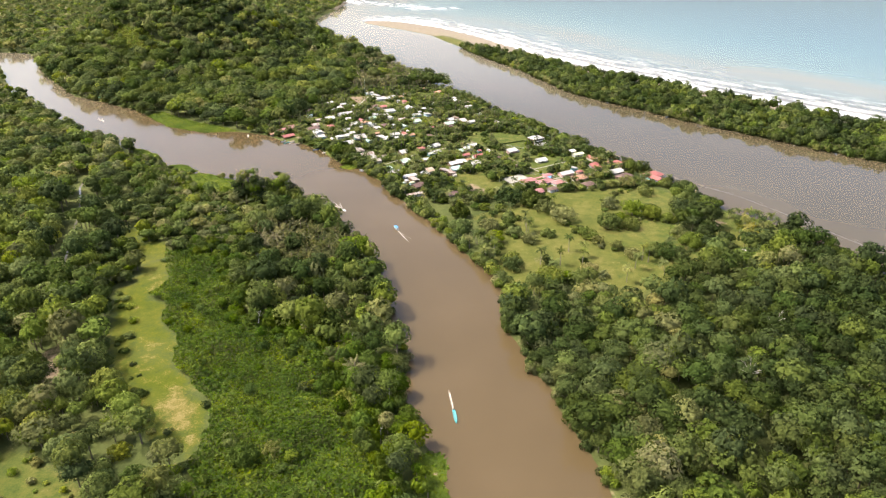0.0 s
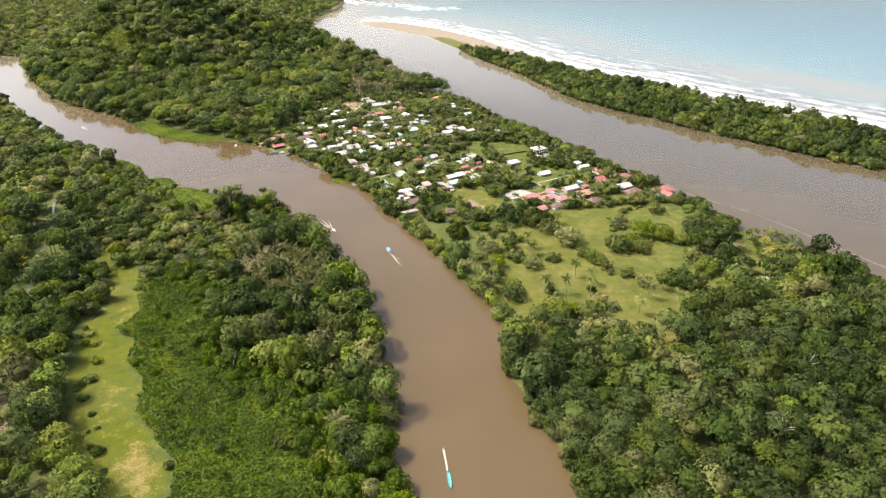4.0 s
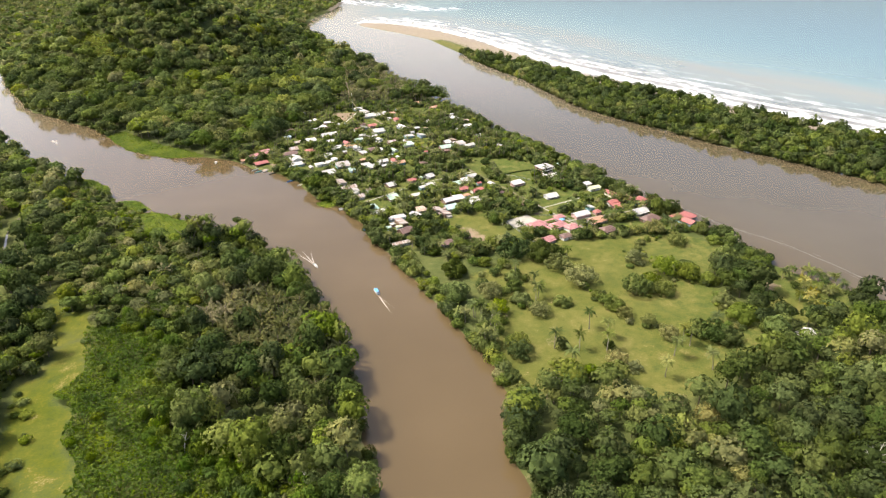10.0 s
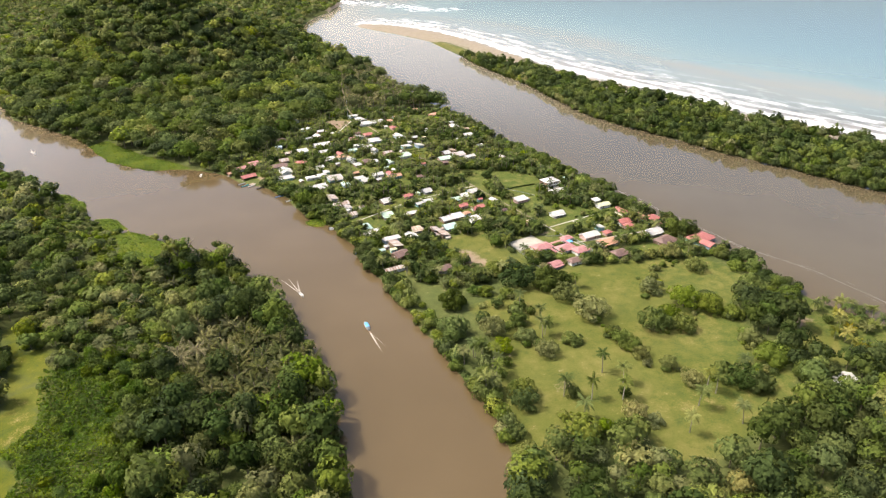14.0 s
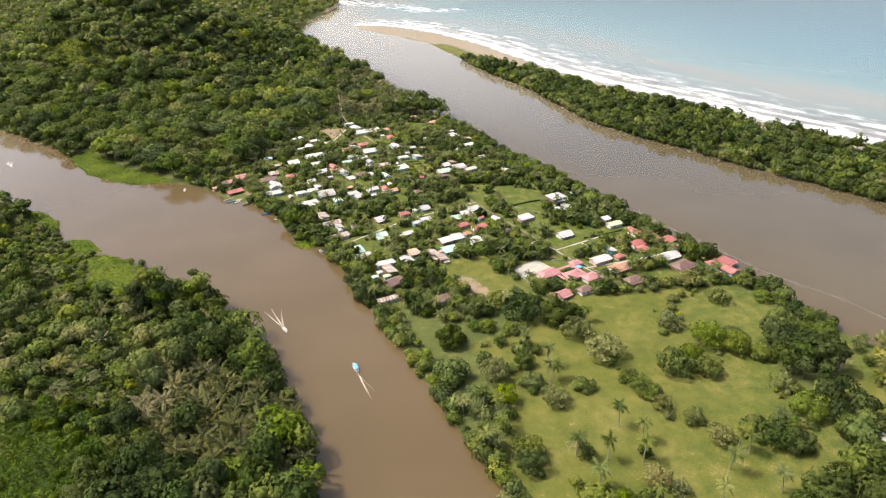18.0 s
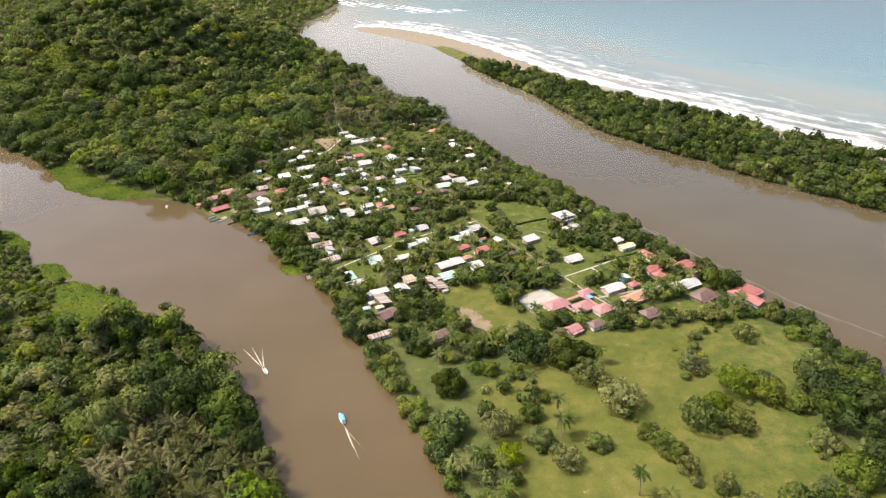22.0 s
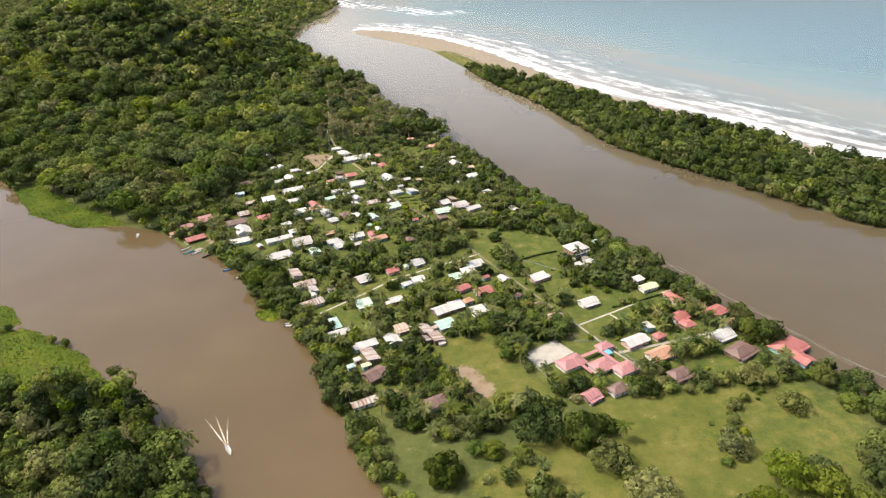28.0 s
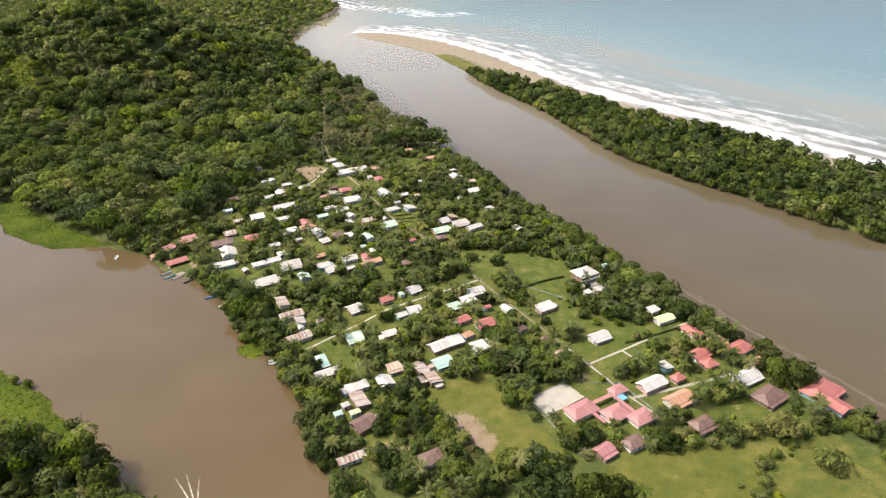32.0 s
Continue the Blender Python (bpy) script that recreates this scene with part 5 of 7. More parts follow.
house(22, 757, 7.5, 5.3, 29, "gg")
house(32, 764, 9.3, 5.8, 29, "ws")
house(-80, 741, 7.4, 4.8, 119, "es", porch=False)
house(-48, 687, 3.6, 2.8, 30, "ws")
house(3, 686, 9.5, 6.0, 118, "ks", porch=False)
house(-99, 988, 6.5, 4.4, 30, "bg")
house(-98, 766, 12.1, 6.3, 119, "ks")
house(-25, 767, 8.3, 6.1, 32, "rg")
house(116, 771, 4.8, 3.5, 33, "ws")
house(-15, 774, 4.1, 3.2, 123, "gh")
house(125, 776, 7.3, 5.4, 30, "wg")
house(38, 777, 10.1, 6.7, 27, "wg")
house(-7, 781, 8.4, 6.5, 35, "wg")
house(-119, 797, 18.1, 9.0, 32, "wg")
house(-91, 803, 7.7, 5.2, 120, "tg")
house(136, 811, 5.2, 4.0, 29, "tg")
house(-72, 814, 7.8, 6.1, 34, "wg")
house(-138, 815, 4.8, 3.8, 124, "wg")
house(-57, 815, 5.8, 4.6, 31, "wg")
house(-79, 820, 9.2, 7.1, 29, "wg")
house(-104, 821, 14.7, 8.7, 26, "es")
house(-14, 822, 7.8, 5.9, 25, "bh")
house(-130, 825, 9.5, 6.0, 28, "wh")
house(-41, 825, 12.5, 7.0, 31, "og")
house(-158, 826, 14.5, 8.6, 26, "wg")
house(-120, 831, 8.9, 7.1, 32, "wg")
house(-60, 831, 10.6, 7.6, 28, "wg")
house(-47, 833, 8.0, 5.2, 116, "rg")
house(-84, 837, 6.8, 4.9, 25, "og")
house(-116, 841, 6.2, 4.1, 30, "ws")
house(-43, 844, 5.5, 3.7, 115, "wg")
house(-162, 847, 15.8, 9.6, 118, "wg")
house(-52, 852, 4.1, 3.2, 29, "gg")
house(-126, 858, 7.1, 5.7, 35, "wg")
house(-12, 862, 4.8, 3.6, 26, "rg")
house(-172, 865, 17.8, 10.3, 29, "bh")
house(-86, 866, 7.1, 5.0, 35, "wh")
house(12, 866, 7.0, 5.4, 25, "bh")
house(-108, 868, 5.0, 3.3, 31, "wg")
house(-50, 870, 9.9, 6.7, 124, "gg")
house(-203, 874, 10.7, 6.7, 34, "ps")
house(-150, 875, 10.4, 7.6, 25, "rh")
house(-66, 875, 7.9, 6.3, 123, "wh")
house(-76, 877, 8.6, 7.0, 27, "bh")
house(11, 882, 12.9, 7.3, 25, "gg")
house(77, 882, 7.2, 5.7, 123, "eg")
house(-95, 883, 9.5, 6.2, 121, "wg")
house(-172, 885, 9.2, 6.2, 31, "kg")
house(-118, 886, 8.9, 5.9, 29, "ws")
house(40, 886, 12.2, 6.3, 34, "wg")
house(-106, 893, 10.5, 6.7, 31, "oh")
house(-33, 894, 10.3, 7.7, 30, "gs")
house(28, 894, 13.1, 6.3, 25, "es")
house(-70, 902, 6.8, 4.4, 125, "ws")
house(13, 902, 8.2, 6.7, 34, "wg")
house(-110, 903, 9.9, 6.1, 124, "rg")
house(-55, 905, 9.8, 7.6, 31, "kg")
house(-39, 908, 4.5, 3.3, 121, "wg")
house(21, 909, 7.5, 5.3, 124, "ns")
house(-172, 910, 7.1, 5.3, 29, "kg")
house(-132, 913, 11.7, 6.3, 29, "wg")
house(-156, 917, 11.1, 7.6, 27, "ws")
house(-71, 917, 7.7, 5.6, 125, "wg")
house(-97, 917, 9.2, 5.8, 34, "gg")
house(53, 926, 7.7, 5.9, 33, "wg")
house(-35, 929, 10.1, 6.8, 27, "wg")
house(-81, 931, 10.2, 6.3, 30, "wg")
house(-19, 932, 9.3, 6.8, 124, "ws")
house(-189, 934, 7.4, 5.0, 26, "Bg")
house(-94, 936, 7.9, 5.2, 30, "wg")
house(-138, 942, 19.5, 10.0, 29, "wg")
house(-31, 945, 5.5, 3.7, 30, "wg")
house(28, 953, 4.0, 3.2, 29, "ws")
house(-75, 954, 15.4, 8.6, 27, "ws")
house(-13, 961, 4.8, 3.7, 33, "ns")
house(-103, 964, 9.2, 6.5, 31, "pg")
house(-193, 964, 12.1, 7.1, 35, "bh")
house(-26, 965, 6.5, 5.2, 27, "wg")
house(-158, 967, 8.5, 5.9, 35, "wg")
house(-45, 971, 15.7, 9.5, 121, "wg")
house(42, 971, 11.5, 6.3, 27, "ws")
house(-95, 972, 10.0, 6.8, 125, "es")
house(-149, 977, 11.2, 8.0, 120, "wg")
house(-85, 982, 11.0, 8.6, 26, "rh")
house(-130, 987, 6.1, 4.0, 124, "wg")
house(-126, 994, 5.2, 3.3, 28, "gg")
house(-211, 995, 9.1, 5.9, 35, "ks")
house(41, 997, 6.8, 4.4, 33, "ns")
house(-11, 1000, 5.1, 4.0, 121, "ws")
house(-149, 1000, 7.9, 5.3, 26, "wg")
house(-174, 1010, 5.5, 4.3, 33, "wh")
house(-218, 1012, 7.4, 4.9, 35, "tg")
house(-55, 1012, 8.8, 6.8, 123, "rh")
house(-167, 1014, 6.3, 4.7, 122, "wg")
house(24, 1014, 10.5, 8.3, 116, "wg")
house(-65, 1016, 4.4, 3.2, 32, "ws")
house(-186, 1026, 4.7, 3.3, 29, "wg")
house(21, 1033, 6.2, 4.0, 34, "wh")
house(-91, 1034, 16.4, 8.1, 28, "ws")
house(-198, 1039, 8.5, 5.7, 31, "wg")
house(-77, 1042, 11.9, 7.1, 31, "ws")
house(-63, 1043, 8.2, 5.1, 27, "os")
house(-193, 1055, 10.6, 6.7, 123, "wg")
house(-104, 1057, 14.1, 8.0, 124, "wh")
house(-57, 1067, 5.6, 4.3, 30, "og")
house(-115, 1074, 11.5, 6.3, 29, "wg")
house(0, 1078, 16.2, 7.9, 31, "oh")
house(-29, 1106, 6.9, 5.4, 26, "oh")
house(238, 470, 9.6, 7.4, 30, "wg", label="white-roofed house almost hidden in the forest")
house(314, 501, 14.1, 9.9, 40, "rg", label="red-roofed house on the wooded east shore")

# the large two-storey house with its verandas
big = house(118, 796, 15, 12.5, 30, "wh", 2, False, "large two-storey house with columned verandas and a white hipped roof")
VCOL = Geo().box(-0.16, -0.16, 0, 0.16, 0.16, 5.0).mesh("column", FRAMEWHITE)
for q in range(6):
    part("column", VCOL, big, "", (-7.6 + 15.2 * q / 5, -8.0, 0))
part("veranda", Geo().box(-7.9, -8.3, 2.5, 7.9, -6.27, 2.75).box(-7.9, -8.3, -0.5, 7.9, -6.27, 0.1).mesh("veranda", FRAMEWHITE), big)
part("railing", Geo().box(-7.8, -8.28, 3.55, 7.8, -8.2, 3.65).box(-7.8, -8.26, 3.1, 7.8, -8.22, 3.16).mesh("railing", DARKTRIM), big)
# dark glass panels stand in for the shaded openings behind the columns
for q in range(5):
    for zz in (0.15, 2.85):
        part("opening_shade", Geo().box(-1.15, -0.05, 0, 1.15, 0.03, 2.05).mesh("opening_shade", glass), big, "dark panel for the shade in a veranda opening", (-6.0 + 3.0 * q, -6.32, zz))
part("terrace", Geo().box(-9, -13.5, -0.5, 9, -8.35, 0.25).mesh("terrace", CONCRETE), big, "bare concrete forecourt")

# ---- the school, its court and the playing field ----
school = thing("school", 104, 648, z_at(104, 648), 30.7, "low school of pink-roofed wings joined by covered walks", "school")


def wing(x, y, w, d, kind="h"):
    rm, rise = roof_mesh(w, d, kind, ROOF["p"], 0.9, 0.16 * d + 0.5)
    part("wing", Geo().box(x - w / 2, y - d / 2, -0.5, x + w / 2, y + d / 2, 2.9).mesh("wing", WALL[1]), school, "white classroom walls")
    part("roof", rm, school, "faded pink metal roof", (x, y, 2.95))
    for k in range(4):
        window(school, x - w / 2 + w * (k + 0.5) / 4, y - d / 2 - 0.03, 1.6, 0)


wing(-12.0, 7.0, 15.5, 9.5)
wing(1.5, -4.5, 12.5, 9.0)
wing(10.5, -14.0, 12.0, 8.5)
wing(15.5, 9.0, 8.5, 5.5)
for x0, y0, x1, y1 in ((-4.5, 6.5, 11.5, 9.0), (9.0, -9.5, 11.4, 6.4), (-9.5, -7.5, -7.2, 2.0), (-7.1, -10.5, 4.5, -9.2)):
    part("walkway_roof", Geo().box(x0, y0, 2.7, x1, y1, 2.85).mesh("walkway_roof", ROOF["p"]), school)
    for px, py in ((x0 + 0.2, y0 + 0.2), (x1 - 0.2, y1 - 0.2)):
        part("walkway_post", PPOST, school, "", (px, py, 0.3))
HOUSES += [(104, 648, 22, 15, radians(30)), (78, 660, 16, 11, radians(35))]
court = thing("sports_court", 78.5, 660.2, z_at(78, 660), 34, "worn pale concrete sports court with a low kerb", "sports court")
part("slab", Geo().box(-13.0, -8.2, -0.5, 13.0, 8.2, 0.16).mesh("slab", COURTTOP), court)
for x0, y0, x1, y1 in ((-13.3, -8.5, 13.3, -8.2), (-13.3, 8.2, 13.3, 8.5), (-13.3, -8.2, -13.0, 8.2), (13.0, -8.2, 13.3, 8.2)):
    part("kerb", Geo().box(x0, y0, -0.4, x1, y1, 0.5).mesh("kerb", CONCRETE), court)


def fence(line, height, label, mat=FENCEGREY, gap=3.0, name="fence"):
    x0, y0 = line[0]
    ob = thing(name, x0, y0, z_at(x0, y0), 0, label, "fence")
    post = Geo().box(-0.06, -0.06, -0.4, 0.06, 0.06, height).mesh("post", mat)
    for (ax, ay), (bx, by) in zip(line[:-1], line[1:]):
        L = math.hypot(bx - ax, by - ay)
        n, a = max(1, int(L / gap)), math.degrees(math.atan2(by - ay, bx - ax))
        for k in range(n):
            px, py = ax + (bx - ax) * k / n - x0, ay + (by - ay) * k / n - y0
            part("post", post, ob, "", (px, py, 0))
            s = L / n
            g = Geo()
            for q in range(5):
                g.box(0.07, -0.02, height * (0.12 + 0.2 * q), s - 0.07, 0.02, height * (0.12 + 0.2 * q) + 0.07)
            part("rail_panel", g.mesh("rail_panel", mat), ob, "", (px, py, 0), a)
    return ob


fence([(60, 664), (72, 642), (84, 616)], 1.7, "grey-green wire fence between field and school")
fence([(96, 672), (116, 672), (131, 645), (124, 628)], 1.6, "grey-green wire fence round the school yard")
fence([(66, 790), (88, 775), (100, 766)], 1.3, "low fence along the house garden")

# ---- landing, jetties and boats ----
GREENPAINT = plain("green_paint", (0.05, 0.22, 0.13), 0.45, 0.4, 0.2)


def boat(x, y, rz, length, beam, hull, canopy, label, floats=True):
    ob = thing("boat", x, y, 0.0, rz, label, "boat")
    n, g = 9, Geo()
    V = []
    for k in range(n):
        s = k / (n - 1)
        b = beam / 2 * min(1.0, 0.72 + 1.2 * s) * (1 - max(0, (s - 0.55) / 0.45) ** 2.2 * 0.93)
        xx, sheer = -length / 2 + length * s, 0.75 + 0.5 * max(0, s - 0.5) ** 2 * 3
        V += [(xx, -b, sheer), (xx, -b * 0.62, -0.3), (xx, b * 0.62, -0.3), (xx, b, sheer), (xx, b * 0.88, sheer), (xx, b * 0.55, 0.12), (xx, -b * 0.55, 0.12), (xx, -b * 0.88, sheer)]
    q = [(8 * k + j, 8 * k + (j + 1) % 8, 8 * k + 8 + (j + 1) % 8, 8 * k + 8 + j) for k in range(n - 1) for j in range(8)]
    q += [(0, 3, 2, 1), (0, 7, 4, 3), (7, 6, 5, 4)]
    part("hull", g.add(V, q).mesh("hull", hull), ob)
    for k in range(4):
        xx = -length * 0.32 + k * length * 0.17
        part("bench", Geo().box(xx, -beam * 0.36, 0.5, xx + 0.4, beam * 0.36, 0.56).mesh("bench", PLANK), ob)
    if canopy:
        z = 2.05
        part("canopy", Geo().add([(-length * 0.40, -beam * 0.5, z), (length * 0.18, -beam * 0.5, z), (length * 0.18, 0, z + 0.25), (-length * 0.40, 0, z + 0.25), (length * 0.18, beam * 0.5, z), (-length * 0.40, beam * 0.5, z)] +
                                 [(-length * 0.40, -beam * 0.5, z - 0.08), (length * 0.18, -beam * 0.5, z - 0.08), (length * 0.18, 0, z + 0.17), (-length * 0.40, 0, z + 0.17), (length * 0.18, beam * 0.5, z - 0.08), (-length * 0.40, beam * 0.5, z - 0.08)],
                                 [(0, 1, 2, 3), (3, 2, 4, 5), (9, 8, 7, 6), (11, 10, 8, 9), (0, 6, 7, 1), (4, 10, 11, 5), (1, 7, 8, 2), (2, 8, 10, 4), (0, 3, 9, 6), (3, 5, 11, 9)]).mesh("canopy", canopy), ob, "tour boat sun canopy")
        for xx in (-length * 0.38, length * 0.16):
            for yy in (-beam * 0.44, beam * 0.44):
                part("canopy_post", Geo().box(xx - 0.03, yy - 0.03, 0.5, xx + 0.03, yy + 0.03, z - 0.02).mesh("canopy_post", DARKTRIM), ob)
    part("outboard_motor", Geo().box(-length / 2 - 0.55, -0.22, 0.3, -length / 2 - 0.02, 0.22, 1.15).box(-length / 2 - 0.4, -0.08, -0.6, -length / 2 - 0.15, 0.08, 0.3).mesh("outboard_motor", DARKTRIM), ob)
    return ob


foam_mat, ft, fb = material("churned_water", 0.6, 0.3)
fn = noise_of(ft, 1.1, 4)
ft.links.new(ramp(ft, fn, ((0.36, (0.16, 0.12, 0.075)), (0.62, (0.62, 0.56, 0.48)))), fb.inputs["Base Color"])


def wake(x, y, rz, trails, seed):
    """Churned white water behind a boat: long tapering strips that fray towards their ends."""
    r = np.random.RandomState(seed)
    V, Q = [], []
    for (y0, y1, length, wide) in trails:
        for strand in range(5):
            a, b = r.uniform(0.0, 0.22) if strand else 0.0, r.uniform(0.45, 1.0)
            n = int(length * (b - a) / 0.8) + 2
            shift = r.uniform(-0.5, 0.5) * wide
            for k in range(n):
                s = a + (b - a) * k / (n - 1)
                cx = -length * s
                cy = y0 + (y1 - y0) * s ** 1.15 + shift * (0.7 + 0.8 * s) + 0.06 * math.sin(k * 1.3 + strand)
                ww = 0.5 * wide * (1 - s) ** 0.8 * (0.35 + 0.25 * r.uniform()) * min(1.0, (n - 1 - k) / 4 + 0.05)
                V += [(cx, cy - ww, 0.03 + 0.004 * strand), (cx, cy + ww, 0.03 + 0.004 * strand)]
                if k:
                    m = len(V)
                    Q.append((m - 4, m - 3, m - 1, m - 2))
    ob = new("wake", mesh_of("wake", np.array(V), Q, mats=[foam_mat]))
    ob.matrix_world = pose(x, y, 0, 0, 0, rz)
    return tagged(ob, "white churned wake trailing behind a boat", "wake", kind="stuff")


# a long calm streak left on the east river by a passed boat
streak_mat, st_, sb_ = material("calm_streak", 0.35, 0.4)
st_.links.new(ramp(st_, noise_of(st_, 0.25, 4), ((0.35, (0.10, 0.085, 0.06)), (0.65, (0.19, 0.165, 0.13)))), sb_.inputs["Base Color"])
STREAK = [(352, 482), (331, 526), (312, 566), (291, 606), (263, 639), (250, 656), (236, 682), (221, 710), (207, 733), (196, 756), (183, 782)]
SV, SQ = [], []
sr = np.random.RandomState(19)
for k in range(150):
    i = sr.randint(0, len(STREAK) - 1)
    (ax, ay), (bx, by) = STREAK[i], STREAK[i + 1]
    s0, ln = sr.uniform(0, 1), sr.uniform(5, 16) / math.hypot(bx - ax, by - ay)
    o, ww = sr.normal(0, 1.7), sr.uniform(0.08, 0.2)
    ux, uy = (bx - ax) / math.hypot(bx - ax, by - ay), (by - ay) / math.hypot(bx - ax, by - ay)
    for s1, w1 in ((s0, 0.02), (s0 + ln * 0.5, ww), (s0 + ln, 0.02)):
        px, py = ax + (bx - ax) * s1, ay + (by - ay) * s1
        SV += [(px + uy * (o - w1), py - ux * (o - w1), 0.03), (px + uy * (o + w1), py - ux * (o + w1), 0.03)]
    m = len(SV)
    SQ += [(m - 6, m - 5, m - 3, m - 4), (m - 4, m - 3, m - 1, m - 2)]
for k, (px, py) in enumerate(STREAK):
    w1 = 0.36 - 0.028 * k
    SV += [(px - w1, py - w1 * 0.5, 0.035), (px + w1, py + w1 * 0.5, 0.035)]
    if k:
        m = len(SV)
        SQ.append((m - 4, m - 3, m - 1, m - 2))
tagged(new("wake", mesh_of("wake", np.array(SV), SQ, mats=[streak_mat])), "long faint broken wake line on the east river", "wake", kind="stuff")
boat(-42, 540, 113, 9.5, 2.6, HULLWHITE, CANOPYBLUE, "white river boat with a blue canopy under way")
wake(-40.2, 535.6, 113, [(0, 0, 30, 1.0), (0.3, -5.0, 24, 0.4)], 1)
boat(5, 284, -83, 10.5, 1.9, HULLTEAL, None, "long narrow turquoise river boat under way")
wake(4.4, 289.4, -83, [(0, 0, 26, 0.9)], 2)
boat(-94, 583, -58, 7.5, 2.3, HULLWHITE, None, "white open speedboat under way")
wake(-96, 586.4, -58, [(0, 1.0, 30, 0.8), (0.5, 7.5, 26, 0.6), (-0.5, -5, 32, 0.6)], 3)
boat(-488, 938, -50, 8, 2.3, HULLWHITE, None, "white open boat far up the river")
wake(-491, 941.5, -50, [(0, 0.5, 22, 1.4), (0.5, 5, 16, 1.0), (-0.5, -4, 18, 1.0)], 4)
boat(-560, 1086, -20, 11, 2.6, GREENPAINT, GREENPAINT, "dark green covered boat moored under the far bank")
boat(-255, 848, -75, 8.5, 2.5, HULLWHITE, None, "white boat lying off the landing")
boat(-154, 781, 35, 8.5, 2.0, HULLBLUE, None, "blue open boat moored at the bank")
boat(-88, 702, 20, 8.5, 1.8, HULLWHITE, None, "white open boat moored beside the footpath")
boat(-87, 699, 18, 8.5, 1.6, HULLWHITE, None, "weathered pale boat moored beside the footpath")
for k, (bx, by, hue) in enumerate(((-197, 813, HULLTEAL), (-202, 819, HULLWHITE), (-190, 812, HULLWHITE), (-179, 806, DARKTRIM))):
    boat(bx, by, 48, 9.0, 1.6, hue, None, "long open boat moored side by side at the landing")
boat(-142, 768, 40, 6.0, 2.0, HULLWHITE, None, "pale weathered boat pulled up under the trees")
boat(-62, 651, 80, 5.0, 1.6, HULLBLUE, None, "small blue boat moored under the trees")


def jetty(x, y, rz, length, width, roof, label):
    ob = thing("jetty", x, y, 0.0, rz, label, "jetty")
    for k in range(int(length / 0.45)):
        part("plank", JPLANK, ob, "", (-length / 2 + 0.45 * k + 0.2, 0, 0.85)).scale = (1, width / 4.0, 1)
    for xx in np.linspace(-length / 2 + 0.3, length / 2 - 0.3, 5):
        for yy in (-width / 2 + 0.2, width / 2 - 0.2):
            part("pile", JPILE, ob, "", (float(xx), yy, 0))
    if roof:
        rm, _ = roof_mesh(length * 0.9, width, "g", ROOF[roof], 0.5)
        part("roof", rm, ob, ROOF_WORD[roof] + " roof", (0, 0, 3.5))
        for xx in (-length * 0.42, 0.0, length * 0.42):
            for yy in (-width / 2 + 0.3, width / 2 - 0.3):
                part("roof_post", JPOST, ob, "", (xx, yy, 0.9))
    return ob


JPLANK = Geo().box(-0.20, -2.0, 0, 0.20, 2.0, 0.07).mesh("plank", PLANK)
JPILE = Geo().tube([(0, 0, -3), (0, 0, 0.84)], [0.14, 0.12], 6).mesh("pile", POST)
JPOST = Geo().box(-0.09, -0.09, 0, 0.09, 0.09, 2.6).mesh("roof_post", POST)
jetty(-199, 834, 38, 17, 9, "r", "covered landing stage on piles with a red metal roof")
jetty(-221, 845, 38, 8, 5, "o", "small covered boat shed with an orange-brown metal roof")
house(-213, 860, 19, 8.5, 50, "pg", porch=False, label="long low waterside house with a faded pink metal roof")
jetty(-188, 820, 52, 14, 4.5, None, "open plank jetty at the boat landing")
jetty(-80, 706, 28, 7, 2.2, None, "small plank jetty at the end of the footpath")
HOUSES += [(-199, 834, 12, 8, radians(38)), (-221, 845, 6, 4, radians(35)), (-186, 818, 10, 8, radians(35))]


# ---- mast, hedges ----
mast = thing("radio_mast", -122, 1068, z_at(-122, 1068), 15, "slender pale lattice mast with an aerial beside the track", "mast")
for k in range(3):
    a = k * 2.0944
    part("leg", Geo().tube([(0.55 * math.cos(a), 0.55 * math.sin(a), -0.3), (0.3 * math.cos(a), 0.3 * math.sin(a), 24)], [0.09, 0.07], 5).mesh("leg", FENCEGREY), mast)
for k in range(16):
    z, q = 0.8 + 1.45 * k, 0.55 - 0.25 * (0.8 + 1.45 * k) / 24
    part("brace", Geo().box(-q, -0.05, z, q, 0.05, z + 0.1).box(-0.05, -q, z, 0.05, q, z + 0.1).mesh("brace", FENCEGREY), mast)
part("aerial", Geo().tube([(0, 0, 23.6), (0, 0, 27)], [0.22, 0.12], 6).mesh("aerial", FRAMEWHITE), mast)


def hedge(x0, y0, x1, y1, r, label, key="dark_leaves"):
    """A clipped row of bushes in one piece."""
    n = max(2, int(math.hypot(x1 - x0, y1 - y0) / (r * 0.9)))
    P = np.array([(x0 + (x1 - x0) * k / n, y0 + (y1 - y0) * k / n) for k in range(n + 1)])
    ob = wood("hedge", label, FOREST[key], MIDDLE[:3], grounded(P), np.full(n + 1, r), np.full(n + 1, 0.05), np.full(n + 1, 1.1), int(x0) % 97, False, "hedge")
    ob["kind"] = ""
    return ob


hedge(70, 781, 83, 790, 1.2, "trimmed dark green hedge between two lawns")
hedge(83, 790, 103, 798, 1.1, "dark green hedge along the large house garden")
hedge(129, 712, 145, 718, 1.0, "low green hedge beside the pale footpath")
hedge(145, 718, 167, 729, 1.0, "low green hedge beside the pale footpath")
for k in range(3):
    hedge(-31 + 2.5 * k, 918 - 8 * k, -17 + 3 * k, 921 - 8 * k, 1.0, "low clipped garden hedge in a row on grass", "rainforest_leaves")
hedge(60, 684, 44, 694, 1.1, "dark green hedge north of the playing field")
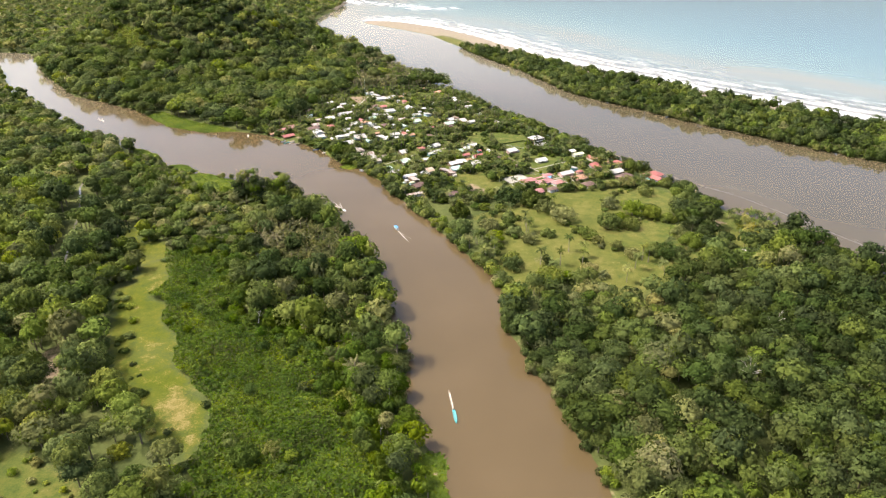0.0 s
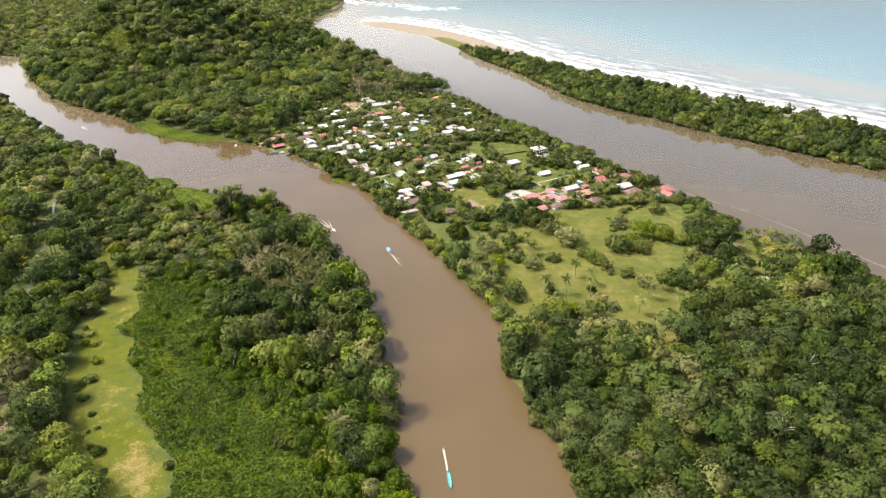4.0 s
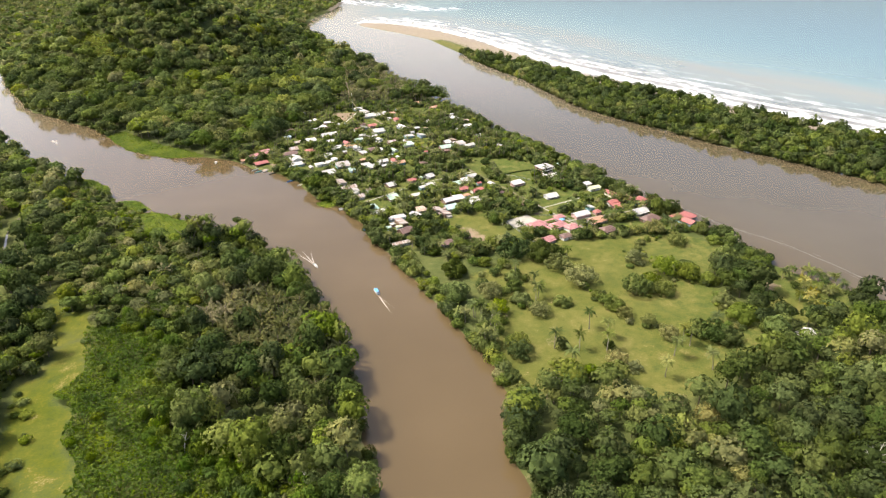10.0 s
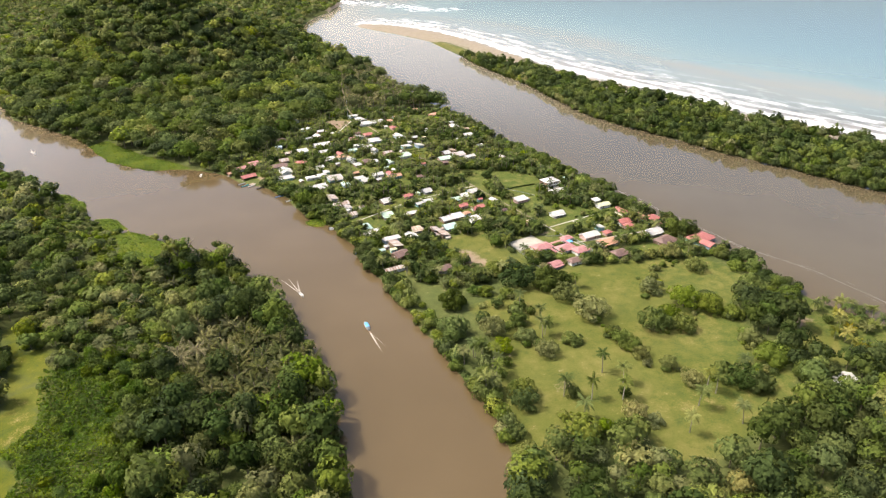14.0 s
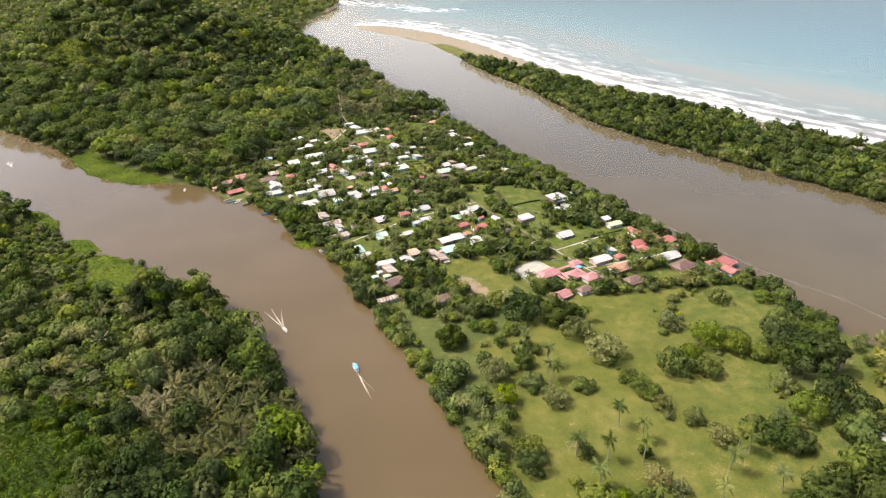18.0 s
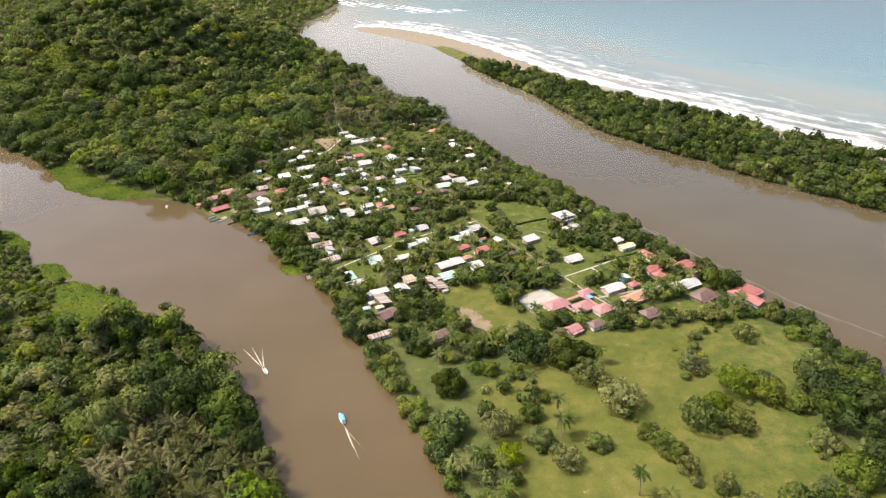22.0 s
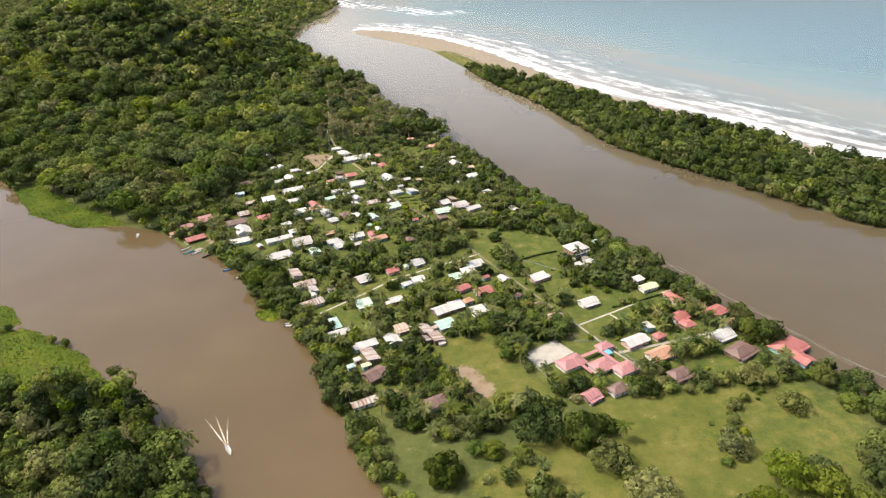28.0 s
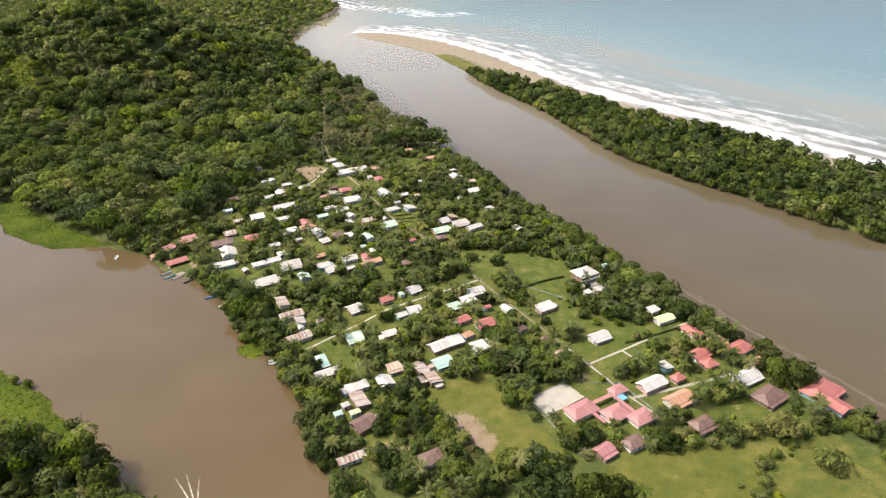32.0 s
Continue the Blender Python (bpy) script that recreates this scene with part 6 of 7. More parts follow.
ribbon("path_garden", [(125, 704), (129, 698)], 1.4, COURTTOP, "short pale concrete garden path")
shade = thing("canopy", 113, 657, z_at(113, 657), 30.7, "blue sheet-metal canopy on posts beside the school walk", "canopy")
part("roof", Geo().box(-3.2, -2.2, 2.5, 3.2, 2.2, 2.62).mesh("roof", CANOPYBLUE), shade)
for px, py in ((-3, -2), (3, -2), (3, 2), (-3, 2)):
    part("post", Geo().box(px - 0.06, py - 0.06, -0.3, px + 0.06, py + 0.06, 2.48).mesh("post", FENCEGREY), shade)

# ---- single trees of the meadow and the village ----
CROWN_MESH = {(k, key): mesh_of("crown", *NEAR[k], mats=[LEAF[key]]) for k in range(8) for key in KINDS}
BIG_MESH = {(k, key): mesh_of("crown", *BIG[k], mats=[LEAF[key]]) for k in range(4) for key in KINDS}
AIRY_MESH = {(k, key): mesh_of("crown", *AIRY[k], mats=[LEAF[key]]) for k in range(5) for key in KINDS}
TRUNK_MESH = [trunk_geo(1.0, 0.035, 60 + k).mesh("trunk", BARK) for k in range(4)]
PALM_MESH = [mesh_of("fronds", *FRONDS[k], mats=[LEAF["palm_leaves"]]) for k in range(4)]
PALM_TRUNK = [Geo().tube([(0, 0, -0.05), (0.01 * k, 0, 0.3), (0.05 * k, 0.01, 0.7), (0.07 * k, 0.02, 1.0)], [0.028, 0.020, 0.016, 0.014], 6).mesh("trunk", PALE_BARK) for k in range(3)]
tr = random.Random(5)
R_, D_, O_, B_ = KINDS


def tree(x, y, R, key, lift=None, label="", tall=None):
    lift = lift if lift is not None else tr.uniform(-0.05, 0.18) * R + 0.1
    tall = tall or tr.uniform(1.05, 1.5)
    k = tr.randrange(8)
    size = "broad" if R > 7 else "small" if R < 3.5 else "spreading"
    ob = thing("tree", x, y, z_at(x, y), tr.uniform(0, 360), label or f"{size} {WORDS[key]} broadleaf tree", "tree", "village trees")
    c = part("crown", AIRY_MESH[k % 5, key] if R > 3.4 and (key in (O_, B_) or k > 5) else BIG_MESH[k % 4, key] if R > 6.2 else CROWN_MESH[k, key], ob, "", (0, 0, lift))
    c.scale = (R, R, R * tall)
    t = part("trunk", TRUNK_MESH[k % 4], ob)
    hgt = lift + R * tall * 0.4
    t.scale = (hgt * 0.9 + R * 0.2, hgt * 0.9 + R * 0.2, hgt)


def palm(x, y, h=None, length=None, meshes=None, label="slender coconut palm with arching fronds"):
    h, length = h or tr.uniform(5.5, 10), length or tr.uniform(3.8, 5.4)
    ob = thing("coconut_palm", x, y, z_at(x, y), tr.uniform(0, 360), label, "palm", "coconut palms")
    b = tr.randrange(3)
    t = part("trunk", PALM_TRUNK[b], ob)
    t.scale = (h, h, h)
    f = part("fronds", (meshes or PALM_MESH)[tr.randrange(4)], ob, "", (0.07 * b * h, 0.02 * h, h))
    f.scale = (length, length, length)


for x, y, r, key in ((16, 562, 11.0, D_), (32, 578, 6.0, B_)):
    tree(x, y, r, key)
for x, y, r, key in ((16, 526, 11.0, R_), (10, 511, 7.0, R_), (54, 455, 9.0, R_)):
    tree(x, y, r, key)
for x, y, r, key in ((47, 430, 6.0, R_),
                     (18, 500, 6.0, R_), (28, 470, 6.0, R_), (36, 452, 5.0, D_), (203, 683, 8.0, D_), (70, 682, 8.5, D_)):
    tree(x, y, r, key)
for x, y, r, key in ((60, 690, 8.0, D_), (52, 700, 8.0, R_), (48, 690, 7.0, D_), (62, 702, 7.0, R_), (103, 628, 6.0, R_), (-16, 637, 6.5, D_), (-6, 660, 7.0, D_), (-9, 652, 5.0, R_), (-120, 770, 10.0, D_),
                     (-112, 758, 10.0, R_), (-124, 752, 9.0, R_), (-104, 746, 9.0, D_), (-110, 736, 8.0, R_), (-62, 690, 7.0, D_), (-55, 645, 9.0, R_), (-48, 630, 9.0, D_), (-50, 660, 9.0, R_)):
    tree(x, y, r, key)
for x, y, r, key in ((46, 721, 7.5, D_), (58, 716, 8.0, R_), (66, 708, 7.0, D_), (4, 814, 8.0, D_), (-8, 829, 8.0, D_), (21, 818, 6.5, R_), (-100, 728, 8.0, D_), (91, 627, 7.5, D_), (1, 664, 7.0, D_), (9, 651, 6.0, R_),
                     (-45, 620, 8.0, R_), (35, 598, 7.0, O_)):
    tree(x, y, r, key)
for x, y, r, key in ((-119, 762, 9.5, D_), (-128, 753, 8.5, R_), (-108, 744, 9.0, D_), (-120, 748, 9.0, R_)):
    tree(x, y, r, key, 4.5, "broad dark green broadleaf tree overhanging the river")
for x, y, r, key in ((8, 800, 6.5, D_), (20, 828, 7.5, D_), (30, 812, 6.0, R_), (0, 846, 6.5, D_), (-16, 806, 5.5, R_), (36, 828, 6.0, D_)):
    tree(x, y, r, key)
for x, y, r, key in ((111, 443, 7.5, O_), (121, 438, 5.5, O_), (54, 412, 5.5, R_), (92, 432, 6.5, R_)):
    tree(x, y, r, key)
for x, y, r, key in ((50, 713, 8.5, R_), (63, 704, 9.0, D_), (74, 695, 7.5, R_), (54, 673, 6.5, D_), (62, 665, 4.6, R_)):
    tree(x, y, r, key)
for x, y, r, key in ((209, 700, 8.0, D_), (222, 672, 5.0, D_), (-142, 790, 7.0, D_), (-186, 889, 7.0, D_), (-184, 858, 6.0, R_), (-40, 800, 6.0, R_), (12, 836, 7.0, D_), (150, 800, 7.0, R_), (140, 826, 8.0, D_), (128, 842, 7.0, R_), (160, 776, 7.0, D_)):
    tree(x, y, r, key)
for x, y, r, key in ((129, 623, 7.7, D_), (4, 818, 8.6, D_), (-7, 826, 7.4, D_), (15, 803, 7.0, R_), (48, 861, 7.5, R_), (56, 822, 6.6, D_), (-3, 669, 7.2, D_), (57, 686, 8.0, D_), (66, 692, 6.8, R_), (-71, 677, 6.6, R_), (-179, 832, 6.4, R_), (45, 764, 6.6, D_)):
    tree(x, y, r, key)
def draped_tree(x, y, h, wide, key, seed):
    """A tall tree hung with creepers: clumps of leaves of uneven size from near the ground to the top."""
    r = random.Random(seed)
    ob = thing("creeper_tree", x, y, z_at(x, y), r.uniform(0, 360), "tall emergent tree hung with creepers on the west bank", "tree", "creeper trees")
    t = part("trunk", TRUNK_MESH[seed % 4], ob)
    t.scale = (h, h, h * 0.86)
    for k in range(6):
        s = 0.22 + 0.13 * k
        R = wide * (0.62, 0.70, 0.66, 0.58, 0.62, 0.44)[k] * r.uniform(0.85, 1.15)
        a, d = k * 2.4 + r.uniform(-0.5, 0.5), wide * r.uniform(0.15, 0.42)
        c = part("creeper_clump" if k < 4 else "crown", CROWN_MESH[(seed + k) % 8, key if k % 3 else B_], ob, "", (d * math.cos(a), d * math.sin(a), h * s - R * 0.5), r.uniform(0, 360))
        c.scale = (R, R, R * r.uniform(1.0, 1.4))


for k, (x, y, h, wide, key) in enumerate(((-188, 610, 37, 13.0, R_), (-197, 603, 29, 11.5, D_), (-180, 603, 28, 11.0, D_), (-170, 608, 24, 11.0, R_), (-158, 612, 31, 11.5, R_), (-149, 602, 24, 10.5, D_))):
    draped_tree(x, y, h, wide, key, 31 + k)
# tall coconut palms of the meadow and of the bank beside it
for x, y in ((103, 483), (113, 473), (77, 462), (92, 459), (109, 458), (84, 440), (74, 535), (158, 465), (162, 462), (149, 452), (137, 431), (183, 477), (167, 437), (73, 521)):
    palm(x, y, tr.uniform(12.6, 14.2), tr.uniform(4.4, 5.6), None, "tall coconut palm standing on the open meadow")
for x, y in ((34, 466), (38, 468), (29, 500), (33, 498), (31, 472), (40, 477), (22, 494), (28, 501), (34, 501), (39, 491), (42, 483), (30, 473), (37, 466), (62, 557), (75, 524)):
    palm(x, y, tr.uniform(10.5, 13.5), tr.uniform(4.2, 5.4))
for x, y in ((259, 546), (10, 589), (106, 586), (96, 716), (298, 505), (301, 512), (15, 806), (24, 812), (30, 806), (-2, 818),
             (95, 718), (68, 680), (73, 682), (89, 700), (31, 678), (-27, 703), (-45, 788), (180, 709), (182, 697), (187, 691), (171, 703), (155, 656), (151, 651), (175, 698), (178, 704)):
    palm(x, y)

for x, y, r, key in ((86, 587, 13.0, D_), (64, 590, 14.0, R_), (50, 610, 8.5, R_), (96, 569, 10.5, O_), (109, 546, 13.5, O_), (91, 515, 7.5, R_), (73, 503, 8.5, O_), (62, 518, 7.5, R_), (60, 537, 6.5, R_), (41, 525, 9.5, O_), (45, 504, 8.0, B_), (122, 515, 7.5, R_), (146, 529, 11.5, B_)):
    tree(x, y, r, key)
for x, y, r, key in ((175, 557, 11.5, B_), (189, 549, 9.0, R_), (165, 527, 8.5, B_), (159, 577, 9.0, O_), (201, 608, 9.0, O_), (188, 630, 10.5, O_), (226, 569, 13.0, R_), (229, 550, 9.5, D_), (233, 609, 8.0, R_), (229, 631, 7.5, R_), (248, 630, 8.5, D_), (207, 491, 11.0, R_), (203, 513, 8.5, R_)):
    tree(x, y, r, key)
for x, y, r, key in ((179, 470, 10.5, D_), (171, 476, 9.0, R_), (187, 466, 9.5, D_), (152, 472, 7.5, O_), (143, 487, 6.0, O_), (130, 498, 6.0, O_), (55, 464, 7.5, B_), (82, 462, 5.0, R_), (203, 542, 8.5, R_), (222, 507, 7.5, R_), (218, 474, 8.5, R_), (230, 531, 6.5, R_), (190, 560, 8.0, R_)):
    tree(x, y, r, key)
for x, y, r, key in ((160, 542, 8.5, B_), (60, 551, 6.0, R_), (99, 593, 7.0, R_), (117, 523, 5.0, O_), (129, 508, 5.0, R_), (55, 574, 5.5, R_), (37, 559, 3.5, R_), (90, 693, 7.0, D_), (59, 707, 8.0, D_), (53, 656, 6.0, R_), (62, 672, 5.0, R_), (124, 625, 7.0, D_), (90, 630, 7.0, D_)):
    tree(x, y, r, key)

for x, y, r, key in ((35, 492, 5.0, R_), (43, 481, 4.5, D_), (37, 471, 5.0, R_), (50, 469, 4.5, B_), (34, 460, 4.5, R_), (48, 492, 3.5, R_), (37, 501, 4.5, R_), (36, 540, 6.0, D_), (52, 532, 4.5, R_), (40, 577, 6.5, R_), (47, 560, 5.0, R_), (270, 505, 4.0, B_), (262, 533, 4.0, R_), (290, 545, 4.0, D_)):
    tree(x, y, r, key)
for x, y in ((178, 701), (181, 695), (183, 690), (186, 685), (190, 688), (192, 683), (187, 692), (181, 704), (161, 660), (165, 659), (169, 662), (205, 653), (201, 648), (183, 731), (61, 659), (63, 651), (56, 660), (53, 663), (80, 677), (76, 675), (84, 674), (89, 681), (31, 688), (98, 725), (27, 680), (104, 632), (119, 621)):
    palm(x, y, tr.uniform(4.5, 7.5), tr.uniform(3.8, 5.2))
GOLDEN_MESH = [mesh_of("fronds", *FRONDS[k], mats=[LEAF["golden_palm_leaves"]]) for k in range(4)]
for x, y in ((271, 538), (279, 543), (283, 538), (265, 525), (256, 514), (261, 511), (259, 501), (262, 497), (265, 493), (272, 493), (267, 531), (282, 531), (268, 519), (286, 524), (293, 527), (275, 549), (262, 548), (288, 551), (294, 538), (275, 527), (270, 553), (284, 556), (297, 548), (280, 520)):
    yellow = x < 272 and y < 545
    palm(x, y, tr.uniform(5.0, 8.5), tr.uniform(4.0, 5.4), GOLDEN_MESH if yellow else PALM_MESH, "yellowing coconut palm in a grove by the water" if yellow else "green coconut palm in a grove by the water")

# dead trees: a bent pale trunk with a few stubs
DEADWOOD = plain("dead_wood", (0.42, 0.39, 0.33), 0.85, 0.15, 0.2, 2.0)


def dead_tree(x, y, h, bend, seed):
    r = np.random.RandomState(seed)
    ob = thing("dead_tree", x, y, z_at(x, y), r.uniform(0, 360), "bent leafless tree trunk, bleached pale grey, among green crowns", "tree")
    at = lambda s: (bend * s * s, 0.3 * bend * s, h * s)  # noqa: E731
    part("trunk", Geo().tube([at(s) for s in (-0.03, 0.25, 0.5, 0.75, 1.0)], [0.36, 0.30, 0.25, 0.19, 0.10], 6).mesh("trunk", DEADWOOD), ob)
    for k in range(3):
        a, (x0, y0, z0), e = k * 2.2 + r.uniform(0, 1), at(0.6 + 0.13 * k), h * r.uniform(0.1, 0.18)
        part("branch", Geo().tube([(x0, y0, z0), (x0 + e * 0.6 * math.cos(a), y0 + e * 0.6 * math.sin(a), z0 + e * 0.5), (x0 + e * math.cos(a), y0 + e * math.sin(a), z0 + e)], [0.12, 0.08, 0.04], 4).mesh("branch", DEADWOOD), ob)


for k, (x, y, h, bend) in enumerate(((-124, 372, 17, 4.0), (-31, 291, 13, 1.0), (-34, 262, 11, 1.5), (-58, 345, 14, -2.0))):
    dead_tree(x, y, h, bend, 70 + k)


def bare_tree(x, y, h, seed):
    r = np.random.RandomState(seed)
    ob = thing("bare_tree", x, y, z_at(x, y), 0, "leafless tree with spreading pale grey branches above the canopy", "tree")
    part("trunk", Geo().tube([(0, 0, -0.5), (0.2, 0.1, h * 0.55), (0.4, 0.2, h * 0.8)], [0.35, 0.24, 0.14], 6).mesh("trunk", DEADWOOD), ob)
    for k in range(7):
        a, s = k * 2.4 + r.uniform(0, 0.8), r.uniform(0.5, 0.75)
        z0, e = h * s, h * r.uniform(0.2, 0.36)
        g = Geo().tube([(0.3 * s, 0.15 * s, z0), (e * 0.5 * math.cos(a), e * 0.5 * math.sin(a), z0 + e * 0.45), (e * math.cos(a), e * math.sin(a), z0 + e * 0.8)], [0.14, 0.10, 0.05], 4)
        for q in range(3):
            b, f = a + r.uniform(-0.9, 0.9), e * r.uniform(0.35, 0.6)
            x0, y0, z1 = e * 0.6 * math.cos(a), e * 0.6 * math.sin(a), z0 + e * 0.55
            g.tube([(x0, y0, z1), (x0 + f * math.cos(b), y0 + f * math.sin(b), z1 + f * 0.6)], [0.07, 0.03], 4)
        part("branch", g.mesh("branch", DEADWOOD), ob)


for x, y, r, key in ((-81, 306, 5.5, R_), (-61, 283, 6.0, O_), (-53, 292, 5.0, B_), (-70, 290, 4.5, R_), (-118, 360, 5.0, R_)):
    tree(x, y, r, key)
for x, y, r, key in LOW_TREES:
    tree(x, y, r, key)
for x, y in ((-219, 296), (-224, 289), (-233, 281), (-214, 269), (-248, 303)):
    palm(x, y, tr.uniform(5.0, 8.0))
bare_tree(208, 349, 21, 70)
bare_tree(172, 303, 17, 73)
bare_tree(72, 418, 12, 75)
for x, y, r, key in ((108, 743, 4.6, R_), (116, 749, 5.4, D_), (123, 755, 5.6, R_), (131, 759, 5.8, D_), (139, 756, 5.5, R_), (147, 752, 5.2, D_), (154, 761, 6.0, R_), (160, 754, 6.0, D_), (134, 745, 5.0, O_), (124, 741, 4.8, R_), (115, 734, 3.6, B_), (142, 734, 4.0, R_),
                     (148, 738, 4.6, D_), (129, 733, 3.4, B_)):
    tree(x, y, r, key)
for x, y, r, key in ((141, 772, 5.4, D_), (151, 776, 6.5, D_), (165, 771, 6.0, R_), (171, 760, 6.0, D_), (160, 786, 6.2, D_), (49, 686, 7.0, D_), (56, 694, 6.0, D_), (66, 683, 4.6, R_), (73, 699, 5.0, R_), (76, 709, 4.2, B_), (-129, 767, 7.0, D_), (-119, 754, 7.4, D_)):
    tree(x, y, r, key)
for x, y, r, key in ((-109, 738, 7.0, D_), (-101, 730, 6.5, D_), (-93, 722, 5.5, R_), (-72, 682, 5.5, D_), (-70, 777, 4.6, R_), (-62, 765, 4.4, D_), (-48, 768, 4.6, D_), (-40, 756, 4.4, R_), (-10, 694, 4.4, R_), (-4, 684, 4.0, R_), (-11, 843, 6.5, D_), (0, 832, 6.5, D_)):
    tree(x, y, r, key)
for x, y, r, key in ((-20, 838, 5.5, D_), (6, 849, 6.0, R_), (-4, 890, 6.4, D_), (-140, 893, 5.4, D_), (-128, 886, 5.0, R_), (-151, 901, 5.0, D_), (-108, 920, 5.5, R_), (-88, 898, 4.6, R_), (-116, 928, 5.0, D_), (-61, 971, 5.2, D_), (-41, 833, 4.8, R_), (-88, 256, 6.0, O_)):
    tree(x, y, r, key)
for x, y in ((100, 729), (99, 719), (94, 719), (59, 662), (64, 664), (56, 665), (49, 668), (87, 690), (90, 687), (94, 685), (95, 690), (29, 684), (25, 690), (34, 680), (155, 683), (-76, 707), (-52, 721), (-57, 729), (-27, 780), (-21, 779), (-17, 790), (-10, 794), (0, 804), (5, 794),
             (-34, 705), (-29, 708), (-24, 702), (-32, 699), (6, 776), (-69, 744), (-22, 771), (-14, 778), (-4, 786)):
    palm(x, y, tr.uniform(4.5, 8.0), tr.uniform(3.8, 5.2))

# village greenery: trees, palms and shrubs between the houses
HB = np.array(HOUSES, float)


def clear_of_houses(P, pad):
    ok = np.ones(len(P), bool)
    for hx, hy, a, b, ang in HB:
        dx, dy = P[:, 0] - hx, P[:, 1] - hy
        u, v = dx * math.cos(ang) + dy * math.sin(ang), -dx * math.sin(ang) + dy * math.cos(ang)
        # a tree south of a house would hide it: leave the garden in front open
        ok &= ~((np.abs(u) < a + pad) & (np.abs(v) < b + pad)) & ~((np.abs(dx) < a * 0.7) & (dy < 0) & (dy > -b - pad - 4.0))
    for road in ROADS:
        ok &= far_from(road, P[:, 0], P[:, 1]) > 1.6 + pad
    return ok


VILLAGE = [(-57, 634), (-28, 604), (27, 585), (60, 606), (112, 618), (150, 626), (236, 632), (232, 660), (207, 700), (180, 748), (152, 806), (130, 856), (96, 923), (60, 1008), (14, 1106), (-60, 1114), (-140, 1114),
           (-172, 1062), (-192, 985), (-216, 905), (-250, 866), (-228, 850), (-205, 826), (-172, 806), (-150, 782), (-135, 762), (-117, 730), (-86, 700), (-62, 660)]
P = scatter(-260, 260, 560, 1115, 5.8, 31, 0.47)
vx, vy = P[:, 0], P[:, 1]
inv = inside(VILLAGE, vx, vy) & dry_land(P, 1.0)
lawny = in_any(LAWNS + [[(-153, 1058), (-140, 1069), (-114, 1064), (-112, 1028), (-130, 1010), (-143, 1024)]], P)
patchy = 0.80 + 0.30 * wavy(vx, vy, 8.0, 6.0)
keep = inv & ~lawny & clear_of_houses(P, 1.9) & (np.random.RandomState(14).uniform(0, 1, len(P)) < patchy)
V1 = P[keep]
edge = shore(V1[:, 0], V1[:, 1])
order = np.argsort(V1[:, 1])
V1, edge = V1[order], edge[order]
roomy = clear_of_houses(V1, 4.6) & (np.random.RandomState(17).uniform(0, 1, len(V1)) < 0.30)
vr = np.random.RandomState(8)
mass, far_palms, n_tree, n_palm = [], [], 0, 0
for (px, py), e, room in zip(V1, edge, roomy):
    u = vr.uniform()
    if room and n_tree < 115:
        tree(float(px), float(py), vr.uniform(4.2, 6.8), (R_, D_)[vr.randint(2)])
        n_tree += 1
    elif room:
        mass.append((px, py, vr.uniform(4.2, 6.8)))
    elif u < 0.46 and n_palm < 120:
        palm(float(px), float(py))
        n_palm += 1
    elif u < 0.46:
        far_palms.append((px, py))
    elif n_tree < 115 and py < 900:
        big_one = e < 14 and px > 60
        tree(float(px), float(py), vr.uniform(4.5, 7.0) if big_one else 1.8 + 3.3 * vr.uniform() ** 1.7, KINDS[vr.choice(4, p=(0.48, 0.27, 0.13, 0.12))])
        n_tree += 1
    else:
        mass.append((px, py, vr.uniform(4.5, 7.0) if e < 16 else 1.7 + 3.4 * vr.uniform() ** 1.8))
mass, far_palms = np.array(mass), np.array(far_palms)
wood("village_palms", "coconut palms between the farther village houses", FOREST["palm_leaves"], VILLAGE_FRONDS, grounded(far_palms), vr.uniform(3.8, 5.4, len(far_palms)), vr.uniform(5.5, 10, len(far_palms)), np.ones(len(far_palms)), 505, True, "palms")
kinds = vr.choice(4, len(mass), p=(0.48, 0.28, 0.13, 0.11))
for k, key in enumerate(KINDS):
    m = mass[kinds == k]
    wood("village_greenery", f"{WORDS[key]} garden trees between the village houses", FOREST[key], MIDDLE, grounded(m[:, :2]), m[:, 2], m[:, 2] * 0.10 + 0.1, np.full(len(m), 1.2), 500 + k, True, "trees")
# shrubs and young plants in the gardens and on the village lawns
P = scatter(-230, 240, 610, 1110, 5.0, 91, 0.5)
gr = np.random.RandomState(92)
P = P[inside(VILLAGE, P[:, 0], P[:, 1]) & dry_land(P, 1.5) & clear_of_houses(P, 0.6) & ~in_any([FIELD, MEADOW], P) & (gr.uniform(0, 1, len(P)) < np.where(in_any(LAWNS, P), 0.07, np.where(P[:, 0] > 90, 0.34, 0.22)))]
plant("garden_shrubs", "garden shrubs and young trees on the village lawns", P, (0.45, 0.15, 0.15, 0.25), DISTANT, 570, (0.7, 2.1), (-0.1, 0.2), (0.9, 1.3), stems=False)
# banks of the tongue of land: a belt of trees hanging over the water
P = scatter(-260, 340, 420, 1120, 7.2, 33, 0.45)
e = shore(P[:, 0], P[:, 1])
belt = (e > 0.5) & inside(ALL_NORTH, P[:, 0], P[:, 1]) & (((e < 15) & (P[:, 0] > 100)) | ((e < 9) & (P[:, 0] < 100) & (P[:, 1] > 480) & (vr.uniform(0, 1, len(P)) < 0.75)) | ((e < 12) & (P[:, 1] > 585) & (P[:, 1] < 640) & (P[:, 0] < 30)))
belt &= ~in_any(LAWNS, P)
belt &= clear_of_houses(P, 1.5)
tall_bank = belt & (P[:, 0] > 95)
plant("bank_trees", "tall dark trees along the east bank", P[tall_bank], (0.44, 0.40, 0.08, 0.08), NEAR, 525, (3.6, 7.4), (1.0, 5.0), (1.0, 1.3))
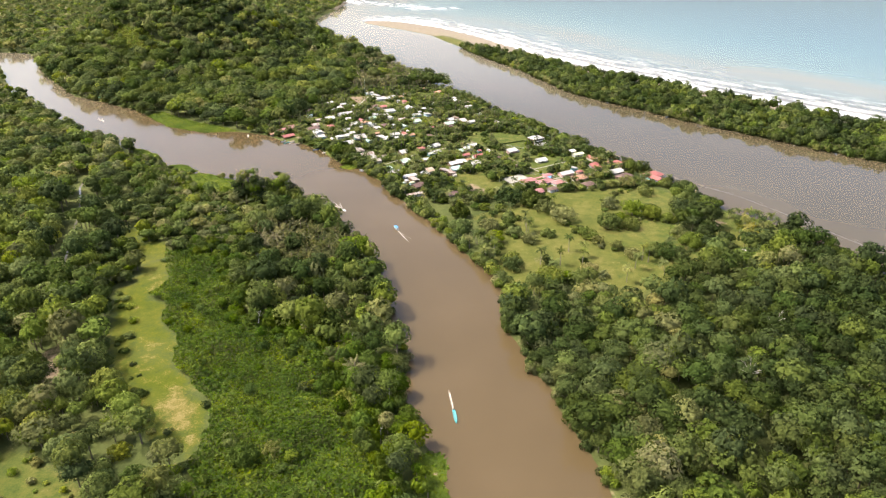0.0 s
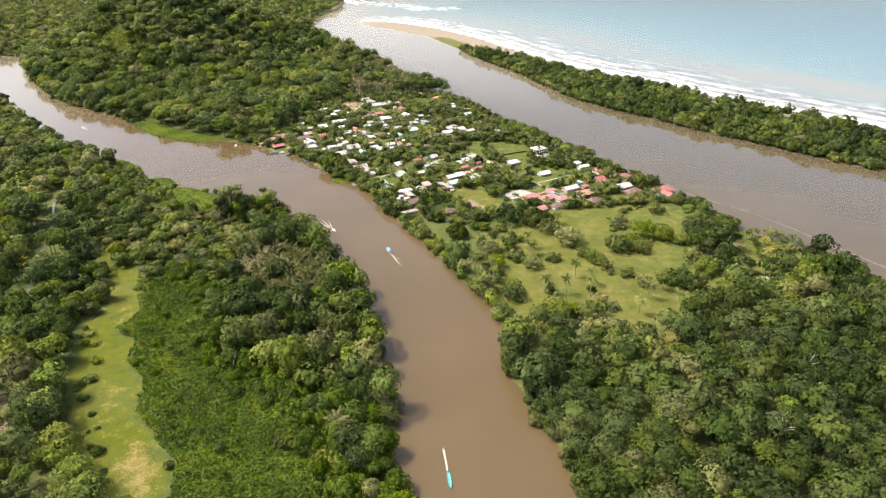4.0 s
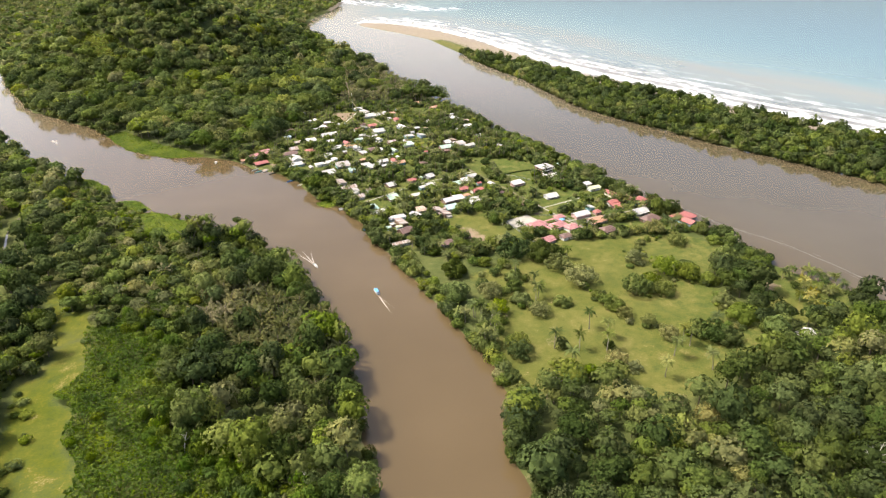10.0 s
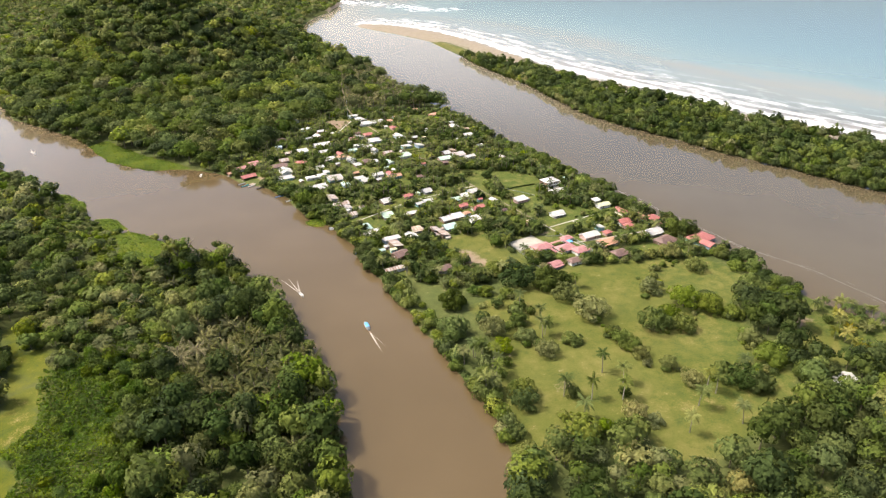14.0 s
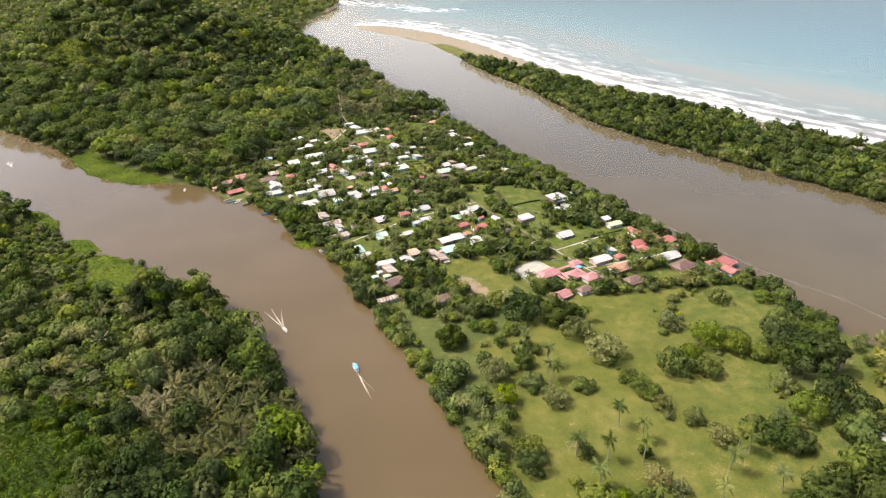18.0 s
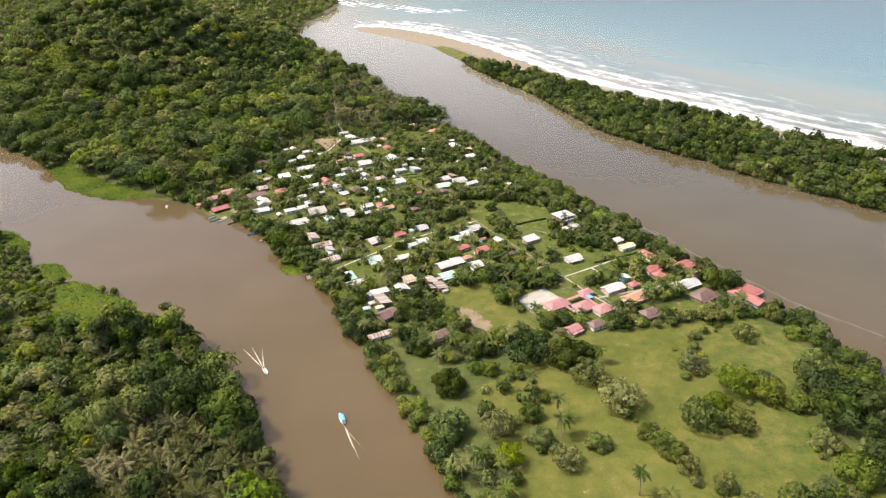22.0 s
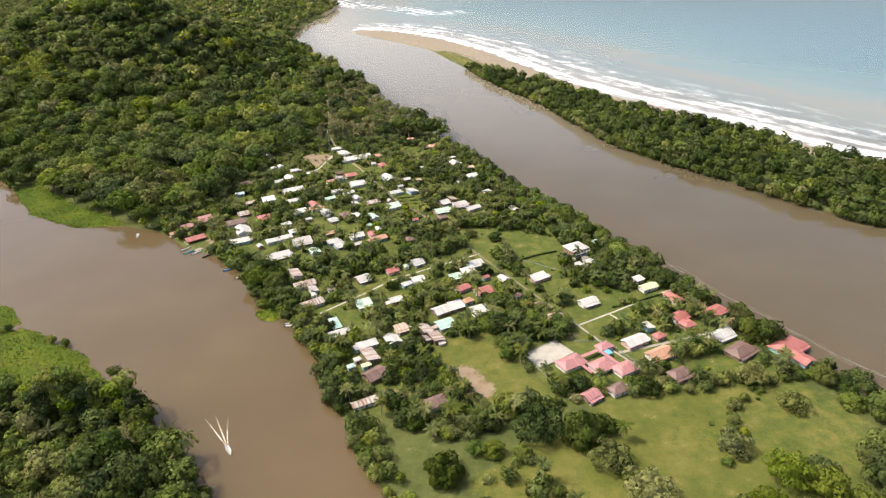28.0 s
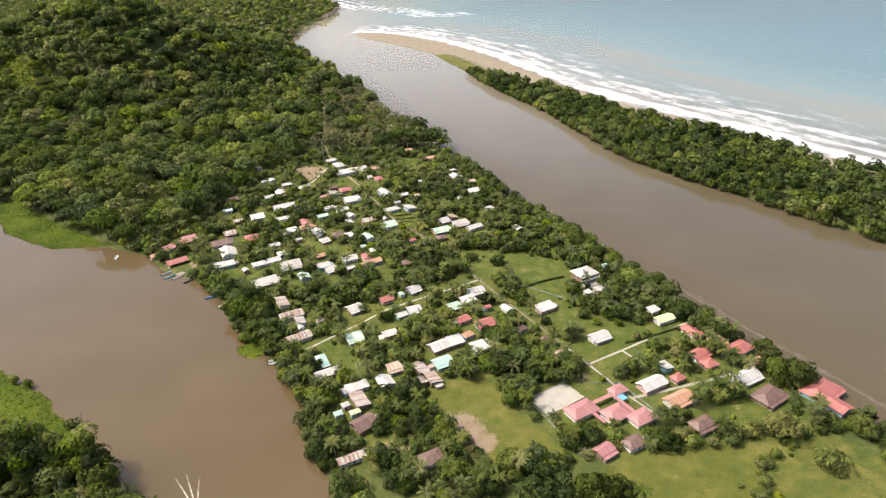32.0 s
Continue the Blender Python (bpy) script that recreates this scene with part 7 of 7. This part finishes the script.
plant("bank_trees", "trees overhanging the bank", P[belt & ~tall_bank], (0.5, 0.28, 0.10, 0.12), NEAR, 520, (3.4, 5.6), (0.8, 2.8), (0.95, 1.3))
# low trees and bushes that hang over the water along every bank
def bank_line(line, step, seed, depth=5.0, hang=-0.6):
    r = np.random.RandomState(seed)
    p = np.array(line, float)
    out = []
    for a, b in zip(p[:-1], p[1:]):
        n = max(1, int(np.linalg.norm(b - a) / step))
        s = (np.arange(n) + r.uniform(0, 1, n)) / n
        out.append(a + (b - a) * s[:, None])
    q = np.concatenate(out)
    q = q + r.uniform(-depth, depth, q.shape)
    e = shore(q[:, 0], q[:, 1])
    return q[(e > hang) & (e < depth + 1.5) & ~in_any(MARSH, q)]


Q1 = bank_line(NORTH_LAND[1:14], 3.2, 61, 3.5)
plant("bank_bushes", "low trees overhanging the brown water", Q1, (0.5, 0.26, 0.12, 0.12), NEAR, 600, (3.0, 6.0), (-0.3, 1.2), (1.0, 1.5), stems=False)
Q5 = bank_line(NORTH_LAND[12:24], 4.6, 65, 3.5)
plant("bank_bushes", "round trees and bushes leaning over the water below the meadow", Q5, (0.46, 0.30, 0.10, 0.14), NEAR, 640, (2.6, 5.2), (0.0, 1.5), (1.0, 1.5), stems=False)
Q2 = bank_line(WEST_LAND[1:26], 3.8, 62)
plant("bank_bushes", "low trees and creepers hanging over the west bank", Q2, (0.5, 0.22, 0.12, 0.16), NEAR, 610, (2.4, 4.8), (0.0, 1.5), (1.0, 1.6), stems=False)
Q3 = bank_line(NORTH_LAND[30:41], 6.0, 63, 6.0)
plant("bank_bushes", "low trees overhanging the upper river", Q3, (0.5, 0.26, 0.16, 0.08), MIDDLE, 620, (4.0, 6.5), (0.0, 1.5), (1.0, 1.5), stems=False)
Q4 = bank_line(SPIT[2:17], 2.6, 64, 5.0, -3.0)
plant("bank_bushes", "low trees overhanging the water along the spit", Q4, (0.35, 0.5, 0.15, 0.0), MIDDLE, 630, (4.2, 6.8), (0.5, 3.5), (1.2, 1.7), stems=False)
# undergrowth between the meadow and the village
P = scatter(0, 240, 560, 640, 6.5, 35, 0.45)
P = P[inside([(27, 585), (60, 606), (112, 618), (236, 632), (236, 640), (150, 632), (84, 612), (44, 610), (20, 636), (0, 640), (-30, 604)], P[:, 0], P[:, 1]) & clear_of_houses(P, 1.5)]
plant("hedgerow", "thick bushes along the edge of the meadow", P, (0.45, 0.22, 0.20, 0.13), NEAR, 540, (2.6, 5.0), (0.4, 1.5), (0.95, 1.25))
P = scatter(40, 250, 430, 630, 15, 36, 0.5)
P = P[inside(MEADOW, P[:, 0], P[:, 1])]
P = P[vr.uniform(0, 1, len(P)) < 0.09]
for k, line in enumerate(([(70, 592), (96, 569), (109, 546), (122, 515), (143, 487), (158, 474)], [(146, 529), (165, 527), (190, 560), (203, 542)], [(152, 570), (166, 596), (188, 630)], [(55, 574), (60, 551), (62, 518), (73, 503)], [(190, 470), (205, 495), (203, 520), (229, 550)])):
    lr = np.random.RandomState(80 + k)
    a = np.array(line, float)
    s = lr.uniform(0, len(a) - 1.001, 34)
    i = s.astype(int)
    P = np.concatenate([P, a[i] + (a[i + 1] - a[i]) * (s - i)[:, None] + lr.normal(0, 4.2, (34, 2))])
plant("meadow_bushes", "low bushes dotted over the meadow", P, (0.45, 0.18, 0.22, 0.15), NEAR, 550, (1.3, 4.2), (0.0, 0.5), (0.9, 1.3), stems=False)
P = scatter(-270, -130, 190, 270, 7.5, 38, 0.5)
P = P[inside(CLEARING_LOW, P[:, 0], P[:, 1])]
P = P[vr.uniform(0, 1, len(P)) < 0.5]
plant("clearing_bushes", "bushes and saplings in rough grass", P, (0.3, 0.1, 0.2, 0.4), NEAR, 555, (1.2, 3.2), (0.0, 0.5), (0.9, 1.3), stems=False)
P = scatter(-255, -130, 255, 490, 6.5, 46, 0.5)
P = P[inside(CLEARING, P[:, 0], P[:, 1]) & (far_from(CLEARING[:12], P[:, 0], P[:, 1]) < 13) & (vr.uniform(0, 1, len(P)) < 0.28)]
plant("clearing_bushes", "low green bushes creeping into the clearing", P, (0.5, 0.2, 0.1, 0.2), NEAR, 557, (1.4, 4.4), (-0.3, 0.3), (0.7, 1.0), stems=False)
P = scatter(-260, -20, 200, 480, 19, 37, 0.5)
P = P[inside(VINES, P[:, 0], P[:, 1])]
P = P[vr.uniform(0, 1, len(P)) < 0.5]
n = len(P)
wood("smothered_trees", "small trees overgrown with creepers", FOREST["vine_leaves"], NEAR, grounded(P), vr.uniform(2.4, 5.0, n), vr.uniform(0.5, 3.0, n), vr.uniform(0.8, 1.3, n), 560, True)
